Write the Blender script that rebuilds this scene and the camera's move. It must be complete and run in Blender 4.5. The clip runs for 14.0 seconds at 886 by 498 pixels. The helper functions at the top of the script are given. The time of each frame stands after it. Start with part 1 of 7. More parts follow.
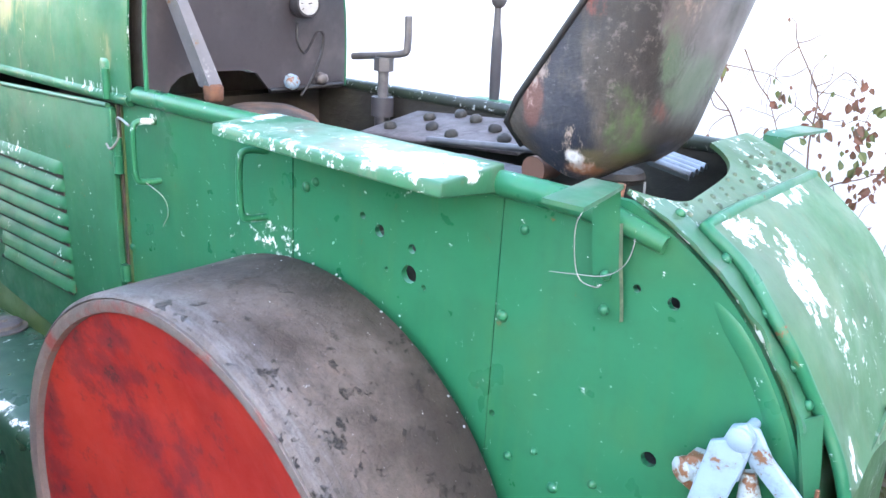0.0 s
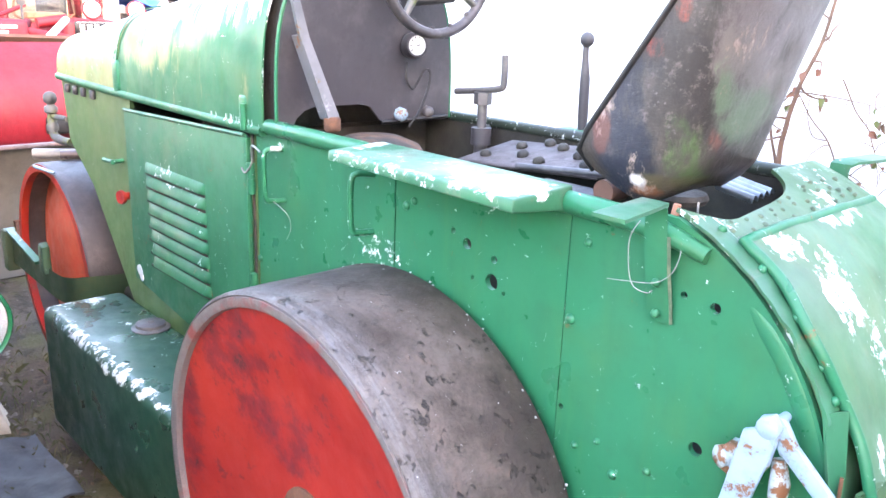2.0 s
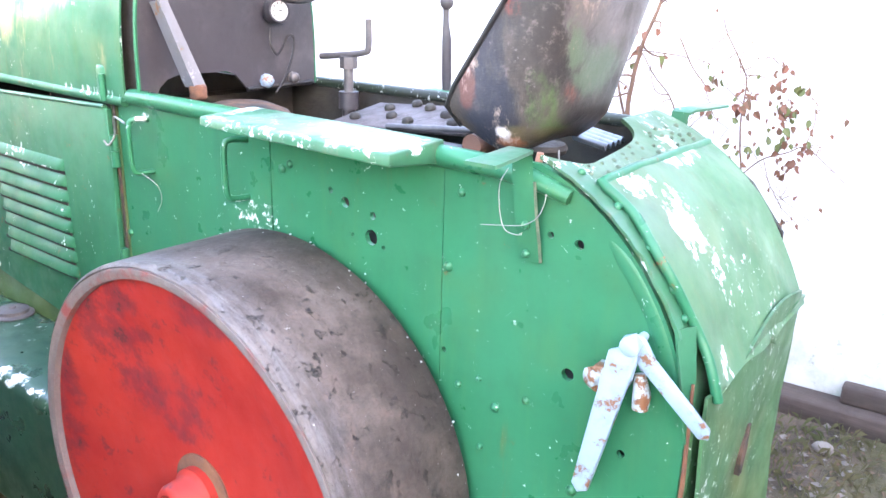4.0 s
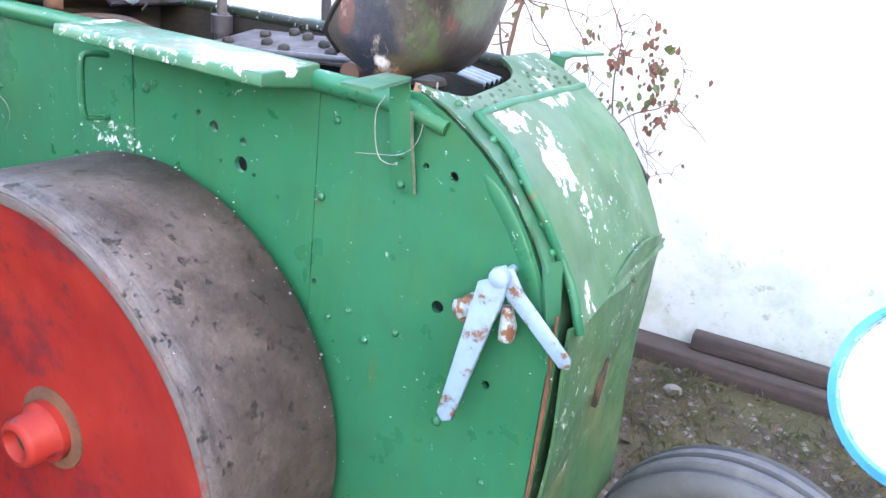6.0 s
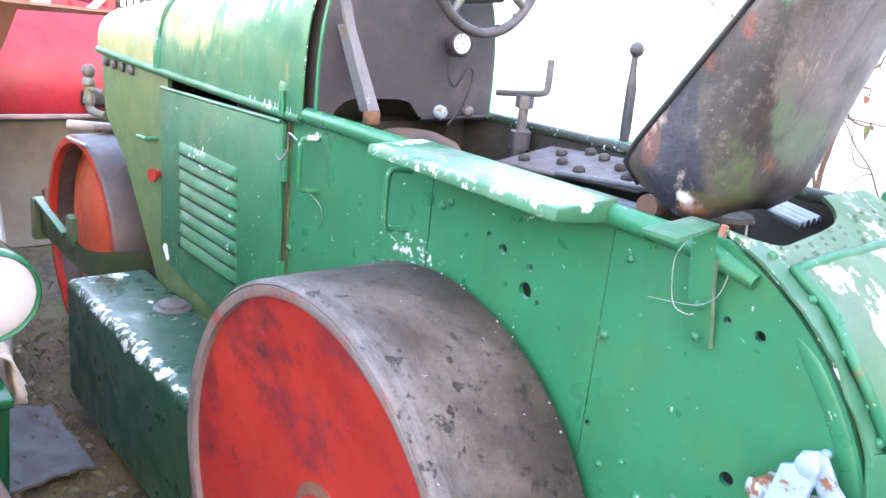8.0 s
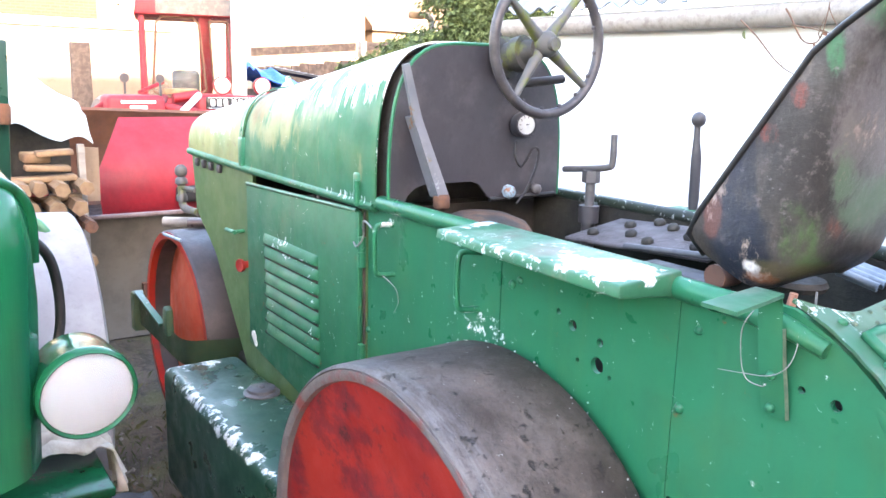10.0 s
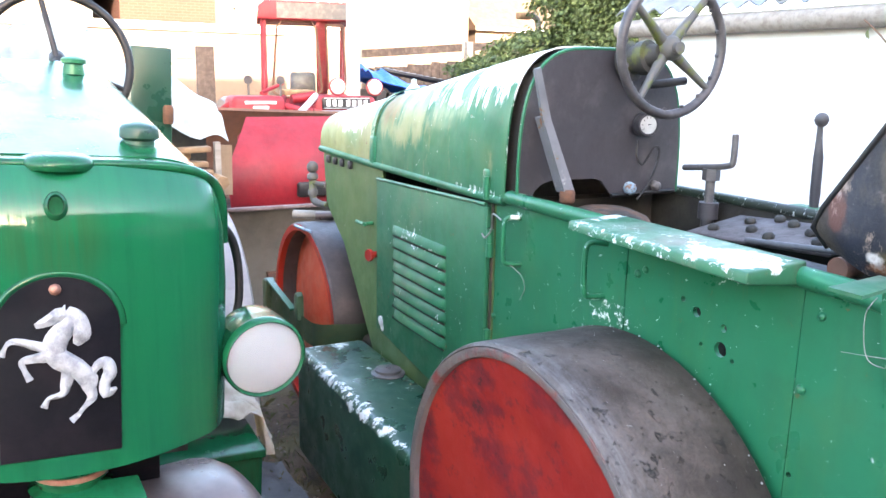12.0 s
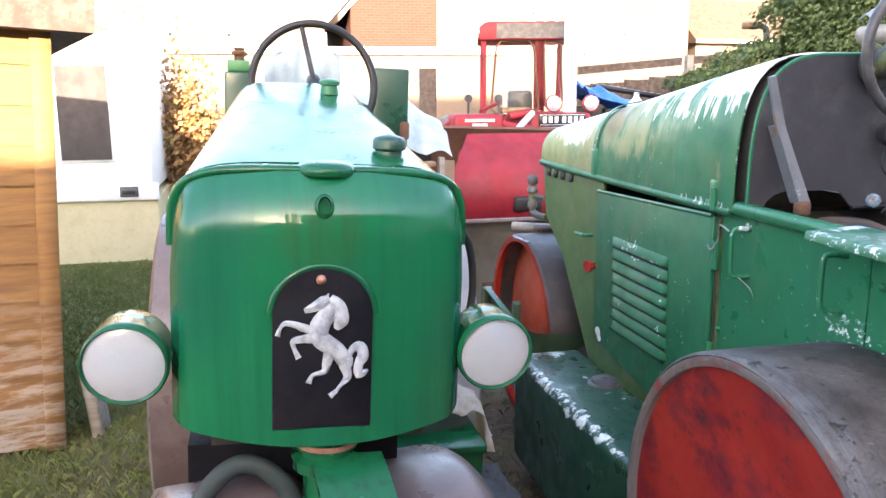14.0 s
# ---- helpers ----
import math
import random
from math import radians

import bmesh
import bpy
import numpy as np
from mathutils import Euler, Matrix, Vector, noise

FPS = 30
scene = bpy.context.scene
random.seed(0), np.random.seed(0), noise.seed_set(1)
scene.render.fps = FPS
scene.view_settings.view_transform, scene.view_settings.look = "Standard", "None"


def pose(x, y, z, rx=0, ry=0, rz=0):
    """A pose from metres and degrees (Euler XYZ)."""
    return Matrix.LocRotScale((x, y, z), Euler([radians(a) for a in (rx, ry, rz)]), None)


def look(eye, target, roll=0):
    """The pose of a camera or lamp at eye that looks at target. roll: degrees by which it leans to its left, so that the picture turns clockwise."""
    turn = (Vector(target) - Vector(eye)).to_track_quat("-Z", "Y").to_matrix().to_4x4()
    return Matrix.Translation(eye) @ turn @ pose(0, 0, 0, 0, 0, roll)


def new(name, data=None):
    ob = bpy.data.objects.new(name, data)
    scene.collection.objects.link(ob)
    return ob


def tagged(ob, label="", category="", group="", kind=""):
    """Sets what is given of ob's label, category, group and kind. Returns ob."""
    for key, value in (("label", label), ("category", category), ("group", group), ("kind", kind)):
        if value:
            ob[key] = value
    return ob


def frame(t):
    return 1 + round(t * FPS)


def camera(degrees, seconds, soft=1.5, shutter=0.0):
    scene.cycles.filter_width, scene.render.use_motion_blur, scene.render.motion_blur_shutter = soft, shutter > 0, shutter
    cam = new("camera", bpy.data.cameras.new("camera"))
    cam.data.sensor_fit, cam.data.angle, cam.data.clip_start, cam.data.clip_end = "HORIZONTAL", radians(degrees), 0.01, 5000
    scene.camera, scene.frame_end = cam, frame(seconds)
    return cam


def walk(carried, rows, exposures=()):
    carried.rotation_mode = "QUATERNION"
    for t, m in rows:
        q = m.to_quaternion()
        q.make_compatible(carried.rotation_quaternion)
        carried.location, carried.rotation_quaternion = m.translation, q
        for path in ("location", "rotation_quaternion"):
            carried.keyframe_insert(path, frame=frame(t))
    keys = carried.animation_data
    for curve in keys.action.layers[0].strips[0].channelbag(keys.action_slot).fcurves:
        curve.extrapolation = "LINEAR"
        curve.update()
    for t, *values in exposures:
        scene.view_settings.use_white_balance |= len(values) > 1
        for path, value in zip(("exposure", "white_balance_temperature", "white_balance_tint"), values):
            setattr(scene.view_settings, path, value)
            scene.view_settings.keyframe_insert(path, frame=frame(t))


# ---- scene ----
cam = camera(57.6, 14.0)
PATH = [
    (0, (0.879, -1.012, 1.669), (-0.305, 0.475, 1.047), 3.4),
    (0.5, (0.985, -1.065, 1.689), (-0.318, 0.296, 1.018), 3.6),
    (1, (1.052, -1.104, 1.695), (-0.324, 0.217, 1.093), 2.7),
    (1.5, (1.061, -1.124, 1.701), (-0.351, 0.168, 1.121), 2.2),
    (2, (1.065, -1.119, 1.7), (-0.345, 0.182, 1.135), 2.1),
    (2.5, (1.071, -1.114, 1.701), (-0.378, 0.149, 1.15), 0.4),
    (3, (1.079, -1.13, 1.691), (-0.364, 0.129, 1.114), -0.8),
    (3.5, (1.068, -1.172, 1.691), (-0.298, 0.147, 1.061), 1.5),
    (4, (1.1, -1.19, 1.689), (-0.054, 0.32, 1.065), 1.6),
    (4.2, (1.114, -1.192, 1.694), (0.034, 0.378, 1.086), 1.6),
    (6.3, (1.101, -1.182, 1.644), (0.232, 0.471, 0.927), 6.9),
    (6.5, (1.081, -1.184, 1.667), (0.172, 0.459, 0.978), 6.2),
    (7, (1.029, -1.207, 1.689), (-0.025, 0.384, 1.09), 6.7),
    (7.5, (1.009, -1.183, 1.681), (-0.245, 0.247, 1.061), 5.4),
    (8, (1.019, -1.124, 1.697), (-0.419, 0.143, 1.125), 6.0),
    (8.5, (1.027, -1.12, 1.723), (-0.506, 0.067, 1.231), 3.4),
    (8.7, (1.033, -1.124, 1.731), (-0.514, 0.055, 1.267), 2.5),
    (10.8, (1.08, -1.123, 1.724), (-0.576, -0.078, 1.315), 0.9),
    (11, (1.077, -1.122, 1.718), (-0.598, -0.129, 1.263), 0.2),
    (11.5, (1.111, -1.17, 1.736), (-0.569, -0.167, 1.321), 0.3),
    (12, (1.17, -1.289, 1.738), (-0.56, -0.377, 1.318), 1.2),
    (12.5, (1.244, -1.374, 1.759), (-0.533, -0.518, 1.432), 2.9),
    (13, (1.275, -1.376, 1.75), (-0.545, -0.59, 1.485), 4.0),
    (13.5, (1.246, -1.324, 1.728), (-0.647, -0.776, 1.388), 2.2),
    (14, (1.241, -1.365, 1.725), (-0.674, -0.931, 1.344), -0.3),
]
EXPOSURES = [(0.0, 4.40, 7000, 20), (1.5, 4.72, 7150, 24), (3.0, 4.72, 7150, 24), (4.0, 4.86, 7250, 26), (6.5, 4.32, 7300, 23), (7.5, 4.38, 7200, 24), (8.5, 4.78, 7200, 24), (11.0, 3.96, 6900, 18), (11.5, 4.02, 6900, 18), (12.0, 4.02, 6900, 17), (12.5, 3.86, 6900, 17), (14.0, 3.50, 6950, 18)]
walk(cam, [(t, look(eye, target, roll)) for t, eye, target, roll in PATH], EXPOSURES)
SUN_EL, SUN_AZ = 13.0, -8.0   # degrees: height, and turn from +x towards +y


# ---- world and sun ----
world = bpy.data.worlds.new("sky")
scene.world = world
world.use_nodes = True
wn = world.node_tree.nodes
sky = wn.new("ShaderNodeTexSky")
sky.sky_type = "NISHITA"
sky.sun_disc = False
sky.sun_elevation = radians(SUN_EL)
sky.sun_rotation = radians(90 - SUN_AZ)
sky.dust_density = 2.0
wn["Background"].inputs["Strength"].default_value = 0.15
world.node_tree.links.new(sky.outputs[0], wn["Background"].inputs["Color"])
sun_data = bpy.data.lights.new("sun", "SUN")
sun_data.energy, sun_data.angle, sun_data.color = 3.6, radians(0.5), (1.0, 0.86, 0.66)
sun = new("sun", sun_data)
ce = math.cos(radians(SUN_EL))
sun_from = Vector((ce * math.cos(radians(SUN_AZ)), ce * math.sin(radians(SUN_AZ)), math.sin(radians(SUN_EL))))
sun.matrix_basis = look(sun_from * 30, (0, 0, 0))


# ---- materials ----
class Mat:
    """A small builder for node materials."""

    def __init__(self, name):
        self.m = bpy.data.materials.new(name)
        self.m.use_nodes = True
        self.t = self.m.node_tree
        self.b = self.t.nodes["Principled BSDF"]
        self.pos = self.t.nodes.new("ShaderNodeNewGeometry").outputs["Position"]

    def node(self, kind, **kw):
        n = self.t.nodes.new(kind)
        for k, v in kw.items():
            n.inputs[k.replace("_", " ")].default_value = v
        return n

    def link(self, a, b):
        self.t.links.new(a, b)

    def noise(self, scale, detail=6.0, rough=0.6, vec=None, stretch=None):
        v = vec or self.pos
        if stretch:
            mp = self.node("ShaderNodeMapping")
            mp.inputs["Scale"].default_value = stretch
            self.link(v, mp.inputs["Vector"])
            v = mp.outputs[0]
        n = self.node("ShaderNodeTexNoise", Scale=scale, Detail=detail, Roughness=rough)
        self.link(v, n.inputs["Vector"])
        return n.outputs["Fac"]

    def step(self, fac, lo, hi, a=0.0, b=1.0):
        n = self.node("ShaderNodeMapRange", From_Min=lo, From_Max=hi, To_Min=a, To_Max=b)
        n.interpolation_type = "SMOOTHSTEP"
        self.link(fac, n.inputs["Value"])
        return n.outputs["Result"]

    def math(self, op, a, b):
        n = self.t.nodes.new("ShaderNodeMath")
        n.operation = op
        for k, v in ((0, a), (1, b)):
            if isinstance(v, (int, float)):
                n.inputs[k].default_value = v
            else:
                self.link(v, n.inputs[k])
        return n.outputs[0]

    def mix(self, fac, a, b):
        n = self.t.nodes.new("ShaderNodeMix")
        n.data_type = "RGBA"
        for k, v in ((6, a), (7, b)):
            if isinstance(v, tuple):
                n.inputs[k].default_value = (*v, 1)
            else:
                self.link(v, n.inputs[k])
        if isinstance(fac, (int, float)):
            n.inputs[0].default_value = fac
        else:
            self.link(fac, n.inputs[0])
        return n.outputs[2]

    def near(self, centre, size):
        """1 inside an ellipsoid round a place, falling to 0 outside."""
        mp = self.node("ShaderNodeMapping")
        mp.vector_type = "POINT"
        mp.inputs["Scale"].default_value = [1 / a for a in size]
        mp.inputs["Location"].default_value = [-c / a for c, a in zip(centre, size)]
        self.link(self.pos, mp.inputs["Vector"])
        ln = self.t.nodes.new("ShaderNodeVectorMath")
        ln.operation = "LENGTH"
        self.link(mp.outputs[0], ln.inputs[0])
        return self.step(ln.outputs["Value"], 1.25, 0.45)

    def out(self, color, rough=0.5, metal=0.0, bump=None, strength=0.3, dist=0.002):
        for key, v in (("Base Color", color), ("Roughness", rough), ("Metallic", metal)):
            if isinstance(v, tuple):
                self.b.inputs[key].default_value = (*v, 1)
            elif isinstance(v, (int, float)):
                self.b.inputs[key].default_value = v
            else:
                self.link(v, self.b.inputs[key])
        if bump is not None:
            bn = self.node("ShaderNodeBump", Strength=strength, Distance=dist)
            self.link(bump, bn.inputs["Height"])
            self.link(bn.outputs[0], self.b.inputs["Normal"])
        return self.m


WHITE = (0.72, 0.74, 0.74)
RUST = (0.16, 0.065, 0.03)


def paint(name, base, second, third, rough=0.42, white=0.645, patches=(), rust=0.69, streak=True, dirt=(0.02, 0.035, 0.025), flow=(1, 1, 0.8), grime=1.0, mottle=(0.50, 0.90), ripple=0.0, spec=0.5, weep=0.0, spray=(), faded=()):
    """Old brushed enamel: two tones, grime, rust spots, and an undercoat that shows through where it has flaked."""
    k = Mat(name)
    c = k.mix(k.step(k.noise(1.8, 3, 0.5), 0.30, 0.72), base, second)
    c = k.mix(k.step(k.noise(5.0, 3, 0.5), *mottle), c, third)
    if streak:
        c = k.mix(k.math("MULTIPLY", k.step(k.noise(5.0, 4, 0.6, stretch=(6, 6, 0.7)), 0.45, 0.85), 0.5 * (1.7 if ripple else 1.0)), c, third)
        c = k.mix(k.math("MULTIPLY", k.step(k.noise(3.2, 4, 0.6, stretch=(3.5, 3.5, 0.4)), 0.50, 0.85), 0.35 * grime), c, dirt)
    for centre, size, amount, tint in faded:
        m = k.math("ADD", k.math("MULTIPLY", k.near(centre, size), 0.30 * amount), k.noise(7, 6, 0.65, stretch=(2.2, 0.6, 0.6)))
        c = k.mix(k.math("MULTIPLY", k.step(m, 0.60, 0.80), 0.75), c, tint)
    fine = k.noise(46, 5, 0.7)
    c = k.mix(k.math("MULTIPLY", k.step(fine, 0.48, 0.75), 0.16 * grime), c, dirt)
    c = k.mix(k.math("MULTIPLY", k.step(k.noise(1.9, 3, 0.5), 0.40, 0.80), 0.35 * grime), c, dirt)
    c = k.mix(k.math("MULTIPLY", k.step(k.noise(11, 3, 0.5), 0.45, 0.90), 0.30 * grime), c, dirt)
    if weep:
        run = k.math("MULTIPLY", k.step(k.noise(9, 5, 0.6, stretch=(2.6, 2.6, 0.22)), 0.60, 0.74), k.step(k.noise(1.6, 3, 0.5), 0.48, 0.62))
        c = k.mix(k.math("MULTIPLY", run, weep), c, (0.13, 0.10, 0.03))
    rust_n = k.noise(22, 8, 0.7)
    halo = k.step(rust_n, rust - 0.06, rust + 0.02)
    c = k.mix(k.math("MULTIPLY", halo, 0.35), c, (0.11, 0.10, 0.03))
    spots = k.step(rust_n, rust, rust + 0.03)
    c = k.mix(spots, c, RUST)
    chip_n = k.noise(38, 8, 0.78)
    chip = k.step(chip_n, white, white + 0.02)
    chip = k.math("MULTIPLY", chip, k.step(k.noise(3.1, 4, 0.5), 0.46, 0.56))
    big_n = k.noise(17, 8, 0.74, stretch=flow)
    for centre, size, amount in patches:
        m = k.math("MULTIPLY", k.near(centre, size), amount)
        chip = k.math("MAXIMUM", chip, k.step(k.math("ADD", k.math("MULTIPLY", m, 0.27), big_n), 0.715, 0.745))
    for centre, size, amount in spray:
        chip = k.math("MAXIMUM", chip, k.step(k.math("ADD", k.math("MULTIPLY", k.near(centre, size), 0.10 * amount), chip_n), 0.63, 0.66))
    c = k.mix(chip, c, k.mix(k.step(fine, 0.4, 0.7), WHITE, (0.5, 0.56, 0.55)))
    r = k.step(k.noise(9, 4, 0.6), 0.3, 0.75, rough - 0.1, rough + 0.2 * grime)
    h = k.math("SUBTRACT", k.math("MULTIPLY", k.noise(90, 4, 0.6), 0.3), k.math("MULTIPLY", chip, 0.8))
    h = k.math("ADD", h, k.math("MULTIPLY", k.noise(4.5, 2, 0.5), 1.6))
    h = k.math("ADD", h, k.math("MULTIPLY", spots, 0.5))
    if ripple:
        h = k.math("ADD", h, k.math("MULTIPLY", k.noise(9, 4, 0.6, stretch=(1.2, 3.2, 0.35)), ripple))
    k.b.inputs["Specular IOR Level"].default_value = spec
    return k.out(c, r, 0.0, h, 0.20 if grime > 0.35 else 0.10, 0.004)


def plain(name, col, second=None, rough=0.5, metal=0.0, scale=12, bump=0.25, dist=0.002, lo=0.4, hi=0.7, stretch=None):
    k = Mat(name)
    n = k.noise(scale, 7, 0.65, stretch=stretch)
    c = k.mix(k.step(n, lo, hi), col, second or tuple(0.7 * a for a in col))
    c = k.mix(k.math("MULTIPLY", k.step(k.noise(scale * 6, 5, 0.7), 0.5, 0.75), 0.35), c, tuple(0.55 * a for a in col))
    r = k.step(k.noise(scale * 1.7, 4, 0.6), 0.3, 0.7, max(0.05, rough - 0.1), min(1, rough + 0.12))
    return k.out(c, r, metal, k.noise(scale * 5, 6, 0.65, stretch=stretch), bump, dist)


M = {}
G1, G2, G3 = (0.008, 0.118, 0.054), (0.013, 0.158, 0.080), (0.040, 0.150, 0.058)
M["green"] = paint("green_enamel", G1, G2, G3, rough=0.36, spec=0.35, grime=0.6, white=0.625, weep=0.5, rust=0.675, spray=(((-0.37, -0.01, 1.165), (0.13, 0.1, 0.045), 1.0), ((-0.40, -0.01, 1.12), (0.15, 0.1, 0.05), 0.7)), patches=(((-0.98, 0.0, 1.42), (0.05, 0.1, 0.05), 0.6), ((-0.80, -0.04, 1.34), (0.05, 0.06, 0.03), 0.9)))
M["green_door"] = paint("dull_green_enamel", (0.010, 0.112, 0.052), (0.016, 0.150, 0.074), G3, rough=0.5, grime=0.9, white=0.625, spec=0.3, weep=0.5, rust=0.67, patches=(((-1.45, -0.04, 1.17), (0.10, 0.05, 0.03), 0.8), ((-1.40, -0.05, 1.13), (0.25, 0.05, 0.03), 0.55), ((-1.24, -0.05, 1.0), (0.04, 0.05, 0.25), 0.5)))
M["green_light"] = paint("faded_green_enamel", (0.055, 0.215, 0.085), (0.10, 0.27, 0.13), (0.16, 0.22, 0.06), white=0.62)
HOOD = (((-0.93, 0.2, 1.80), (0.28, 0.36, 0.13), 1.6), ((-1.0, 0.03, 1.76), (0.25, 0.10, 0.08), 1.15), ((-0.835, 0.0, 1.6), (0.03, 0.08, 0.4), 0.70), ((-1.0, -0.02, 1.39), (0.2, 0.03, 0.02), 0.7), ((-1.5, 0.25, 1.74), (0.6, 0.28, 0.10), 1.5), ((-1.2, 0.03, 1.70), (0.6, 0.14, 0.10), 0.85), ((-2.15, 0.2, 1.60), (0.34, 0.36, 0.16), 1.6))
M["green_hood"] = paint("faded_bonnet_enamel", (0.009, 0.118, 0.054), (0.016, 0.150, 0.072), (0.060, 0.145, 0.05), rough=0.46, spec=0.3, white=0.64, patches=HOOD, flow=(1.6, 0.22, 0.22), faded=(((-1.62, 0.0, 1.60), (0.28, 0.2, 0.16), 1.0, (0.26, 0.26, 0.12)), ((-1.72, 0.05, 1.64), (0.14, 0.2, 0.12), 0.9, (0.24, 0.15, 0.07)), ((-1.25, 0.03, 1.66), (0.3, 0.2, 0.08), 0.7, (0.16, 0.25, 0.14))))
M["green_cowl"] = paint("yellowed_cowl_enamel", (0.20, 0.25, 0.08), (0.30, 0.30, 0.13), (0.09, 0.21, 0.08), white=0.62, patches=HOOD, flow=(1.6, 0.22, 0.22), rust=0.64)
M["green_olive"] = paint("yellowed_side_enamel", (0.058, 0.132, 0.046), (0.092, 0.150, 0.050), (0.038, 0.125, 0.055), white=0.65, rust=0.66)
M["green_board"] = paint("flaked_board_enamel", (0.010, 0.125, 0.056), (0.030, 0.15, 0.080), (0.11, 0.13, 0.085), white=0.6, patches=(((0.10, -0.10, 1.42), (0.14, 0.10, 0.05), 1.2), ((-0.1, -0.09, 1.417), (0.4, 0.09, 0.02), 0.48), ((-0.2, -0.16, 1.40), (0.5, 0.025, 0.06), 0.62), ((-0.34, -0.06, 1.42), (0.07, 0.12, 0.03), 0.65)), faded=(((-0.08, -0.085, 1.424), (0.55, 0.11, 0.022), 1.2, (0.13, 0.23, 0.165)), ((0.0, -0.085, 1.424), (0.4, 0.10, 0.02), 0.55, (0.16, 0.12, 0.08))))
M["green_apron"] = paint("flaked_apron_enamel", (0.045, 0.140, 0.065), (0.080, 0.175, 0.095), (0.125, 0.150, 0.070), white=0.60, spec=0.35, patches=(((0.60, 0.17, 1.30), (0.10, 0.09, 0.10), 1.0), ((0.50, 0.36, 1.39), (0.07, 0.11, 0.06), 0.85), ((0.53, 0.12, 1.36), (0.05, 0.08, 0.04), 0.9), ((0.75, 0.10, 1.08), (0.05, 0.05, 0.07), 0.9), ((0.68, 0.19, 1.22), (0.05, 0.04, 0.08), 0.85)))
M["green_tank"] = paint("flaked_tank_enamel", (0.038, 0.120, 0.052), (0.070, 0.155, 0.080), (0.120, 0.140, 0.058), white=0.59, spec=0.35, patches=(((0.42, 0.03, 1.39), (0.18, 0.05, 0.06), 0.75), ((0.60, 0.03, 1.26), (0.09, 0.04, 0.12), 0.7), ((0.47, 0.45, 1.40), (0.06, 0.16, 0.05), 0.7)))
M["green_side_tank"] = paint("dark_green_tank_enamel", (0.007, 0.050, 0.031), (0.011, 0.066, 0.040), (0.030, 0.062, 0.034), rough=0.34, white=0.66, patches=(((-1.4, -0.30, 0.60), (0.75, 0.05, 0.05), 0.80), ((-1.95, -0.2, 0.61), (0.10, 0.22, 0.05), 0.75), ((-1.5, -0.1, 0.61), (0.4, 0.1, 0.03), 0.45)))
M["pale_blue"] = paint("pale_blue_paint", (0.21, 0.31, 0.41), (0.27, 0.37, 0.46), (0.18, 0.27, 0.36), white=0.8, rust=0.575, streak=False)
M["chipped_blue"] = paint("chipped_blue_paint", (0.30, 0.36, 0.40), (0.36, 0.42, 0.45), (0.25, 0.22, 0.18), white=0.8, rust=0.50, streak=False)
M["hinge"] = plain("rusty_hinge", (0.028, 0.026, 0.024), (0.12, 0.06, 0.035), 0.8, 0, 14)
M["red"] = paint("red_enamel", (0.33, 0.020, 0.014), (0.40, 0.036, 0.022), (0.24, 0.020, 0.022), white=0.86, rust=0.635, streak=False, mottle=(0.51, 0.80), dirt=(0.13, 0.03, 0.03), grime=0.6, spec=0.25)
M["orange_red"] = paint("orange_red_enamel", (0.55, 0.075, 0.030), (0.6, 0.10, 0.045), (0.40, 0.05, 0.03), white=0.9, rust=0.72, streak=False, dirt=(0.10, 0.03, 0.03))
M["green_gloss"] = paint("glossy_green_enamel", (0.003, 0.082, 0.032), (0.004, 0.108, 0.042), (0.008, 0.034, 0.016), rough=0.24, white=0.76, rust=0.86, grime=0.25, ripple=3.0, spec=0.36, mottle=(0.7, 0.9))


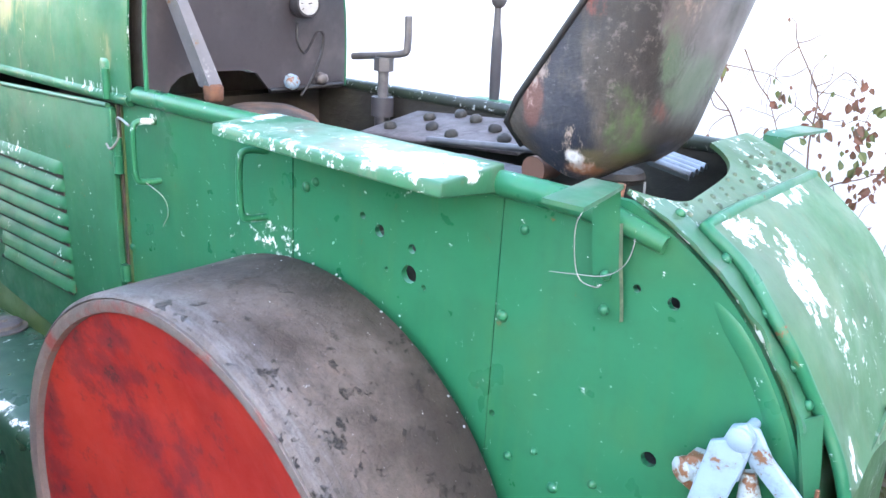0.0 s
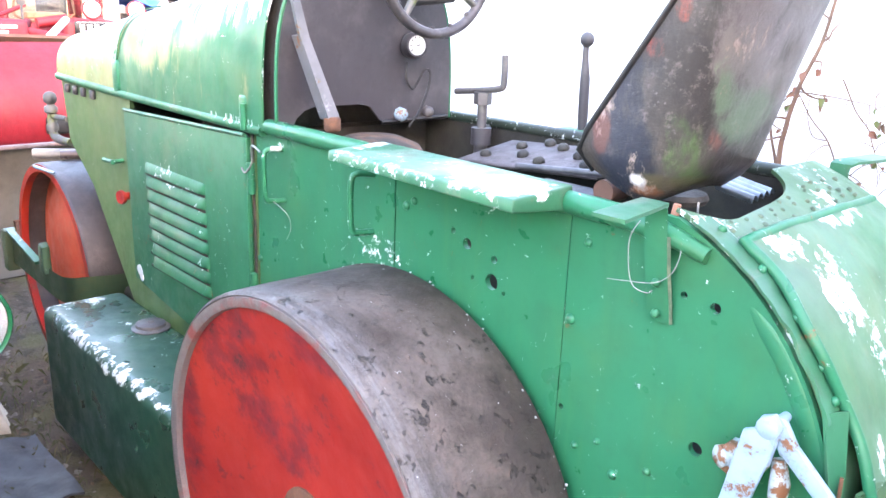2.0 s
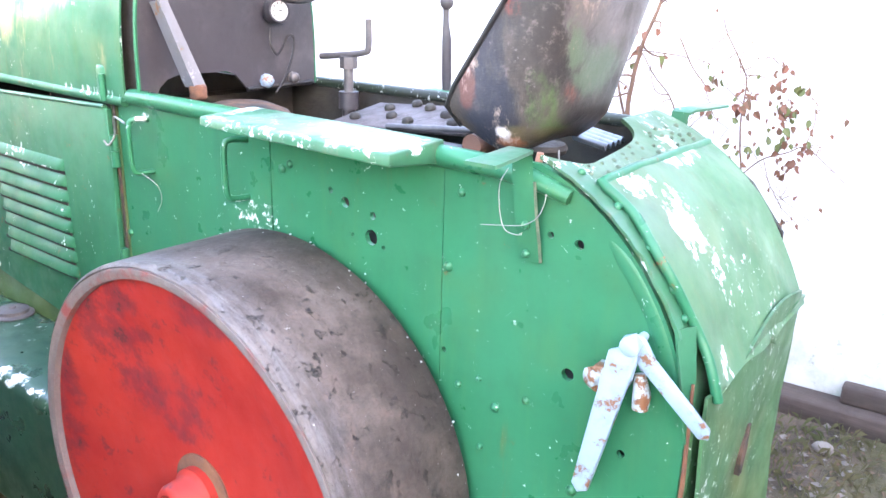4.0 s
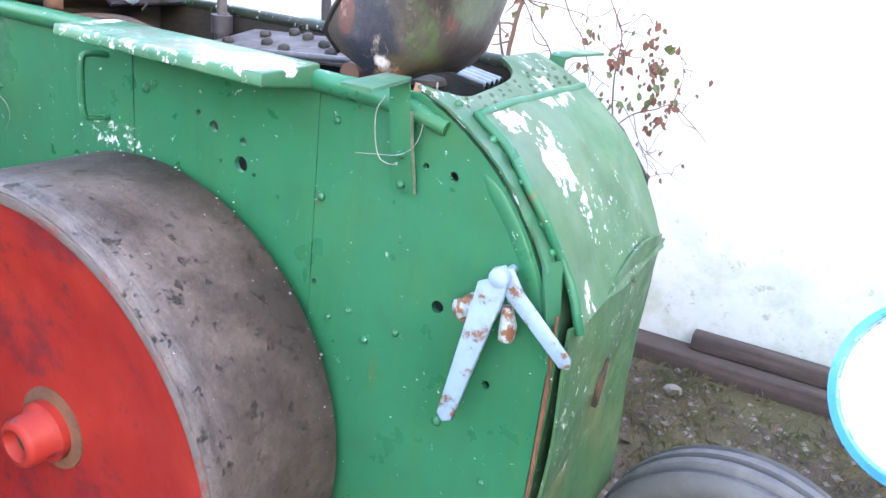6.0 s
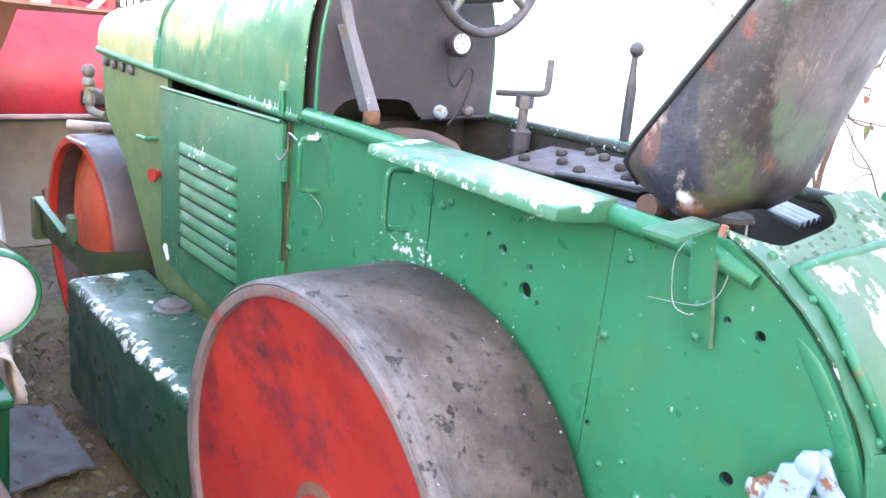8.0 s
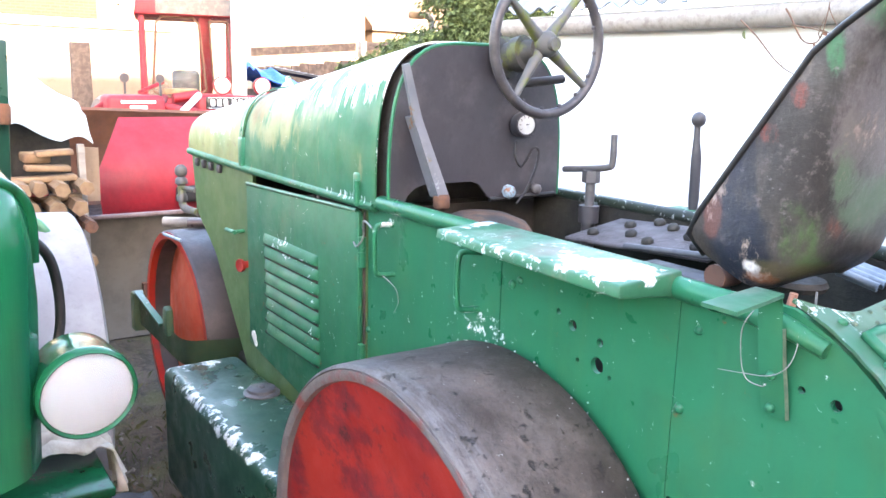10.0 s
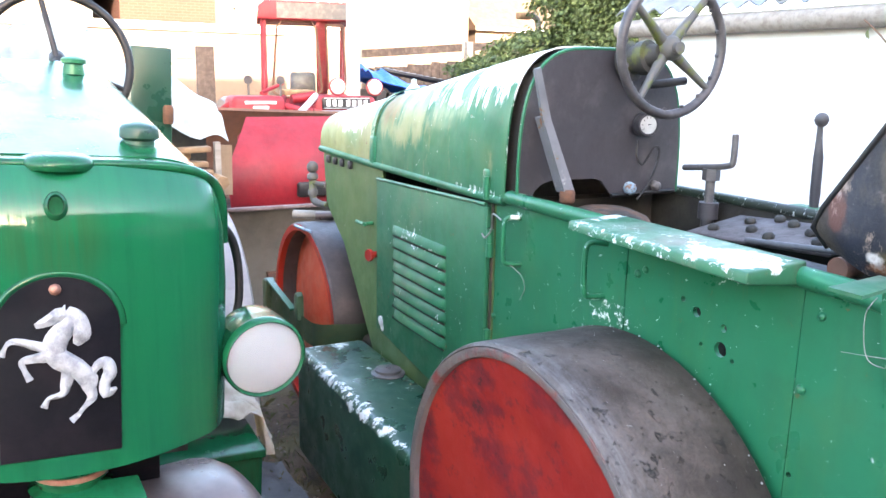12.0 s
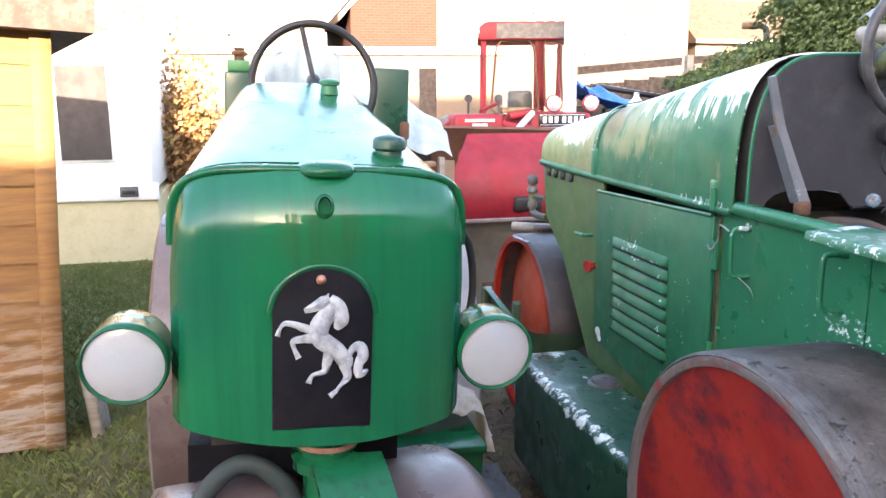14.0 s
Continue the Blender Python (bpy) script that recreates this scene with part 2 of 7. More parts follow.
def steel_material():
    """Rolled steel: brown-grey skin, dark tar stains, caked flakes, bright scratches and a painted highlight by the
    worn edge.
    """
    k = Mat("rolled_steel")
    c = k.mix(k.step(k.noise(4.5, 8, 0.7), 0.36, 0.66), (0.056, 0.042, 0.036), (0.122, 0.100, 0.090))
    c = k.mix(k.math("MULTIPLY", k.step(k.noise(2.6, 6, 0.65), 0.44, 0.62), 0.85), c, (0.042, 0.034, 0.032))
    c = k.mix(k.math("MULTIPLY", k.step(k.noise(9, 6, 0.65), 0.56, 0.70), 0.5), c, (0.13, 0.085, 0.068))
    # highlight on the upper front rim, put into the colour and broken by streaks
    edge = k.near((-0.12, -0.352, 0.92), (0.55, 0.085, 0.42))
    lines = k.noise(11, 6, 0.7, stretch=(1, 5, 1))
    c = k.mix(k.math("MULTIPLY", edge, k.step(lines, 0.36, 0.70, 0.10, 0.60)), c, (0.19, 0.18, 0.185))
    cake = k.step(k.noise(24, 9, 0.76), 0.575, 0.64)
    c = k.mix(k.math("MULTIPLY", cake, 0.75), c, (0.034, 0.029, 0.028))
    c = k.mix(k.math("MULTIPLY", k.step(k.noise(60, 6, 0.7), 0.5, 0.72), 0.5), c, (0.04, 0.034, 0.033))
    speck = k.math("MULTIPLY", k.step(k.noise(75, 7, 0.75), 0.665, 0.685), k.step(k.noise(3.5, 4, 0.5), 0.42, 0.55))
    scratch = k.step(k.noise(14, 7, 0.7, stretch=(1, 9, 1)), 0.70, 0.725)
    bright = k.math("MAXIMUM", speck, k.math("MULTIPLY", scratch, 0.6))
    c = k.mix(bright, c, (0.60, 0.60, 0.61))
    h = k.math("ADD", k.math("MULTIPLY", k.noise(8, 6, 0.6), 1.0), k.math("ADD", k.math("MULTIPLY", k.noise(70, 4, 0.7), 0.4), k.math("MULTIPLY", cake, 0.5)))
    h = k.math("ADD", h, k.math("MULTIPLY", k.noise(20, 4, 0.7, stretch=(1, 5, 1)), 0.12))
    r = k.math("SUBTRACT", k.step(k.noise(11, 5, 0.6), 0.3, 0.7, 0.58, 0.82), k.math("MULTIPLY", edge, 0.10))
    k.b.inputs["Specular IOR Level"].default_value = 0.32
    return k.out(c, r, 0.12, h, 0.9, 0.010)


def disc_material():
    """Red wheel disc: brushed red over plum-coloured old coats, bruised round the hub and along the upper rim."""
    k = Mat("bruised_red_enamel")
    c = k.mix(k.step(k.noise(3.0, 4, 0.6), 0.35, 0.68), (0.26, 0.017, 0.015), (0.33, 0.029, 0.021))
    n = k.noise(15, 8, 0.72)
    for centre, size, amount in (((-0.34, -0.32, 0.80), (0.20, 0.2, 0.12), 0.8), ((-0.52, -0.33, 0.98), (0.17, 0.2, 0.16), 0.95), ((-0.15, -0.33, 1.06), (0.12, 0.2, 0.05), 0.9), ((-0.72, -0.34, 0.72), (0.08, 0.2, 0.3), 0.75), ((-0.1, -0.33, 0.35), (0.4, 0.2, 0.25), 0.7)):
        m = k.math("MULTIPLY", k.near(centre, size), amount * 0.22)
        c = k.mix(k.math("MULTIPLY", k.step(k.math("ADD", n, m), 0.56, 0.74), 0.75), c, (0.135, 0.018, 0.026))
        c = k.mix(k.step(k.math("ADD", n, m), 0.765, 0.80), c, (0.045, 0.022, 0.022))
    wear = k.math("MULTIPLY", k.step(k.noise(24, 8, 0.75), 0.60, 0.68), k.near((-0.56, -0.34, 0.99), (0.14, 0.1, 0.10)))
    c = k.mix(k.math("MULTIPLY", wear, 0.6), c, (0.32, 0.22, 0.22))
    c = k.mix(k.math("MULTIPLY", k.step(k.noise(6, 5, 0.6, stretch=(3, 3, 0.4)), 0.5, 0.8), 0.4), c, (0.24, 0.022, 0.020))
    pit = k.step(k.noise(48, 7, 0.75), 0.66, 0.70)
    c = k.mix(k.math("MULTIPLY", pit, k.step(k.noise(4, 4, 0.6), 0.46, 0.6)), c, (0.06, 0.02, 0.022))
    k.b.inputs["Specular IOR Level"].default_value = 0.3
    h = k.math("ADD", k.noise(7, 4, 0.6), k.math("MULTIPLY", n, 0.5))
    return k.out(c, k.step(k.noise(9, 4, 0.6), 0.3, 0.7, 0.36, 0.58), 0.0, h, 0.35, 0.006)


def ground_material():
    k = Mat("trodden_earth")
    c = k.mix(k.step(k.noise(3.5, 8, 0.7), 0.38, 0.66), (0.120, 0.088, 0.062), (0.060, 0.045, 0.033))
    c = k.mix(k.step(k.noise(28, 8, 0.75), 0.55, 0.68), c, (0.19, 0.15, 0.11))
    c = k.mix(k.math("MULTIPLY", k.step(k.noise(9, 7, 0.72), 0.50, 0.60), 0.75), c, (0.034, 0.025, 0.018))
    grass = k.step(k.noise(1.5, 5, 0.6), 0.47, 0.60)
    lawn = k.near((-5.0, -3.4, 0.0), (4.5, 2.0, 1.0))
    c = k.mix(k.math("MAXIMUM", k.math("MULTIPLY", grass, 0.35), k.math("MULTIPLY", lawn, 0.85)), c, k.mix(k.noise(12, 6, 0.7), (0.11, 0.14, 0.028), (0.17, 0.16, 0.047)))
    return k.out(c, 0.95, 0, k.math("ADD", k.noise(14, 8, 0.7), k.math("MULTIPLY", k.noise(70, 4, 0.7), 0.4)), 0.9, 0.03)


def wall_material():
    k = Mat("limewashed_wall")
    c = k.mix(k.step(k.noise(1.4, 6, 0.6), 0.42, 0.62), (0.72, 0.72, 0.71), (0.66, 0.69, 0.70))
    sep = k.t.nodes.new("ShaderNodeSeparateXYZ")
    k.link(k.pos, sep.inputs[0])
    low = k.step(sep.outputs["Z"], 1.3, 0.15)
    stain = k.math("MULTIPLY", low, k.step(k.noise(4.5, 9, 0.72), 0.42, 0.66))
    c = k.mix(k.math("MULTIPLY", k.step(sep.outputs["Z"], 1.0, 0.1), 0.35), c, (0.50, 0.53, 0.42))
    c = k.mix(k.math("MULTIPLY", stain, 0.6), c, (0.38, 0.42, 0.28))
    c = k.mix(k.math("MULTIPLY", k.math("MULTIPLY", low, k.step(k.noise(16, 8, 0.7), 0.58, 0.68)), 0.6), c, (0.20, 0.22, 0.15))
    return k.out(c, 0.9, 0, k.math("ADD", k.noise(5, 5, 0.6), k.math("MULTIPLY", k.noise(60, 4, 0.6), 0.25)), 0.35, 0.012)


def seat_material():
    """Worn tub seat: blue-black paint over grey-brown steel, green undercoat at the foot, rust on the front edge."""
    k = Mat("worn_black_seat_paint")
    run = (1.0, 1.0, 0.45)
    c = k.mix(k.step(k.noise(6, 8, 0.7, stretch=run), 0.38, 0.64), (0.030, 0.026, 0.026), (0.088, 0.076, 0.070))
    c = k.mix(k.math("MULTIPLY", k.step(k.noise(30, 8, 0.78), 0.54, 0.64), 0.55), c, (0.15, 0.13, 0.12))
    n = k.noise(10, 9, 0.74, stretch=run)
    for centre, size, col in (((0.19, 0.1, 1.55), (0.075, 0.2, 0.26), (0.012, 0.018, 0.036)), ((0.23, 0.1, 1.46), (0.05, 0.2, 0.09), (0.014, 0.018, 0.032)),
                              ((0.24, 0.15, 1.66), (0.05, 0.2, 0.16), (0.016, 0.018, 0.026)), ((0.37, 0.3, 1.80), (0.08, 0.3, 0.25), (0.14, 0.125, 0.13)), ((0.36, 0.3, 1.58), (0.03, 0.3, 0.20), (0.13, 0.115, 0.11)),
                              ((0.30, 0.15, 1.47), (0.035, 0.16, 0.10), (0.060, 0.115, 0.042)), ((0.352, 0.25, 1.53), (0.020, 0.2, 0.13), (0.085, 0.135, 0.085)), ((0.27, 0.2, 1.41), (0.06, 0.16, 0.03), (0.085, 0.075, 0.04)),
                              ((0.42, 0.3, 1.86), (0.09, 0.25, 0.07), (0.035, 0.12, 0.055)), ((0.35, 0.12, 1.79), (0.02, 0.2, 0.06), (0.03, 0.16, 0.065)),
                              ((0.155, 0.1, 1.49), (0.025, 0.1, 0.05), (0.12, 0.05, 0.04)), ((0.255, 0.1, 1.655), (0.03, 0.1, 0.03), (0.24, 0.05, 0.035)), ((0.30, 0.1, 1.72), (0.025, 0.1, 0.03), (0.24, 0.05, 0.035)), ((0.335, 0.15, 1.48), (0.012, 0.1, 0.05), (0.17, 0.06, 0.045)),
                              ((0.25, 0.1, 1.39), (0.05, 0.1, 0.018), (0.26, 0.10, 0.045)), ((0.228, 0.1, 1.412), (0.020, 0.05, 0.017), (0.80, 0.82, 0.86)), ((0.11, 0.1, 1.41), (0.05, 0.1, 0.03), (0.06, 0.048, 0.04))):
        c = k.mix(k.math("MULTIPLY", k.step(k.math("ADD", k.math("MULTIPLY", k.near(centre, size), 0.22), n), 0.58, 0.76), 0.82), c, col)
    c = k.mix(k.math("MULTIPLY", k.step(k.noise(44, 7, 0.75), 0.62, 0.68), 0.7), c, (0.16, 0.15, 0.15))
    return k.out(c, k.step(k.noise(12, 4, 0.6), 0.3, 0.7, 0.30, 0.52), 0.0, k.math("ADD", k.noise(26, 8, 0.75), k.noise(5, 3, 0.5)), 0.6, 0.006)


def board_material():
    """Stained shiplap: grain runs along y, weathered grey towards the wet foot."""
    k = Mat("stained_boards")
    g = k.noise(9, 7, 0.65, stretch=(1, 0.25, 4))
    c = k.mix(k.step(g, 0.35, 0.68), (0.22, 0.112, 0.034), (0.155, 0.072, 0.026))
    sep = k.t.nodes.new("ShaderNodeSeparateXYZ")
    k.link(k.pos, sep.inputs[0])
    worn = k.math("MULTIPLY", k.step(sep.outputs["Z"], 0.95, 0.2), k.step(k.noise(7, 8, 0.7, stretch=(1, 0.35, 3)), 0.44, 0.58))
    c = k.mix(worn, c, (0.32, 0.26, 0.22))
    return k.out(c, 0.75, 0, g, 0.4, 0.004)


def brick_material(name, a, b, mortar):
    k = Mat(name)
    t = k.node("ShaderNodeTexBrick", Scale=1.0, Mortar_Size=0.012, Brick_Width=0.225, Row_Height=0.075)
    sep = k.t.nodes.new("ShaderNodeSeparateXYZ")
    k.link(k.pos, sep.inputs[0])
    cmb = k.t.nodes.new("ShaderNodeCombineXYZ")
    k.link(k.math("ADD", sep.outputs["X"], sep.outputs["Y"]), cmb.inputs[0])
    k.link(sep.outputs["Z"], cmb.inputs[1])
    k.link(cmb.outputs[0], t.inputs["Vector"])
    for key, v in (("Color1", a), ("Color2", b), ("Mortar", mortar)):
        t.inputs[key].default_value = (*v, 1)
    c = k.mix(k.math("MULTIPLY", k.step(k.noise(1.1, 6, 0.6), 0.4, 0.7), 0.4), t.outputs["Color"], a)
    k.b.inputs["Specular IOR Level"].default_value = 0.1
    return k.out(c, 0.95, 0, t.outputs["Fac"], 0.3, 0.005)


M["steel"] = steel_material()
M["disc_red"] = disc_material()
M["ground"] = ground_material()
M["white_wall"] = wall_material()
M["seat"] = seat_material()
M["shed"] = board_material()
M["dark"] = plain("dark_grey_paint", (0.034, 0.031, 0.037), (0.082, 0.076, 0.078), 0.5, 0.0, 5, 0.4, 0.004, 0.45, 0.75)
M["black"] = plain("black_iron", (0.012, 0.012, 0.014), (0.030, 0.026, 0.026), 0.5, 0.2, 9)
M["iron"] = plain("grey_iron", (0.085, 0.08, 0.085), (0.14, 0.13, 0.13), 0.5, 0.3, 14)
M["wheel_rim"] = plain("worn_wheel_rim", (0.055, 0.050, 0.055), (0.095, 0.088, 0.09), 0.45, 0.3, 18)
M["mossy_iron"] = plain("mossy_grey_iron", (0.10, 0.098, 0.095), (0.11, 0.13, 0.03), 0.6, 0.2, 11, 0.4, 0.003, 0.5, 0.62)
M["mossy_dark"] = plain("mossy_dark_iron", (0.042, 0.040, 0.038), (0.085, 0.095, 0.022), 0.65, 0.1, 12, 0.5, 0.004, 0.5, 0.64)
M["tread_plate"] = plain("rusted_tread_plate", (0.125, 0.105, 0.108), (0.060, 0.050, 0.048), 0.75, 0.1, 16, 0.8, 0.006)
M["zinc"] = plain("dull_zinc", (0.25, 0.28, 0.32), (0.17, 0.19, 0.22), 0.4, 0.5, 14)
M["worn_rim"] = plain("worn_rim_steel", (0.155, 0.132, 0.128), (0.22, 0.055, 0.048), 0.6, 0.1, 9, 0.9, 0.008, 0.50, 0.66)
M["dark_steel"] = plain("dark_rolled_steel", (0.050, 0.042, 0.044), (0.085, 0.070, 0.068), 0.5, 0.2, 7, 0.5, 0.005)
M["rust"] = plain("rusty_iron", (0.17, 0.075, 0.04), (0.09, 0.045, 0.032), 0.85, 0.1, 18, 0.6, 0.004)
M["purple_rust"] = plain("rusted_plate", (0.17, 0.125, 0.125), (0.11, 0.075, 0.07), 0.8, 0.1, 13, 0.6, 0.004)
# near-black for greasy parts, and for shade painted into gaps, slots and bores
M["grime"] = plain("grime_and_shade_black", (0.020, 0.017, 0.015), (0.035, 0.03, 0.022), 0.7, 0, 9, 0.6, 0.006)
M["timber"] = plain("old_timber", (0.060, 0.043, 0.036), (0.110, 0.082, 0.068), 0.85, 0, 5, 0.6, 0.004, stretch=(0.25, 3, 3))
M["grey_wood"] = plain("weathered_wood", (0.30, 0.27, 0.24), (0.20, 0.17, 0.15), 0.85, 0, 8, 0.5, 0.003, stretch=(3, 0.3, 3))
M["roof_sheet"] = plain("weathered_roof_sheet", (0.22, 0.245, 0.28), (0.15, 0.165, 0.19), 0.75, 0, 3, 0.4, 0.004)
M["tarred"] = plain("dark_gutter", (0.045, 0.045, 0.048), (0.07, 0.07, 0.07), 0.7, 0, 7)
M["brick"] = brick_material("house_brick", (0.075, 0.034, 0.027), (0.066, 0.029, 0.023), (0.078, 0.042, 0.035))
# matt far walls
M["cream"] = plain("cream_render", (0.17, 0.13, 0.105), (0.15, 0.115, 0.09), 0.9, 0, 1)
M["tile"] = plain("roof_tile", (0.11, 0.075, 0.06), (0.085, 0.055, 0.045), 0.9, 0, 4)
for key in ("cream", "tile"):
    M[key].node_tree.nodes["Principled BSDF"].inputs["Specular IOR Level"].default_value = 0.1
M["bright_red"] = plain("bright_red_paint", (0.25, 0.008, 0.018), (0.17, 0.008, 0.015), 0.6, 0, 3, 0.5, 0.006)
M["bucket"] = plain("rusted_bucket_steel", (0.13, 0.06, 0.04), (0.085, 0.045, 0.035), 0.8, 0.1, 4)
M["mud_steel"] = plain("muddy_grey_steel", (0.12, 0.105, 0.085), (0.075, 0.066, 0.055), 0.8, 0.1, 3)
M["white_paint"] = plain("white_paint", (0.78, 0.78, 0.77), (0.70, 0.70, 0.69), 0.4, 0, 3, 0.1)
M["grey_roll"] = plain("pale_grey_roll", (0.30, 0.27, 0.28), (0.38, 0.35, 0.35), 0.7, 0.0, 5)
M["brown_roll"] = plain("brown_primer_roll", (0.125, 0.088, 0.084), (0.17, 0.125, 0.12), 0.34, 0.1, 6)
M["silver"] = plain("silver_paint", (0.62, 0.63, 0.66), (0.50, 0.51, 0.54), 0.38, 0.35, 16, 0.2)
M["emblem"] = plain("brushed_silver_paint", (0.50, 0.51, 0.53), (0.28, 0.28, 0.31), 0.5, 0.2, 40, 0.7, 0.006)
M["stud"] = plain("worn_stud", (0.06, 0.10, 0.065), (0.12, 0.15, 0.10), 0.6, 0, 60)
M["skirt"] = plain("cream_panel", (0.55, 0.47, 0.30), (0.46, 0.40, 0.24), 0.8, 0, 4)
M["curtained"] = plain("curtained_pane", (0.055, 0.045, 0.044), (0.038, 0.032, 0.032), 0.8, 0, 5, 0.1)
M["mat"] = plain("worn_rubber_mat", (0.075, 0.078, 0.085), (0.045, 0.045, 0.048), 0.6, 0, 8, 0.5, 0.006)
M["plate_black"] = plain("plate_black_paint", (0.008, 0.008, 0.011), (0.016, 0.013, 0.017), 0.55, 0, 9)
M["plate_black"].node_tree.nodes["Principled BSDF"].inputs["Specular IOR Level"].default_value = 0.15
M["copper"] = plain("copper_bolt", (0.42, 0.20, 0.14), (0.30, 0.13, 0.09), 0.5, 0.4, 40)
M["sack"] = plain("dirty_canvas", (0.50, 0.44, 0.37), (0.36, 0.30, 0.25), 0.95, 0, 14, 0.5, 0.004)
M["pale_tarp"] = plain("pale_tarpaulin", (0.34, 0.40, 0.41), (0.22, 0.29, 0.31), 0.45, 0, 5, 0.4, 0.01)
M["blue_tarp"] = plain("blue_tarpaulin", (0.02, 0.13, 0.55), (0.015, 0.09, 0.42), 0.4, 0, 6, 0.5, 0.02)
M["blue_rim"] = plain("blue_lamp_rim", (0.03, 0.26, 0.62), (0.02, 0.20, 0.52), 0.3, 0, 9, 0.1)
M["tyre"] = plain("tyre_rubber", (0.085, 0.085, 0.09), (0.12, 0.115, 0.115), 0.5, 0, 14, 0.4, 0.003)
M["dry_stem"] = plain("dry_stem", (0.16, 0.09, 0.06), (0.10, 0.06, 0.045), 0.9, 0, 20)
M["amber_leaf"] = plain("dead_leaf", (0.20, 0.08, 0.05), (0.13, 0.08, 0.045), 0.7, 0, 20)
M["green_leaf"] = plain("green_leaf", (0.10, 0.12, 0.04), (0.14, 0.15, 0.05), 0.6, 0, 20)
M["hedge_leaf"] = plain("hedge_leaf", (0.04, 0.07, 0.018), (0.07, 0.10, 0.022), 0.6, 0, 3)
M["bush_leaf"] = plain("bush_leaf", (0.26, 0.13, 0.05), (0.17, 0.13, 0.04), 0.6, 0, 3)
M["grass"] = plain("grass_blade", (0.085, 0.095, 0.035), (0.17, 0.13, 0.07), 0.8, 0, 3)
M["lawn"] = plain("lawn_blade", (0.10, 0.125, 0.026), (0.16, 0.14, 0.048), 0.8, 0, 3)
M["lever"] = paint("worn_lever", (0.125, 0.125, 0.138), (0.165, 0.165, 0.178), (0.07, 0.085, 0.105), white=0.57, rust=0.64, streak=False)
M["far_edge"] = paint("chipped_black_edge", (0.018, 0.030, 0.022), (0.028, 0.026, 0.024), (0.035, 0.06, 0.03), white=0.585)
M["stone"] = plain("loose_stone", (0.22, 0.19, 0.165), (0.15, 0.13, 0.115), 0.9, 0, 25)
M["leaf_litter"] = plain("leaf_litter", (0.15, 0.095, 0.06), (0.11, 0.075, 0.045), 0.9, 0, 12)
M["strap"] = paint("mossy_green_strap", (0.035, 0.085, 0.048), (0.070, 0.115, 0.055), (0.12, 0.13, 0.06), white=0.62, rust=0.66)
M["cardboard"] = plain("brown_cardboard", (0.27, 0.19, 0.13), (0.22, 0.15, 0.10), 0.9, 0, 5)
M["hoop"] = plain("dull_dark_hoop", (0.022, 0.034, 0.030), (0.034, 0.040, 0.040), 0.7, 0, 9)
M["wire"] = plain("bare_wire", (0.24, 0.24, 0.235), (0.17, 0.165, 0.16), 0.45, 0.4, 40)
M["straw"] = plain("cut_wood", (0.26, 0.165, 0.09), (0.18, 0.10, 0.055), 0.85, 0, 9)


def nose_material():
    """Glossy nose paint with the faint upright streaks of a brush and of weeping rust water."""
    k = Mat("brushed_nose_enamel")
    c = k.mix(k.step(k.noise(2.2, 4, 0.5), 0.38, 0.66), (0.003, 0.112, 0.045), (0.003, 0.086, 0.046))
    c = k.mix(k.math("MULTIPLY", k.step(k.noise(6, 5, 0.6, stretch=(0.5, 5, 0.30)), 0.44, 0.78), 0.36), c, (0.002, 0.050, 0.024))
    c = k.mix(k.math("MULTIPLY", k.step(k.noise(7, 5, 0.6, stretch=(0.5, 4, 0.20)), 0.52, 0.82), 0.30), c, (0.012, 0.14, 0.065))
    weep = k.math("MULTIPLY", k.near((-0.40, -1.25, 1.44), (0.2, 0.09, 0.10)), k.step(k.noise(8, 5, 0.6, stretch=(0.5, 4, 0.3)), 0.35, 0.6))
    c = k.mix(k.math("MULTIPLY", weep, 0.35), c, (0.045, 0.060, 0.018))
    c = k.mix(k.step(k.noise(70, 6, 0.7), 0.735, 0.75), c, (0.55, 0.60, 0.58))
    h = k.math("ADD", k.noise(5, 4, 0.6, stretch=(0.5, 3.5, 0.5)), k.math("MULTIPLY", k.noise(120, 3, 0.6), 0.04))
    return k.out(c, k.step(k.noise(9, 4, 0.6), 0.3, 0.7, 0.12, 0.26), 0.0, h, 0.22, 0.01)


M["nose"] = nose_material()
M["dial"] = plain("dial_face", (0.52, 0.52, 0.50), (0.46, 0.46, 0.44), 0.4, 0, 30, 0.05)


def glass_material(name, tint, rough):
    k = Mat(name)
    k.b.inputs["Transmission Weight"].default_value = 1.0
    k.b.inputs["IOR"].default_value = 1.45
    if rough > 0.05:
        return k.out(tint, rough, 0.0, k.noise(60, 2, 0.4, stretch=(1, 1, 0.12)), 0.12, 0.004)
    return k.out(tint, rough)


M["glass"] = glass_material("clear_glass", (0.95, 0.97, 0.97), 0.02)
M["lens"] = glass_material("fluted_lens_glass", (0.95, 0.97, 0.99), 0.12)
M["lens"].node_tree.nodes["Principled BSDF"].inputs["Transmission Weight"].default_value = 0.78
mirror = Mat("silvered_reflector")
M["mirror"] = mirror.out((0.92, 0.94, 0.97), 0.36, 0.85, mirror.noise(14, 2, 0.5), 0.06, 0.002)


# ---- mesh helpers ----
ORIGIN = {}


def thing(name, loc, label, category, group="", kind=""):
    e = new(name)
    e.empty_display_size = 0.1
    e.location = loc
    ORIGIN[e.name] = Vector(loc)
    return tagged(e, label, category, group, kind)


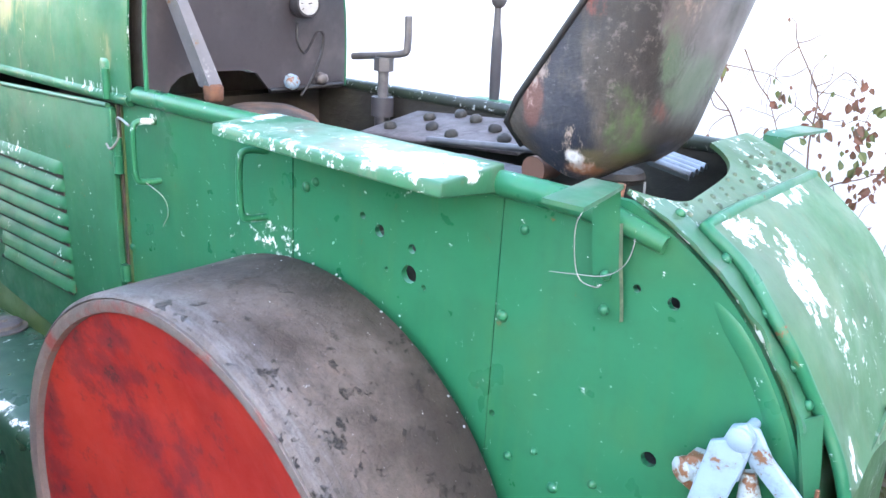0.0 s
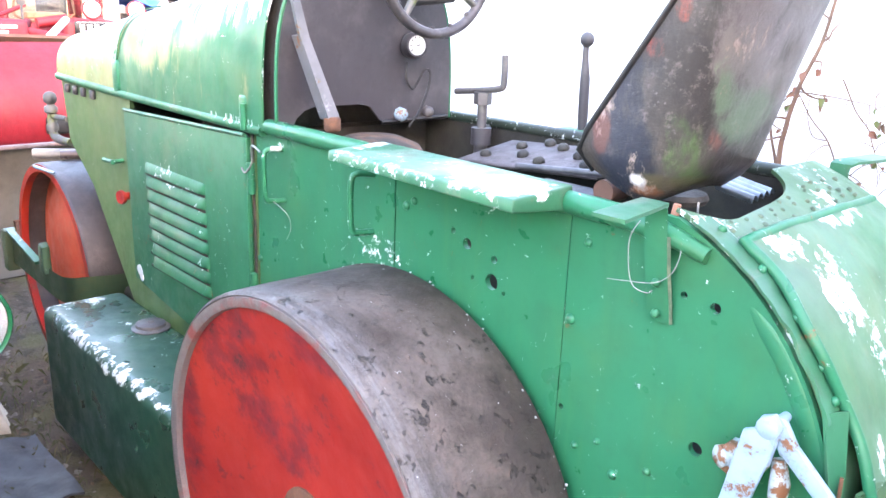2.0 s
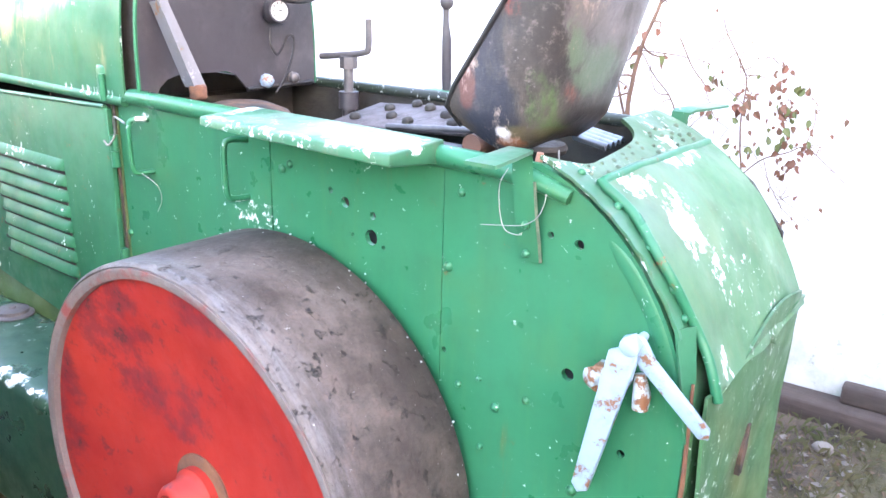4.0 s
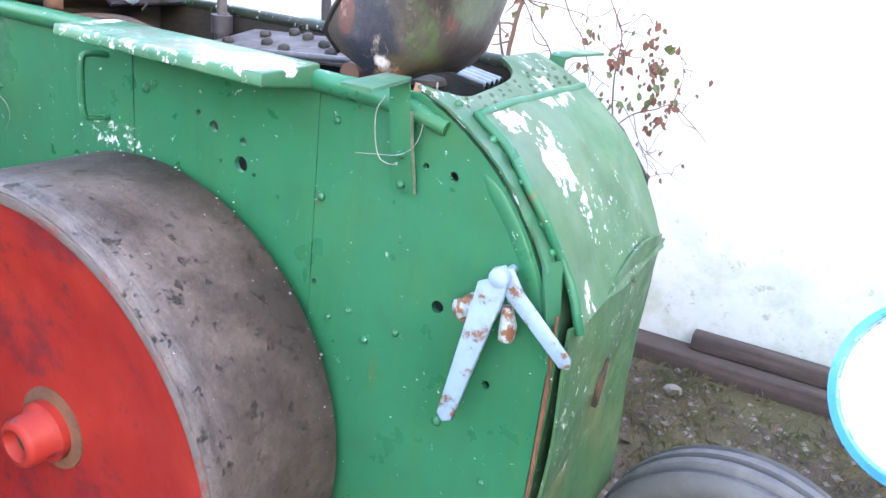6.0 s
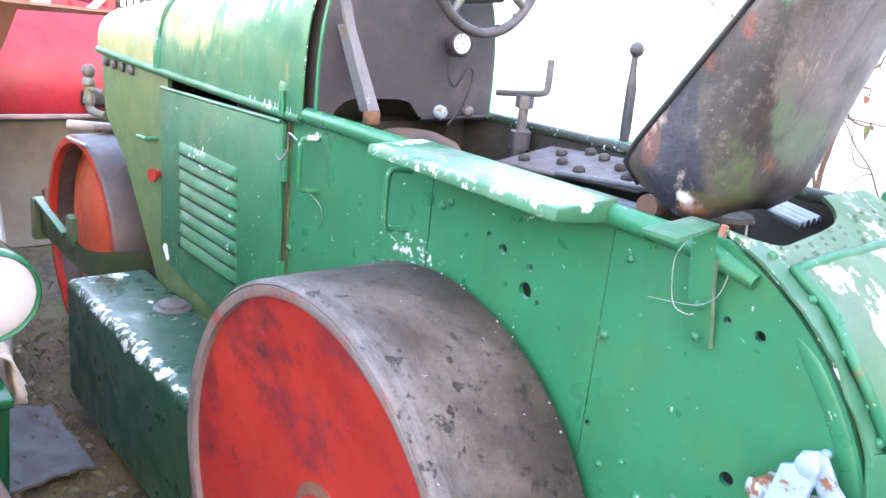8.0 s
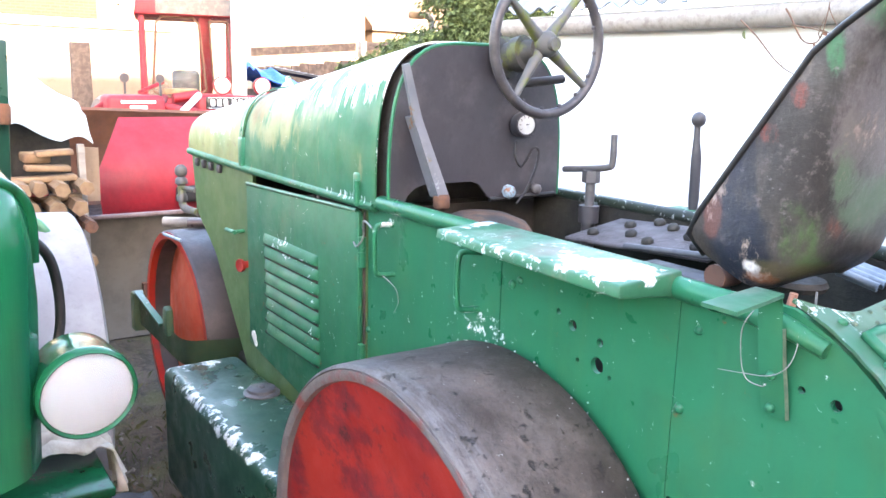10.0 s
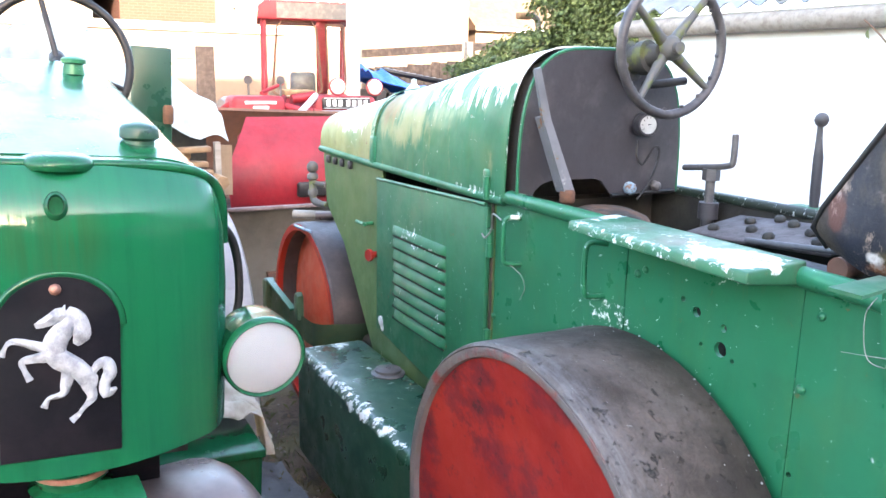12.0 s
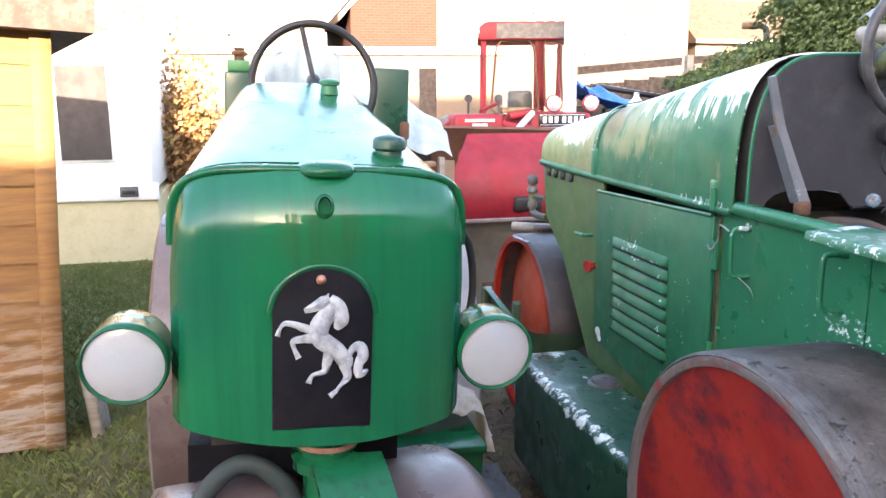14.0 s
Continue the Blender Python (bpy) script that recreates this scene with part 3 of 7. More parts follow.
def mesh(name, bm, material, origin=(0, 0, 0), sharp=50):
    bmesh.ops.recalc_face_normals(bm, faces=bm.faces)
    me = bpy.data.meshes.new(name)
    bmesh.ops.translate(bm, verts=bm.verts, vec=-Vector(origin))
    bm.to_mesh(me)
    bm.free()
    me.materials.append(material)
    me.shade_smooth()
    me.set_sharp_from_angle(angle=radians(sharp))
    return me


def part(name, bm, material, parent, label="", sharp=50):
    """Links a bmesh, given in world metres, as one mesh under a thing or a part."""
    o = ORIGIN[parent.name]
    ob = new(name, mesh(name, bm, material, o, sharp))
    ob.parent = parent
    ORIGIN[ob.name] = o
    return tagged(ob, label)


def pieces(name, bm, material, parent, label=""):
    """Like part(), but each loose piece of the bmesh becomes an object of its own."""
    left = set(bm.verts)
    while left:
        todo, isle = [left.pop()], []
        while todo:
            v = todo.pop()
            isle.append(v)
            for e in v.link_edges:
                o = e.other_vert(v)
                if o in left:
                    left.remove(o)
                    todo.append(o)
        index = {v: i for i, v in enumerate(isle)}
        one = bmesh.new()
        vs = [one.verts.new(v.co) for v in isle]
        for f in {f for v in isle for f in v.link_faces}:
            one.faces.new([vs[index[v]] for v in f.verts])
        part(name, one, material, parent, label)
    bm.free()


def solo(name, bm, material, label, category, kind="", origin=(0, 0, 0), group=""):
    ob = new(name, mesh(name, bm, material, origin))
    ob.location = origin
    ORIGIN[ob.name] = Vector(origin)
    return tagged(ob, label, category, group, kind)


def B():
    return bmesh.new()


def box(bm, x0, x1, y0, y1, z0, z1, bev=0.0, seg=1):
    r = bmesh.ops.create_cube(bm, size=1.0)
    vs = r["verts"]
    for v in vs:
        v.co = Vector((x0 + (v.co.x + 0.5) * (x1 - x0), y0 + (v.co.y + 0.5) * (y1 - y0), z0 + (v.co.z + 0.5) * (z1 - z0)))
    if bev:
        es = list({e for v in vs for e in v.link_edges})
        r = bmesh.ops.bevel(bm, geom=es, offset=bev, segments=seg, affect="EDGES", profile=0.5)
        vs = list({v for f in r["faces"] for v in f.verts} | {v for v in vs if v.is_valid})
    return vs


def turn(bm, vs, m):
    bmesh.ops.transform(bm, matrix=m, verts=[v for v in vs if v.is_valid])


AX = {"x": lambda a, b, h: Vector((h, a, b)), "y": lambda a, b, h: Vector((a, h, b)), "z": lambda a, b, h: Vector((a, b, h))}


def prism(bm, pts, axis, h0, h1, holes=(), bev=0.0):
    """A flat outline, with round or free holes, drawn out along an axis."""
    mk = AX[axis]
    if not holes:
        lo = [bm.verts.new(mk(a, b, h0)) for a, b in pts]
        hi = [bm.verts.new(mk(a, b, h1)) for a, b in pts]
        n = len(pts)
        bm.faces.new(lo), bm.faces.new(hi[::-1])
        for i in range(n):
            bm.faces.new((lo[i], lo[(i + 1) % n], hi[(i + 1) % n], hi[i]))
        if bev:
            es = [e for e in bm.edges if e.verts[0] in lo and e.verts[1] in lo or e.verts[0] in hi and e.verts[1] in hi]
            bmesh.ops.bevel(bm, geom=es, offset=bev, segments=2, affect="EDGES", profile=0.5)
        return lo + hi
    loops = []
    for loop in [pts, *holes]:
        vs = [bm.verts.new(mk(a, b, h0)) for a, b in loop]
        loops.append(vs)
        for i in range(len(vs)):
            bm.edges.new((vs[i], vs[(i + 1) % len(vs)]))
    es = [e for e in bm.edges if not e.link_faces and all(any(v in l for l in map(set, loops)) for v in e.verts)]
    r = bmesh.ops.triangle_fill(bm, use_beauty=True, edges=es)
    fs = [f for f in r["geom"] if isinstance(f, bmesh.types.BMFace)]
    ex = bmesh.ops.extrude_face_region(bm, geom=fs)
    vs = [v for v in ex["geom"] if isinstance(v, bmesh.types.BMVert)]
    bmesh.ops.translate(bm, verts=vs, vec=mk(0, 0, h1 - h0))
    return vs


def ring(cx, cy, r, n=12, wob=0.0):
    return [(cx + r * (1 + wob * math.sin(3.1 * i)) * math.cos(2 * math.pi * i / n), cy + r * math.sin(2 * math.pi * i / n)) for i in range(n)]


def tube(bm, pts, r, seg=10, closed=False):
    """A round bar along a line of points; r may be one radius or one for each point."""
    pts = [Vector(p) for p in pts]
    n = len(pts)
    rs = r if isinstance(r, (list, tuple)) else [r] * n
    rows = []
    side = None
    for i, p in enumerate(pts):
        a = pts[(i - 1) % n] if closed or i else p
        b = pts[(i + 1) % n] if closed or i < n - 1 else p
        d = (b - a).normalized()
        if side is None:
            side = d.orthogonal().normalized()
        side = (side - d * side.dot(d)).normalized()
        up = d.cross(side)
        rows.append([bm.verts.new(p + rs[i] * (math.cos(2 * math.pi * k / seg) * side + math.sin(2 * math.pi * k / seg) * up)) for k in range(seg)])
    for i in range(n if closed else n - 1):
        a, b = rows[i], rows[(i + 1) % n]
        for k in range(seg):
            bm.faces.new((a[k], a[(k + 1) % seg], b[(k + 1) % seg], b[k]))
    if not closed:
        bm.faces.new(rows[0][::-1]), bm.faces.new(rows[-1])
    return [v for row in rows for v in row]


def smooth_line(pts, n=6):
    """Points of a soft curve through the given ones."""
    pts = [Vector(p) for p in pts]
    out = []
    for i in range(len(pts) - 1):
        p0, p1, p2, p3 = pts[max(i - 1, 0)], pts[i], pts[i + 1], pts[min(i + 2, len(pts) - 1)]
        for k in range(n):
            t = k / n
            out.append(0.5 * ((2 * p1) + (p2 - p0) * t + (2 * p0 - 5 * p1 + 4 * p2 - p3) * t * t + (3 * p1 - p0 - 3 * p2 + p3) * t ** 3))
    return out + [pts[-1]]


def lathe(bm, prof, centre, axis, seg=24, loop=False):
    """Rows of (radius, height) turned about an axis through centre."""
    c, d = Vector(centre), Vector(axis).normalized()
    s = d.orthogonal().normalized()
    u = d.cross(s)
    rows = []
    for r, h in prof:
        if r < 1e-6:
            rows.append([bm.verts.new(c + d * h)])
        else:
            rows.append([bm.verts.new(c + d * h + r * (math.cos(2 * math.pi * k / seg) * s + math.sin(2 * math.pi * k / seg) * u)) for k in range(seg)])
    for a, b in zip(rows, rows[1:]):
        for k in range(seg):
            k2 = (k + 1) % seg
            q = [a[k % len(a)], a[k2 % len(a)], b[k2 % len(b)], b[k % len(b)]]
            q = list(dict.fromkeys(q))
            if len(q) > 2:
                bm.faces.new(q)
    if loop:
        for k in range(seg):
            k2 = (k + 1) % seg
            bm.faces.new((rows[-1][k], rows[-1][k2], rows[0][k2], rows[0][k]))
    for row, flip in ((rows[0], 1), (rows[-1], 0)):
        if len(row) > 2 and not loop:
            bm.faces.new(row[::-1] if flip else row)
    return [v for row in rows for v in row]


def sheet(bm, f, nu, nv, thick):
    """A bent plate: f(u, v) for u, v in 0..1, with a thickness."""
    lo, hi = [], []
    for i in range(nu + 1):
        a, b = [], []
        for j in range(nv + 1):
            u, v = i / nu, j / nv
            e = 1e-3
            p = f(u, v)
            n = (f(min(u + e, 1), v) - f(max(u - e, 0), v)).cross(f(u, min(v + e, 1)) - f(u, max(v - e, 0)))
            n = n.normalized() if n.length > 1e-12 else Vector((0, 0, 1))
            a.append(bm.verts.new(p))
            b.append(bm.verts.new(p + n * thick))
        lo.append(a), hi.append(b)
    for g in (lo, hi):
        for i in range(nu):
            for j in range(nv):
                bm.faces.new((g[i][j], g[i + 1][j], g[i + 1][j + 1], g[i][j + 1]))
    rim = [(i, 0) for i in range(nu)] + [(nu, j) for j in range(nv)] + [(i, nv) for i in range(nu, 0, -1)] + [(0, j) for j in range(nv, 0, -1)]
    for (a, b), (c, d) in zip(rim, rim[1:] + rim[:1]):
        bm.faces.new((lo[a][b], lo[c][d], hi[c][d], hi[a][b]))


def rivet(bm, p, axis, r, h=None):
    h = h or r * 0.7
    lathe(bm, [(r, -0.002), (r, 0.1 * h), (r * 0.75, 0.7 * h), (0, h)], p, axis, 8)

# ---- ground and walls ----
def ground_z(x, y):
    return 0.045 * math.exp(-((x + 0.2) ** 2 + (y + 0.2) ** 2) / 0.8) + 0.014 * noise.noise(Vector((x * 1.7, y * 1.7, 0.3)))


def warp(a):
    return math.copysign(abs(a) ** 2.4 * 300, a)


bm = B()
N = 150
span = [-1 + 2 * i / N for i in range(N + 1)]
grid = [[bm.verts.new((warp(a) - 0.6, warp(b), ground_z(warp(a) - 0.6, warp(b)))) for b in span] for a in span]
for i in range(N):
    for j in range(N):
        bm.faces.new((grid[i][j], grid[i + 1][j], grid[i + 1][j + 1], grid[i][j + 1]))
solo("ground", bm, M["ground"], "trodden brown earth with thin patches of grass", "ground", "structure")


def wall_y(x):
    return 2.30 + 0.06 * (x - 0.8)


garage = thing("wall_north", (0, 2.3, 0), "white limewashed garage wall, greenish stains near its foot", "wall", kind="structure")
bm = B()
prism(bm, [(-2.75, wall_y(-2.75)), (6, wall_y(6)), (6, wall_y(6) + 0.2), (-2.75, wall_y(-2.75) + 0.2)], "z", -0.05, 2.1)
prism(bm, [(-2.75, wall_y(-2.75) + 0.2), (-2.55, wall_y(-2.75) + 0.2), (-2.55, 5.2), (-2.75, 5.2)], "z", -0.05, 2.1)
part("wall_face", bm, M["white_wall"], garage)
def roof_at(x, v, up=0.0):
    """A point of the garage roof, v from the eave to the ridge."""
    return Vector((x, wall_y(x) - 0.085 + 3.3 * v, 2.122 + up + 1.85 * v))


def roof_wave(x):
    return 0.0165 * math.cos(2 * math.pi * (x + 2.03) / 0.131)


for i in range(10):
    xa = -2.86 + 0.96 * i
    bm = B()
    lift = 0.006 * (i % 2)
    ragged = random.Random(40 + i)
    dip = [ragged.uniform(-0.004, 0.004) for _ in range(4)]
    sheet(bm, lambda u, v: roof_at(xa + 1.0 * u, v, lift + roof_wave(xa + u) + dip[int(v * 3)]), 96, 3, 0.007)
    part("roof_sheet", bm, M["roof_sheet"], garage, "grey corrugated sheet with dark bolts")
bm = B()
for i in range(32):
    x = -2.685 + 0.262 * i
    for v in (0.035, 0.5, 0.9):
        q = roof_at(x, v + 0.008 * math.sin(5.1 * i), 0.018)
        lathe(bm, [(0.017, -0.004), (0.017, 0.004), (0.010, 0.006), (0.010, 0.016), (0, 0.017)], q, (0, -0.45, 0.9), 8)
pieces("roof_bolt", bm, M["tarred"], garage)
bm = B()
for x0, x1 in ((-2.86, 1.0), (1.0, 6.0)):
    tube(bm, [(x0, wall_y(x0) - 0.055, 2.035), (x1, wall_y(x1) - 0.055, 2.045)], 0.05, 14)
pieces("gutter", bm, M["grey_wood"], garage, "weathered grey eaves gutter")
bm = B()
sheet(bm, lambda u, v: roof_at(-1.745 + 0.048 * u, v - 0.004, 0.030 + 0.008 * math.sin(math.pi * u)), 4, 2, 0.03)
part("roof_batten", bm, M["tarred"], garage)

# sleepers along the foot of the wall
for k, (x0, x1, z0, z1, d, a) in enumerate(((-2.4, 1.65, 0.0, 0.085, 0.15, 0.0), (0.60, 3.1, 0.085, 0.165, 0.08, 0.0), (1.7, 4.2, 0.0, 0.085, 0.14, 0.0))):
    bm = B()
    ys = wall_y((x0 + x1) / 2) - 0.02 - d
    vs = box(bm, x0, x1, ys, ys + d - 0.005, z0 - (0.02 if z0 == 0 else 0), z1, 0.012, 2)
    mid = Matrix.Translation((0.5 * (x0 + x1), ys, 0))
    turn(bm, vs, mid @ Matrix.Rotation(0.06, 4, "Z") @ mid.inverted())
    solo("timber_sleeper", bm, M["timber"], "dark old timber sleeper lying along the white wall", "timber", group="sleepers at the wall")

# a building behind the yard shades the machines from the low sun
bm = B()
box(bm, 9.0, 16.0, -3.265, 12.0, -0.05, 7.0)
box(bm, 9.0, 16.0, -15.0, -3.269, -0.05, 4.18)
solo("wall_east", bm, M["brick"], "plain brick building across the yard", "wall", "structure")


# ---- the weathered roller ----
RA = thing("road_roller", (-1.0, 0.31, 0.0), "weathered green road roller with red wheel discs and flaking paint", "road roller")
ARC_C, ARC_R = (0.229, 0.95), 0.48


def arc(a0, a1, n=24, r=ARC_R):
    return [(ARC_C[0] + r * math.cos(a0 + (a1 - a0) * i / n), ARC_C[1] + r * math.sin(a0 + (a1 - a0) * i / n)) for i in range(n + 1)]


# side plates, with the holes left by lost fittings
bm = B()
prism(bm, [(0.1907, 0.22), (0.709, 0.22)] + arc(0.0, radians(69), 20) + [(0.1907, 1.398)], "y", 0.0, 0.012,
      [ring(0.485, 1.27, 0.0095), ring(0.428, 1.276, 0.0065), ring(0.483, 1.022, 0.0125), ring(0.2, 0.985, 0.006), ring(0.60, 0.905, 0.008)])
rear = part("rear_panel", bm, M["green"], RA)
bm = B()
prism(bm, [(-0.309, 0.3), (0.189, 0.3), (0.189, 1.385), (-0.309, 1.385)], "y", 0.0, 0.012,
      [ring(0.0, 1.18, 0.017, 14, 0.12), ring(0.004, 1.228, 0.009, 9, 0.2), ring(-0.118, 1.262, 0.007), ring(-0.075, 1.243, 0.012, 10, 0.2), ring(-0.055, 1.175, 0.005), ring(0.035, 1.165, 0.005)])
part("middle_panel", bm, M["green"], RA)
bm = B()
prism(bm, [(-0.926, 0.4), (-0.313, 0.4), (-0.313, 1.385), (-0.926, 1.385)], "y", 0.0, 0.012)
fore_panel = part("fore_panel", bm, M["green"], RA)
bm = B()
for x, z in ((-0.271, 1.285), (0.232, 1.318), (0.205, 1.165), (0.40, 0.94), (0.29, 0.95), (0.33, 0.90), (0.24, 0.92), (0.51, 0.79), (0.30, 0.80), (0.62, 0.70), (-0.92, 1.0), (-0.245, 1.30)):
    rivet(bm, (x, 0, z), (0.1 * math.sin(31 * x), -1, 0.1 * math.sin(17 * z)), 0.0085 + 0.0025 * math.sin(40 * x), 0.008)
pieces("rivet", bm, M["green"], rear)
bm = B()
prism(bm, [(-0.998, 0.3), (0.70, 0.3)] + [(0.66, 1.19), (0.58, 1.29), (0.48, 1.36), (0.4, 1.39), (-0.998, 1.39)], "y", 0.61, 0.622)
part("far_panel", bm, M["grime"], RA, "far side plate, black with grease inside")
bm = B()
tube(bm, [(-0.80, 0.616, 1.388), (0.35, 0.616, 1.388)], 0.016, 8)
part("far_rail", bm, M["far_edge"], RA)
bm = B()
box(bm, -0.85, 0.45, 0.013, 0.609, 0.86, 0.90)
for x in (-0.6, -0.3):
    box(bm, x, x + 0.18, 0.2, 0.45, 0.9, 1.15, 0.02)
part("floor_pan", bm, M["grime"], RA, "oily black floor pan")
bm = B()
tube(bm, smooth_line([(-0.845, -0.006, 1.388), (-0.5, -0.006, 1.386), (0.2, -0.006, 1.383), (0.36, -0.006, 1.375), (0.463, -0.004, 1.350)], 5), [0.021] * 12 + [0.020] * 4 + [0.018, 0.0165, 0.0155, 0.0145, 0.014], 14)
part("top_rail", bm, M["green"], RA, "rolled green top rail")

# the board that rests on the rail
bm = B()
o, i_ = -0.168, 0.006
lo = [(-0.335, o, 1.393), (0.198, o, 1.386), (0.186, i_, 1.366), (-0.365, i_, 1.372)]
hi = [(-0.345, o + 0.01, 1.412), (0.198, o, 1.410), (0.182, i_, 1.412), (-0.37, i_, 1.414)]
vl, vh = [bm.verts.new(p) for p in lo], [bm.verts.new(p) for p in hi]
bm.faces.new(vl), bm.faces.new(vh)
for k in range(4):
    bm.faces.new((vl[k], vl[(k + 1) % 4], vh[(k + 1) % 4], vh[k]))
bmesh.ops.bevel(bm, geom=list(bm.edges), offset=0.004, segments=2, affect="EDGES", profile=0.5)
part("step_board", bm, M["green_board"], RA, "green step board, paint flaked to white")

# grab handles
for k, (x, z0, z1) in enumerate(((-0.79, 1.198, 1.338), (-0.403, 1.198, 1.338))):
    bm = B()
    tube(bm, smooth_line([(x + 0.012 * k, 0.004, z1 - 0.004), (x, -0.035, z1), (x - 0.004, -0.052, z1 - 0.012), (x - 0.006, -0.054, 0.5 * (z0 + z1)), (x - 0.004, -0.052, z0 + 0.012), (x, -0.035, z0), (x + 0.01, 0.004, z0)], 5), 0.0075, 8)
    part("grab_handle", bm, M["green"], RA)

# bent strip bracket on the rear plate, and its twin on the far side
BEND = [(-0.010, 1.222, 0.392), (-0.016, 1.26, 0.390), (-0.024, 1.31, 0.386), (-0.030, 1.37, 0.382), (-0.031, 1.405, 0.380), (-0.036, 1.417, 0.380), (-0.048, 1.424, 0.381), (-0.11, 1.424, 0.385), (-0.198, 1.424, 0.391)]
for side in (1, -1):
    bm = B()
    y0 = 0.0 if side == 1 else 0.622
    sheet(bm, lambda u, v: Vector((BEND[round(u * 5)][2] - 0.021 + 0.042 * v, y0 + side * BEND[round(u * 5)][0], BEND[round(u * 5)][1])), 5, 1, 0.005 * side)
    br = part("strip_bracket", bm, M["green"] if side == 1 else M["green_board"], RA)
    bm = B()
    sheet(bm, lambda u, v: Vector((BEND[5 + round(u * 3)][2] - 0.022 + (0.044 + 0.014 * u) * v + 0.01 * u, y0 + side * BEND[5 + round(u * 3)][0], BEND[5 + round(u * 3)][1] + 0.0015)), 3, 1, 0.006 * side)
    part("bracket_lip", bm, M["green_board"], br, "bent-over lip, paint worn to rust")
    if side == 1:
        bm = B()
        for z in (1.237, 1.292):
            rivet(bm, (0.390, -0.018 - 0.008 * (z > 1.28), z), (0, -1, 0), 0.008, 0.007)
        pieces("bracket_bolt", bm, M["green"], br)
        bm = B()
        sheet(bm, lambda u, v: Vector((BEND[round(u * 3)][2] + 0.0208 + 0.0025 * v, BEND[round(u * 3)][0] + 0.001 + 0.006 * v, BEND[round(u * 3)][1])), 3, 1, 0.002)
        part("strip_edge", bm, M["stud"], br, "thin dark green edge of the strip")
bm = B()
tube(bm, smooth_line([(0.355, -0.035, 1.39), (0.345, -0.045, 1.36), (0.350, -0.047, 1.31), (0.362, -0.046, 1.282), (0.385, -0.040, 1.276), (0.392, -0.038, 1.282)], 6), 0.00095, 6)
tube(bm, smooth_line([(0.312, -0.05, 1.283), (0.352, -0.048, 1.289), (0.395, -0.040, 1.296), (0.418, -0.03, 1.315), (0.424, -0.02, 1.345), (0.416, -0.010, 1.372)], 6), 0.00085, 6)
part("wire", bm, M["wire"], RA, "loose bent wire")


# rear tank: rolled plate with a scooped cockpit edge
def on_arc(a, r=ARC_R):
    return ARC_C[0] + r * math.cos(a), ARC_C[1] + r * math.sin(a)


def scoop(y):
    """Angle of the cockpit edge across the tank: a round bite, deepest near the camera's side."""
    t = min(1.04, max(0.0, (y - 0.11) / 0.305))
    return 64.2 + 3.5 * t + 7.0 * t ** 6 + 7.0 * (max(0.0, 0.11 - y) / 0.1) ** 2


def tank_f(u, v):
    y = 0.012 + 0.6 * v
    a0 = radians(scoop(y))
    if u < 0.6:
        a = a0 * (1 - u / 0.6)
        x, z = on_arc(a)
    else:
        w = (u - 0.6) / 0.4
        x, z = 0.709 - 0.03 * w * w, 0.95 - 0.73 * w
    dent = 0.006 * noise.noise(Vector((x * 6, y * 6, z * 6)))
    return Vector((x + dent, y, z + dent * 0.5))


bm = B()
sheet(bm, tank_f, 60, 36, 0.008)
tank = part("rear_tank", bm, M["green_tank"], RA, "dented rolled tank plate, faded green")
bm = B()
rng = random.Random(4)
for r in range(5):
    for c in range(11):
        y = 0.07 + 0.047 * c + 0.012 * (r % 2) + rng.uniform(-0.006, 0.006)
        a = radians(min(scoop(y), 69.5) + 0.6 - 2.0 * r + rng.uniform(-0.6, 0.6))
        if r == 0 or rng.random() < 0.15:
            continue
        x, z = on_arc(a, ARC_R + 0.008)
        n = Vector((math.cos(a), 0, math.sin(a)))
        rivet(bm, (x, y, z), n, rng.uniform(0.004, 0.0065), 0.006)
pieces("tread_stud", bm, M["stud"], tank, "worn dark tread studs")
bm = B()
sheet(bm, lambda u, v: Vector((0.097 + 0.62 * u, 0.10 + 0.42 * v, 0.62)), 2, 2, 0.01)
part("tank_baffle", bm, M["grime"], tank)


# flange strip round the edge of the tank, and the rolled bead on the side plate
def band(a0, a1, r, y0, y1, t, wob=0.0, n=36):
    def f(u, v):
        a = a0 + (a1 - a0) * u
        rr = r + wob * noise.noise(Vector((u * 9, v * 2, 1.0)))
        x, z = on_arc(a, rr)
        return Vector((x, y0 + (y1 - y0) * v, z))
    bm = B()
    sheet(bm, f, n, 3, t)
    return bm


flange = part("tank_flange", band(radians(66), radians(24), ARC_R + 0.010, -0.004, 0.045, 0.005, 0.006), M["green_board"], tank, "flaking edge flange")
bm = B()
for a in (62, 52, 42, 33, 27):
    x, z = on_arc(radians(a), ARC_R + 0.018)
    rivet(bm, (x, 0.03, z), (math.cos(radians(a)), 0, math.sin(radians(a))), 0.008, 0.006)
pieces("flange_rivet", bm, M["green"], flange)
bm = B()
tube(bm, [(on_arc(radians(a), ARC_R - 0.020)[0], 0.003, on_arc(radians(a), ARC_R - 0.020)[1]) for a in range(51, -6, -3)], [0.003, 0.009, 0.013] + [0.0165] * 12 + [0.012, 0.008, 0.005, 0.003], 14)
for v in bm.verts:
    v.co.y = 0.003 + (v.co.y - 0.003) * 0.32
part("rolled_bead", bm, M["green"], rear)


bm = B()
sheet(bm, lambda u, v: Vector((0.668 + 0.036 * u + 0.010 * math.sin(2.6 * u) + 0.020 * v * (1 - u), -0.012 * math.sin(3.0 * u) + 0.038 * v * (1 - 0.35 * u), 1.165 - 0.205 * u)), 10, 3, 0.005)
part("flange_tab", bm, M["green_board"], tank, "loose bent foot of the edge flange")


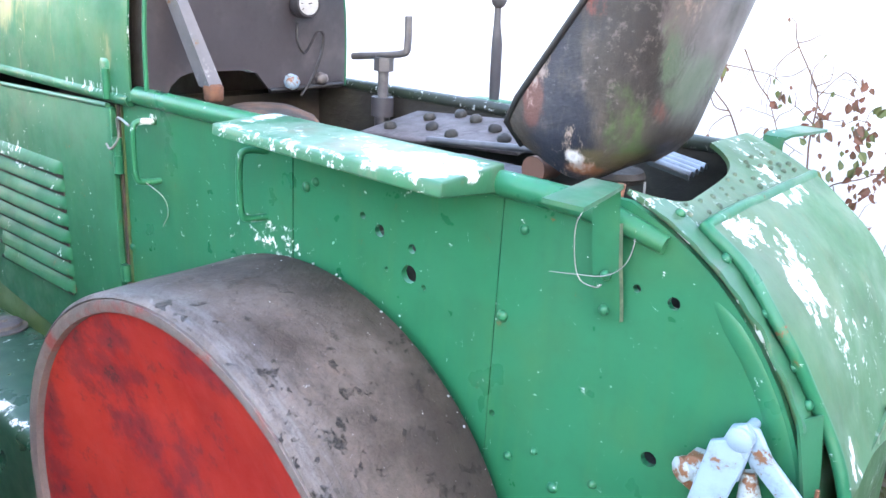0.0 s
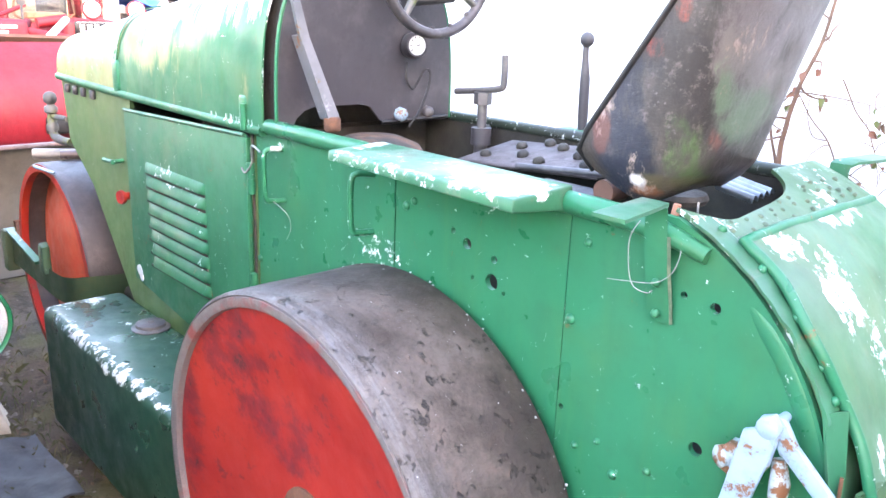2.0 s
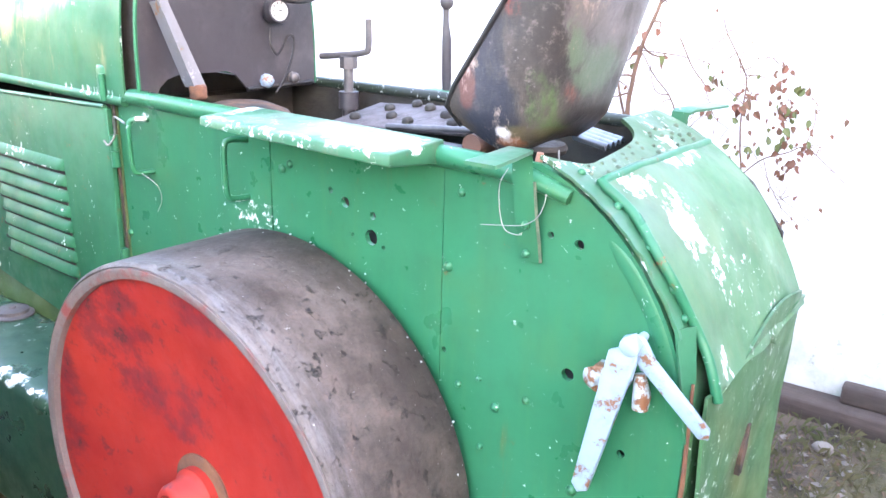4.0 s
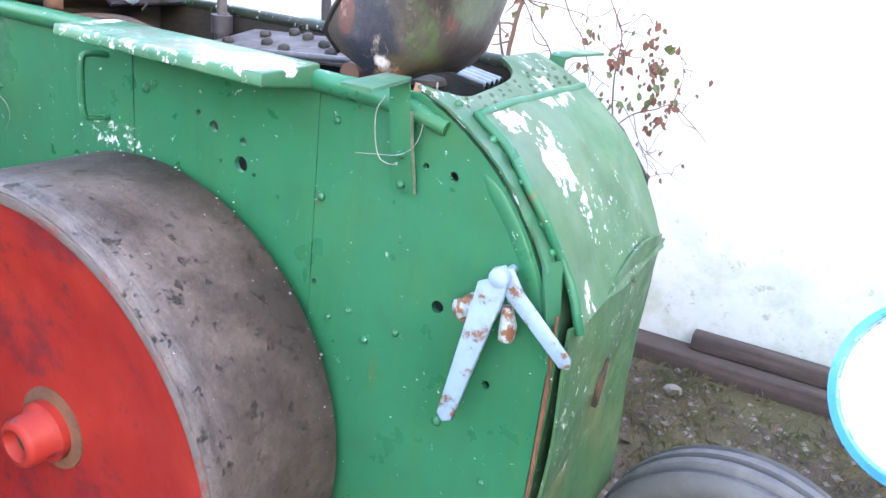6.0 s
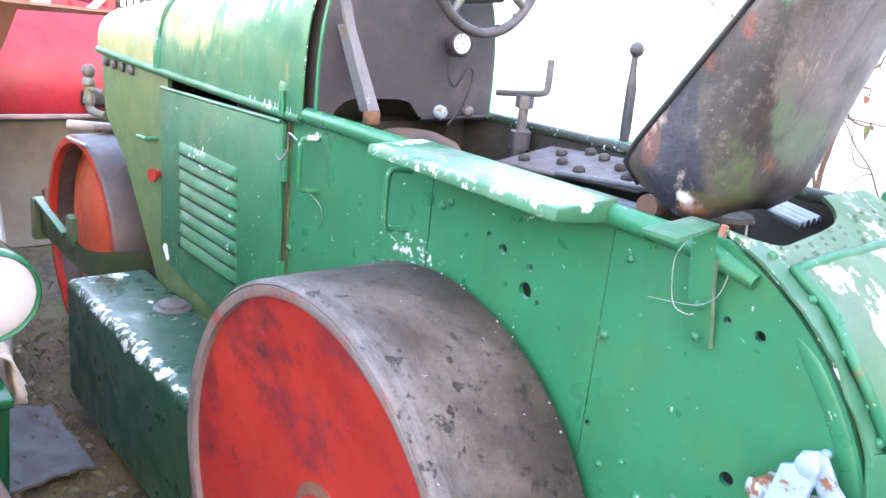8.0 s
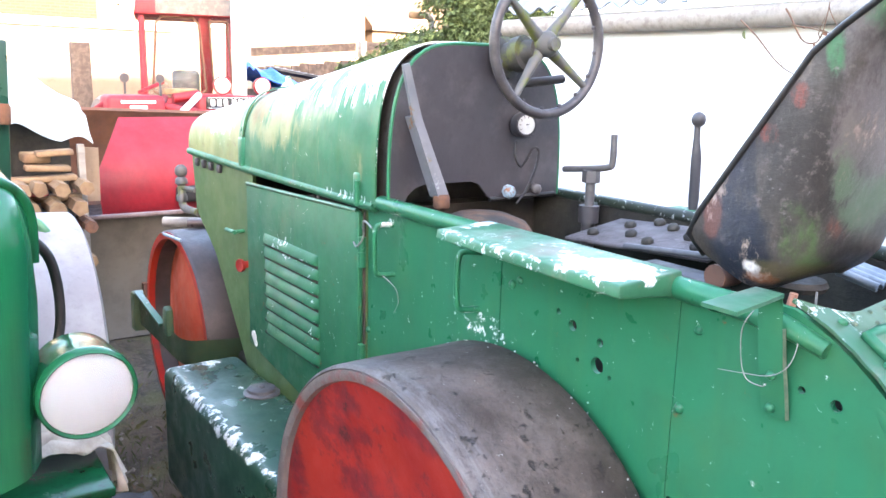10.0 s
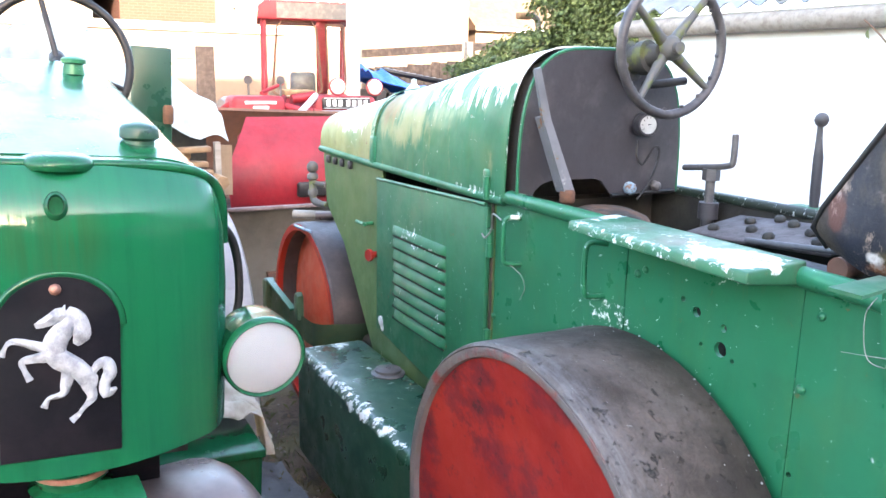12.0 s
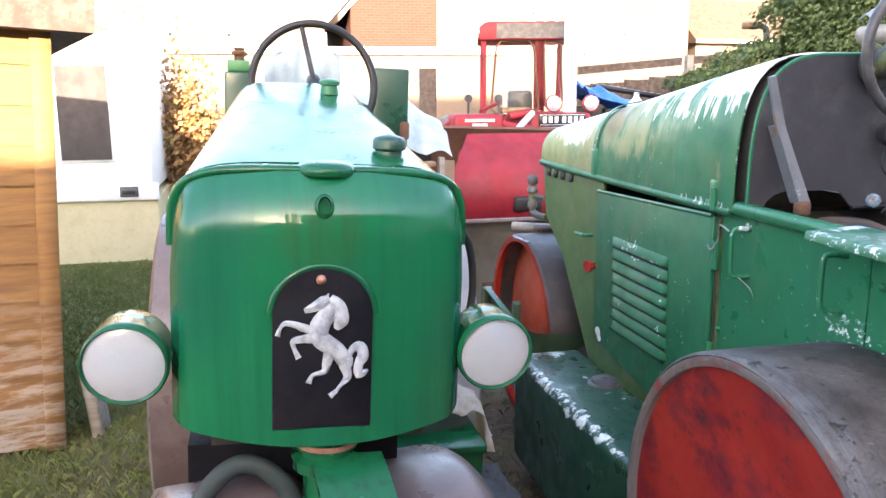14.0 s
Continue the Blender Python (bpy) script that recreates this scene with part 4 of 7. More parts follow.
# apron: a second plate laid over the tank, its foot bent outwards
def apron_f(u, v):
    a = radians(58 - 47.5 * u)
    y = 0.038 + 0.50 * v
    foot = 0.0
    if u > 0.72:
        foot = (u - 0.72) / 0.28
    r = ARC_R + 0.022 + 0.016 * foot ** 1.5 + 0.008 * noise.noise(Vector((u * 4, v * 5, 2))) + 0.004 * (1 - v) * (u - 0.3) * (u > 0.3)
    x, z = on_arc(a, r)
    if u > 0.999:
        z += 0.03 * v + 0.01 * math.sin(9 * v) - 0.012 * (abs(v - 0.62) < 0.05)
    y += 0.008 * math.sin(11 * u) * (1 - v) + 0.03 * u * v + 0.02 * (1 - v) * max(0, u - 0.6)
    return Vector((x, y, z))


bm = B()
sheet(bm, apron_f, 36, 24, 0.007)
lip = B()
tube(lip, [apron_f(0.0, v / 12) + Vector((0, 0, 0.003)) for v in range(12, 0, -1)] + [apron_f(u / 24, 0.0) + Vector((0.003, -0.002, 0)) for u in range(25)], 0.0095, 8)
apron = part("apron_plate", bm, M["green_apron"], RA, "bent apron plate with large white flaked patches")
part("apron_lip", lip, M["green"], apron, "thick rolled edge of the apron")
bm = B()
sheet(bm, lambda u, v: Vector((0.724 + 0.010 * math.sin(5 * u + 3 * v) * min(1, 3 * u) + 0.006 * (1 - u), 0.008 + 0.53 * v, 1.06 - 0.66 * u - 0.02 * math.sin(7 * v) + 0.05 * v)), 16, 12, 0.006)
part("lower_plate", bm, M["green_tank"], RA, "crumpled lower tank plate")
bm = B()
tube(bm, [(0.711, 0.0, 1.08), (0.716, -0.001, 0.9), (0.714, 0.0, 0.7), (0.716, 0.0, 0.42)], [0.003, 0.0045, 0.004, 0.004], 6)
part("rust_seam", bm, M["rust"], RA, "rusty seam along the corner")
bm = B()
for y, z, a, b in ((0.275, 0.84, 0.014, 0.05), (0.10, 0.54, 0.03, 0.035)):
    prism(bm, [(y + a * (1 + 0.35 * math.sin(5 * k)) * math.cos(k * 2 * math.pi / 16) + 0.010 * math.sin(k * 2 * math.pi / 16), z + b * (1 + 0.2 * math.sin(3 * k)) * math.sin(k * 2 * math.pi / 16)) for k in range(16)], "x", 0.715, 0.7395)
pieces("rust_hole", bm, M["hinge"], RA, "dark rusted-through holes")

# corrugated scrap and brown bits inside the scoop
bm = B()
sheet(bm, lambda u, v: Vector((0.208 + 0.105 * u - 0.021 * v, 0.45 + 0.15 * v - 0.043 * u, 1.360 - 0.006 * u + 0.006 * math.cos(v * 28))), 2, 40, 0.003)
part("ribbed_plate", bm, M["zinc"], RA, "bare ribbed metal plate")
bm = B()
tube(bm, [(0.318, 0.11, 1.20), (0.322, 0.11, 1.33), (0.330, 0.112, 1.392)], [0.010, 0.010, 0.007], 8)
part("seat_post", bm, M["copper"], RA, "copper-coloured pipe beside the seat")
bm = B()
tube(bm, [(0.135, 0.16, 1.372), (0.135, 0.22, 1.372)], 0.024, 14)
part("seat_pivot", bm, M["bucket"], RA, "dull brown seat pivot")
bm = B()
tube(bm, [(0.362, 0.13, 1.33), (0.358, 0.132, 1.398)], 0.002, 5)
part("wire", bm, M["wire"], RA)
bm = B()
lathe(bm, [(0, 0), (0.10, 0), (0.10, 0.02), (0.04, 0.03), (0.04, 0.36), (0, 0.36)], (0.22, 0.30, 0.90), (0, 0, 1), 20)
part("seat_pedestal", bm, M["grime"], RA)


# seat: tall tub of bent plate
def seat_f(u, v):
    z = 1.375 + 0.70 * u
    t = z - 1.40
    xf, xb = 0.084 + 0.625 * t + 1.2 * max(0.0, t - 0.37) ** 1.3, 0.316 + 0.27 * t + 0.9 * max(0.0, t - 0.42)
    if u < 0.1:
        k = 1 - u / 0.1
        xf += 0.05 * k * k
        xb -= 0.05 * k * k
        z -= 0.0
    a = math.pi * v
    c, s = math.cos(a), math.sin(a)
    w = 0.195 - (0.035 * (1 - u / 0.1) ** 2 if u < 0.1 else 0)
    sag = (-0.045 * s + 0.055 * s ** 4) * (1 - u)
    return Vector((xf + (xb - xf) * abs(s) ** 0.8, 0.305 - w * math.copysign(abs(c) ** 0.6, c), z + sag + 0.04 * (1 - abs(s)) * (1 - u)))


bm = B()
sheet(bm, seat_f, 24, 48, 0.006)
seat = part("seat_tub", bm, M["seat"], RA, "tall black tub seat, worn to green and rust")
bm = B()
tube(bm, [seat_f(i / 16, 0.0) for i in range(17)], 0.006, 8)
part("seat_edge", bm, M["black"], seat)
bm = B()
lathe(bm, [(0, 0), (0.05, 0), (0.055, 0.01), (0.05, 0.02), (0, 0.024)], (0.22, 0.305, 1.35), (0, 0, 1), 28)
part("seat_pan", bm, M["grime"], seat)


# wheels
def roll(name, cx, cz, R, y0, y1, disc, parent, deep=0.014, tread="steel"):
    w = y1 - y0
    bm = B()
    t = 0.034
    lathe(bm, [(R - t, 0.0 + deep), (R - t, 0.006), (R - t + 0.006, 0.0), (R - 0.011, 0), (R - 0.009, -0.003), (R - 0.002, 0.003), (R, 0.012), (R + 0.001, 0.3 * w), (R - 0.001, 0.7 * w), (R, w - 0.01), (R - 0.008, w), (R - t + 0.006, w), (R - t, w - 0.006), (R - t, w - deep)], (cx, y0, cz), (0, 1, 0), 128, loop=True)
    rim = part(name, bm, M[tread], parent, "worn bare steel roll")
    bm = B()
    dish = 0.068 if name == "rear_roll" else deep * 0.5
    lathe(bm, [(0, dish), (0.12, 0.97 * dish), (0.5 * R, 0.8 * dish + 0.2 * deep), (0.72 * R, 0.5 * dish + 0.5 * deep), (R - t - 0.03, deep + 0.002), (R - t + 0.004, deep), (R - t + 0.004, w - deep), (0, w - deep)], (cx, y0, cz), (0, 1, 0), 96)
    part("disc", bm, disc, rim, "red painted wheel disc with chips")
    if name == "rear_roll":
        bm = B()
        lathe(bm, [(R - t - 0.004, deep), (R - t - 0.002, -0.001), (R - t + 0.006, -0.005), (R - 0.013, -0.005), (R - 0.012, 0.002)], (cx, y0, cz), (0, 1, 0), 128, loop=True)
        part("rim_face", bm, M["worn_rim"], rim, "pale worn rim face")
        bm = B()
        r = random.Random(31)
        for _ in range(34):
            a, k = r.uniform(0.2, 2.9), r.uniform(0.0006, 0.0030)
            d = Vector((math.cos(a), 0, math.sin(a)))
            rivet(bm, Vector((cx, y1 - abs(r.gauss(0, 0.012)) - 0.002, cz)) + d * R, d, k, k * 0.4)
        tagged(part("bright_chips", bm, M["silver"], rim, "bright chipped steel along the edge"), kind="stuff")
    return rim


RC = (-0.243, 0.598)
r1 = roll("rear_roll", RC[0], RC[1], 0.547, -0.352, -0.016, M["disc_red"], RA)
bm = B()
lathe(bm, [(0.094, -0.004), (0.094, 0.006), (0.075, 0.010), (0.0, 0.010)], (RC[0], -0.284, RC[1]), (0, -1, 0), 32)
part("hub_ring", bm, M["rust"], r1, "ochre rusted hub ring")
bm = B()
lathe(bm, [(0.068, 0.0), (0.068, 0.022), (0.060, 0.028), (0.056, 0.032), (0.054, 0.072), (0.048, 0.082), (0.036, 0.084), (0.033, 0.080), (0.031, 0.030), (0, 0.030)], (RC[0], -0.29, RC[1]), (0, -1, 0), 28)
part("hub", bm, M["disc_red"], r1, "stepped red hub with a bored end")
# dark plug holds the shade of the red bore in its colour
bm = B()
lathe(bm, [(0, 0.0), (0.0305, 0.0), (0.0305, 0.028), (0.024, 0.030), (0, 0.020)], (RC[0], -0.321, RC[1]), (0, -1, 0), 20)
part("bore_shade", bm, M["grime"], r1, "dark fill for the shade inside the hub bore")
roll("rear_roll", RC[0], RC[1], 0.547, 0.638, 0.975, M["red"], RA)
r3 = roll("front_roll", -2.73, 0.495, 0.495, -0.05, 0.67, M["orange_red"], RA, 0.11, "dark_steel")
bm = B()
lathe(bm, [(0.455, 0.03), (0.455, -0.003), (0.488, -0.003), (0.488, 0.001), (0.46, 0.001), (0.46, 0.03)], (-2.73, -0.05, 0.495), (0, 1, 0), 96, loop=True)
part("rim_face", bm, M["red"], r3, "red painted rim face")
bm = B()
tube(bm, [(-2.55, -0.06, 0.98), (-2.72, -0.09, 0.985)], 0.008, 8)
part("peg", bm, M["pale_blue"], r3)
# steering fork round the front roll
bm = B()
line = smooth_line([(-2.92, -0.165, 0.555), (-2.62, -0.165, 0.555), (-2.32, -0.163, 0.55), (-2.22, -0.14, 0.55), (-2.19, -0.08, 0.55), (-2.18, 0.05, 0.54), (-2.18, 0.30, 0.53)], 4)
sheet(bm, lambda u, v: line[round(u * 24)] + Vector((0, 0, -0.05 + 0.10 * v)), 24, 2, 0.014)
fork = part("fork_strap", bm, M["strap"], RA, "mossy green strap round the front roll")
bm = B()
sheet(bm, lambda u, v: Vector((-2.93 + 0.42 * u, -0.185 + 0.03 * v, 0.604 + 0.055 * (1 - u))), 6, 1, 0.012)
part("strap_flange", bm, M["green_board"], fork, "bent top flange, chipped white")
bm = B()
prism(bm, [(-2.97, 0.47), (-2.91, 0.47), (-2.91, 0.66), (-2.94, 0.67), (-2.97, 0.655)], "y", -0.195, -0.14, bev=0.006)
prism(bm, [(-2.45, 0.59), (-2.39, 0.59), (-2.395, 0.705), (-2.42, 0.72), (-2.44, 0.705)], "y", -0.185, -0.15, bev=0.006)
pieces("strap_lug", bm, M["strap"], fork)
bm = B()
tube(bm, [(-2.18, 0.09, 0.52), (-1.85, 0.10, 0.56)], 0.03, 8)
part("fork_stay", bm, M["grime"], fork)
bm = B()
tube(bm, [(-2.95, -0.02, 1.0), (-2.70, 0.30, 1.012)], [0.026, 0.018], 10)
solo("wooden_pole", bm, M["grey_wood"], "grey wooden pole lying on the front roll", "pole", group="poles on the front roll")
bm = B()
tube(bm, [(-2.80, 0.05, 1.012), (-2.62, 0.5, 1.012)], 0.02, 10)
solo("wooden_pole", bm, M["brown_roll"], "reddish pole lying on the front roll", "pole", group="poles on the front roll")


# bonnet, in two lengths
def hood(x0, x1, z0, z1, zh, w0, w1, y=0.295, e=0.0):
    def f(u, v):
        x = x0 + (x1 - x0) * u
        zt, w = z0 + (z1 - z0) * u + e, w0 + (w1 - w0) * u + e
        a = math.pi * (1 - v)
        c, s = math.cos(a), math.sin(a)
        return Vector((x, y + w * math.copysign(abs(c) ** 0.50, c), zh + (zt - zh) * abs(s) ** 0.60 + 0.003 * noise.noise(Vector((x * 3, v * 6, 0)))))
    return f


bm = B()
sheet(bm, hood(-1.86, -0.850, 1.672, 1.831, 1.375, 0.308, 0.313), 14, 56, 0.005)
bon = part("bonnet", bm, M["green_hood"], RA, "green bonnet, flaked pale along the crown")
bm = B()
sheet(bm, hood(-2.53, -1.855, 1.566, 1.672, 1.385, 0.302, 0.308), 10, 56, 0.005)
bonf = part("bonnet_front", bm, M["green_cowl"], RA, "faded yellowish-green front cowl")
bm = B()
sheet(bm, hood(-1.885, -1.85, 1.672, 1.678, 1.375, 0.308, 0.308, e=0.008), 2, 56, 0.004)
part("bonnet_band", bm, M["green"], bonf)
bm = B()
tube(bm, [(-2.53, -0.008, 1.388), (-1.9, -0.012, 1.38), (-0.862, -0.014, 1.374)], 0.015, 12)
part("hinge_tube", bm, M["green_hood"], bon)
bm = B()
for x in (-2.44, -2.35, -2.26, -2.16):
    box(bm, x, x + 0.03, -0.02, 0.0, 1.33, 1.365, 0.005)
pieces("cowl_clip", bm, M["dark"], bonf)
bm = B()
vs = box(bm, -1.90, -1.835, -0.026, 0.03, 1.385, 1.50, 0.015, 2)
part("bonnet_latch", bm, M["green"], bon)
bm = B()
box(bm, -0.98, -0.93, -0.026, 0.02, 1.375, 1.465, 0.012, 2)
tube(bm, [(-0.94, -0.03, 1.37), (-0.94, -0.03, 1.44)], 0.009, 8)
part("bonnet_latch", bm, M["green"], bon)
bm = B()
lathe(bm, [(0, 0), (0.05, 0), (0.05, 0.03), (0.04, 0.035), (0.04, 0.06), (0.045, 0.065), (0.03, 0.08), (0.012, 0.10), (0.012, 0.12), (0, 0.125)], (-2.22, 0.33, 1.60), (0, 0, 1), 20)
part("filler_cap", bm, M["green_hood"], bonf)
bm = B()
prism(bm, [(-0.93, 0.55), (-0.93, 1.372), (-0.955, 1.372), (-0.955, 1.29), (-1.80, 1.27), (-1.80, 1.378), (-2.51, 1.38), (-2.47, 1.13), (-2.24, 0.98), (-1.95, 0.64), (-1.90, 0.58)], "y", -0.004, 0.010)
prism(bm, [(-1.90, 0.58), (-0.985, 0.55), (-0.985, 0.562), (-1.90, 0.592)], "y", 0.012, 0.58)
side = part("engine_side", bm, M["green_olive"], RA, "yellowed green engine side plate")
bm = B()
prism(bm, [(-2.46, 0.62), (-1.0, 0.55), (-1.0, 1.372), (-2.51, 1.38)], "y", 0.606, 0.62)
prism(bm, [(0.02, 1.16), (0.60, 1.16), (0.60, 1.38), (0.02, 1.38)], "x", -2.51, -2.49)
part("engine_case", bm, M["grime"], RA)

# engine door with pressed louvres
door_o = [(-1.815, 0.705), (-0.95, 0.60), (-0.945, 1.345), (-0.965, 1.352), (-1.80, 1.330), (-1.815, 1.322)]
bm = B()
prism(bm, door_o, "y", -0.024, -0.006, bev=0.004)
door = part("engine_door", bm, M["green_door"], RA, "louvred green engine door")
bm = B()
tube(bm, [(-1.812, -0.022, 1.328), (-0.955, -0.022, 1.352)], 0.007, 8)
part("door_lip", bm, M["green_board"], door)


def louvre(bm, x0, x1, z, h=0.034, d=0.014):
    rows = []
    for u in (0.0, 0.012, 0.03, 0.06, 0.35, 0.65, 0.94, 0.97, 0.988, 1.0):
        e = min(1.0, min(u, 1 - u) * 17) ** 0.5
        x = x0 + (x1 - x0) * u
        y = -0.0245
        rows.append([bm.verts.new((x, y, z + h)), bm.verts.new((x, y - 0.45 * d * e, z + 0.80 * h)), bm.verts.new((x, y - 0.9 * d * e, z + 0.35 * h)), bm.verts.new((x, y - d * e, z + 0.06 * h)), bm.verts.new((x, y - 0.8 * d * e, z)), bm.verts.new((x, y, z + 0.002))])
    for a, b in zip(rows, rows[1:]):
        for k in range(5):
            bm.faces.new((a[k], b[k], b[k + 1], a[k + 1]))


for k in range(8):
    bm = B()
    z = 1.137 - 0.0475 * k
    louvre(bm, -1.648 + 0.003 * k, -1.205 + 0.002 * k, z - 0.002)
    part("louvre", bm, M["green_door"], door)
# near-black strips below the louvres stand in for shade in the slots
bm = B()
for k in range(8):
    z = 1.137 - 0.0475 * k
    box(bm, -1.645, -1.205, -0.0285, -0.0245, z - 0.012, z - 0.002)
pieces("slot_shade", bm, M["grime"], door)
bm = B()
lathe(bm, [(0.014, 0), (0.014, 0.026), (0.024, 0.028), (0.027, 0.036), (0.024, 0.042), (0.018, 0.040), (0, 0.039)], (-1.865, -0.004, 1.005), (0.25, -1, 0), 20)
part("stop_knob", bm, M["disc_red"], side, "red knob on the engine side")
bm = B()
tube(bm, [(-1.90, 0, 1.13), (-1.90, -0.05, 1.13)], 0.008, 8)
tube(bm, [(-1.97, -0.05, 1.128), (-1.88, -0.05, 1.132)], 0.009, 8)
part("catch", bm, M["green"], side)
bm = B()
lathe(bm, [(0, 0.075), (0.014, 0.072), (0.025, 0.06), (0.028, 0.046), (0.025, 0.03), (0.014, 0.02), (0.020, 0.014), (0.027, 0.008), (0.027, -0.012), (0.018, -0.018), (0.018, -0.06), (0.024, -0.066), (0.024, -0.09), (0, -0.095)], (-2.60, -0.03, 1.245), (0, 0, 1), 16)
tube(bm, smooth_line([(-2.60, -0.03, 1.16), (-2.59, -0.028, 1.13), (-2.54, -0.02, 1.12), (-2.46, -0.004, 1.12)], 5), 0.018, 8)
tube(bm, [(-2.60, -0.03, 1.215), (-2.48, -0.005, 1.215)], 0.012, 8)
part("breather", bm, M["mossy_iron"], side, "grey breather with a round cap")
bm = B()
for p, r in (((-1.765, -0.025, 0.745), 0.022), ((-1.75, -0.025, 0.722), 0.016)):
    prism(bm, [(p[0] + r * (1 + 0.3 * math.sin(5 * k)) * math.cos(k * 0.8), p[2] + r * math.sin(k * 0.8)) for k in range(8)], "y", -0.0255, -0.024)
part("paint_patch", bm, M["white_paint"], door)

# hinge post between door and cab; its dark colour holds the gap's shade, rust is real
bm = B()
box(bm, -0.941, -0.931, -0.008, 0.004, 0.56, 1.36)
hinge = part("door_hinge", bm, M["hinge"], door, "rust-streaked door hinge, dark for the shaded gap beside it")
for z in (1.255, 1.21, 0.93, 0.70):
    bm = B()
    tube(bm, [(-0.937, -0.014, z - 0.022), (-0.937, -0.014, z + 0.022)], 0.012, 10)
    part("hinge_knuckle", bm, M["green"], hinge)
bm = B()
tube(bm, smooth_line([(-0.80, -0.06, 1.33), (-0.90, -0.03, 1.33), (-0.92, -0.02, 1.28), (-0.94, -0.03, 1.25), (-0.96, -0.03, 1.26)], 6), 0.003, 6)
tube(bm, smooth_line([(-0.775, -0.04, 1.20), (-0.74, -0.02, 1.17), (-0.74, -0.01, 1.13), (-0.77, -0.006, 1.09)], 6), 0.0011, 6)
part("wire", bm, M["wire"], fore_panel, "loose bent wire")

# dashboard with its cut-out
prof = [(0.292 + 0.306 * math.copysign(abs(math.cos(a)) ** 0.50, math.cos(a)), 1.385 + 0.441 * abs(math.sin(a)) ** 0.60) for a in [math.pi * (1 - i / 36) for i in range(37)]]
dash_o = prof + [(0.57, 1.38), (0.345, 1.382), (0.324, 1.394), (0.29, 1.432), (0.264, 1.441), (0.10, 1.441), (0.07, 1.432), (0.045, 1.412), (0.03, 1.385)]
bm = B()
prism(bm, dash_o, "x", -0.80, -0.79)
dash = part("dashboard", bm, M["dark"], RA, "dark grey dashboard plate")
bm = B()
tube(bm, [(-0.794, y, z) for y, z in prof], 0.0055, 8)
part("dash_edging", bm, M["green"], dash)
# near-black sheet stands in for the shade between bonnet and dashboard
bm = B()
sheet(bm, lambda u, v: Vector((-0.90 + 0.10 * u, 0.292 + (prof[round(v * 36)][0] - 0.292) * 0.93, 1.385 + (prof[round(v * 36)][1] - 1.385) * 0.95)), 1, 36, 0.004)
part("scuttle_gap_shade", bm, M["grime"], dash)
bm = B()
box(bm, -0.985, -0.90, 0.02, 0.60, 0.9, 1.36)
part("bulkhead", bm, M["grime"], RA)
# gauge
bm = B()
lathe(bm, [(0.032, 0), (0.037, 0.006), (0.037, 0.035), (0.033, 0.045), (0.028, 0.045), (0.028, 0.040), (0.0, 0.040)], (-0.79, 0.435, 1.602), (1, -0.25, 0.05), 28)
gauge = part("gauge", bm, M["dark"], dash, "round gauge with a white dial")
bm = B()
lathe(bm, [(0, 0.041), (0.0275, 0.041), (0.0275, 0.043), (0, 0.043)], (-0.79, 0.435, 1.602), (1, -0.25, 0.05), 28)
part("dial", bm, M["dial"], gauge)
bm = B()
c = Vector((-0.79, 0.435, 1.602)) + Vector((1, -0.25, 0.05)).normalized() * 0.044
for k in range(8):
    a = -0.6 + k * 0.62
    p = c + Vector((0, math.cos(a), math.sin(a))) * 0.020
    tube(bm, [p, p + Vector((0, math.cos(a), math.sin(a))) * 0.006], 0.0012, 4)
tube(bm, [c, c + Vector((0.0, 0.022, 0.004))], 0.0016, 5)
pieces("dial_mark", bm, M["black"], gauge)
bm = B()
tube(bm, smooth_line([(-0.78, 0.415, 1.555), (-0.775, 0.41, 1.51), (-0.772, 0.43, 1.48), (-0.772, 0.452, 1.50), (-0.772, 0.475, 1.532), (-0.772, 0.497, 1.525), (-0.772, 0.49, 1.475), (-0.77, 0.455, 1.41), (-0.77, 0.42, 1.37)], 6), 0.004, 6)
part("gauge_pipe", bm, M["black"], gauge)
bm = B()
lathe(bm, [(0.02, 0), (0.021, 0.02), (0.014, 0.026), (0, 0.026)], (-0.79, 0.397, 1.406), (1, -0.3, 0), 8)
part("dash_bolt", bm, M["pale_blue"], dash, "pale blue painted bolt")
bm = B()
lathe(bm, [(0.017, 0), (0.017, 0.02), (0.01, 0.026), (0, 0.026)], (-0.79, 0.502, 1.409), (1, -0.3, 0), 8)
part("dash_bolt", bm, M["iron"], dash)
bm = B()
tube(bm, [(-0.79, 0.33, 1.385), (-0.775, 0.57, 1.392)], 0.007, 8)
part("dash_rod", bm, M["black"], dash)
# flat regulator bar in front of the dash
bm = B()
bar = [(-0.76, 0.010, 1.765), (-0.75, 0.040, 1.63), (-0.735, 0.05, 1.60), (-0.705, 0.10, 1.42)]
for k, (a, b) in enumerate(((bar[0], bar[1]), (bar[1], bar[3]))):
    a, b = Vector(a), Vector(b)
    w = Vector((0.0, 0.012 + 0.003 * k, 0.003))
    d = (b - a).normalized() * 0.022 * (1 - k)
    q = [a - w * 0.8, a + w * 0.8, b + d + w * 1.1, b + d - w * 1.1]
    lo_ = [bm.verts.new(p - Vector((0.032 * k, 0, 0))) for p in q]
    hi_ = [bm.verts.new(p + Vector((0.012, 0, 0))) for p in q]
    bm.faces.new(lo_), bm.faces.new(hi_)
    for j in range(4):
        bm.faces.new((lo_[j], lo_[(j + 1) % 4], hi_[(j + 1) % 4], hi_[j]))
lever = part("flat_lever", bm, M["lever"], RA, "flat grey control lever")
bm = B()
box(bm, -0.72, -0.685, 0.08, 0.118, 1.385, 1.425, 0.006)
part("lever_foot", bm, M["rust"], lever)
bm = B()
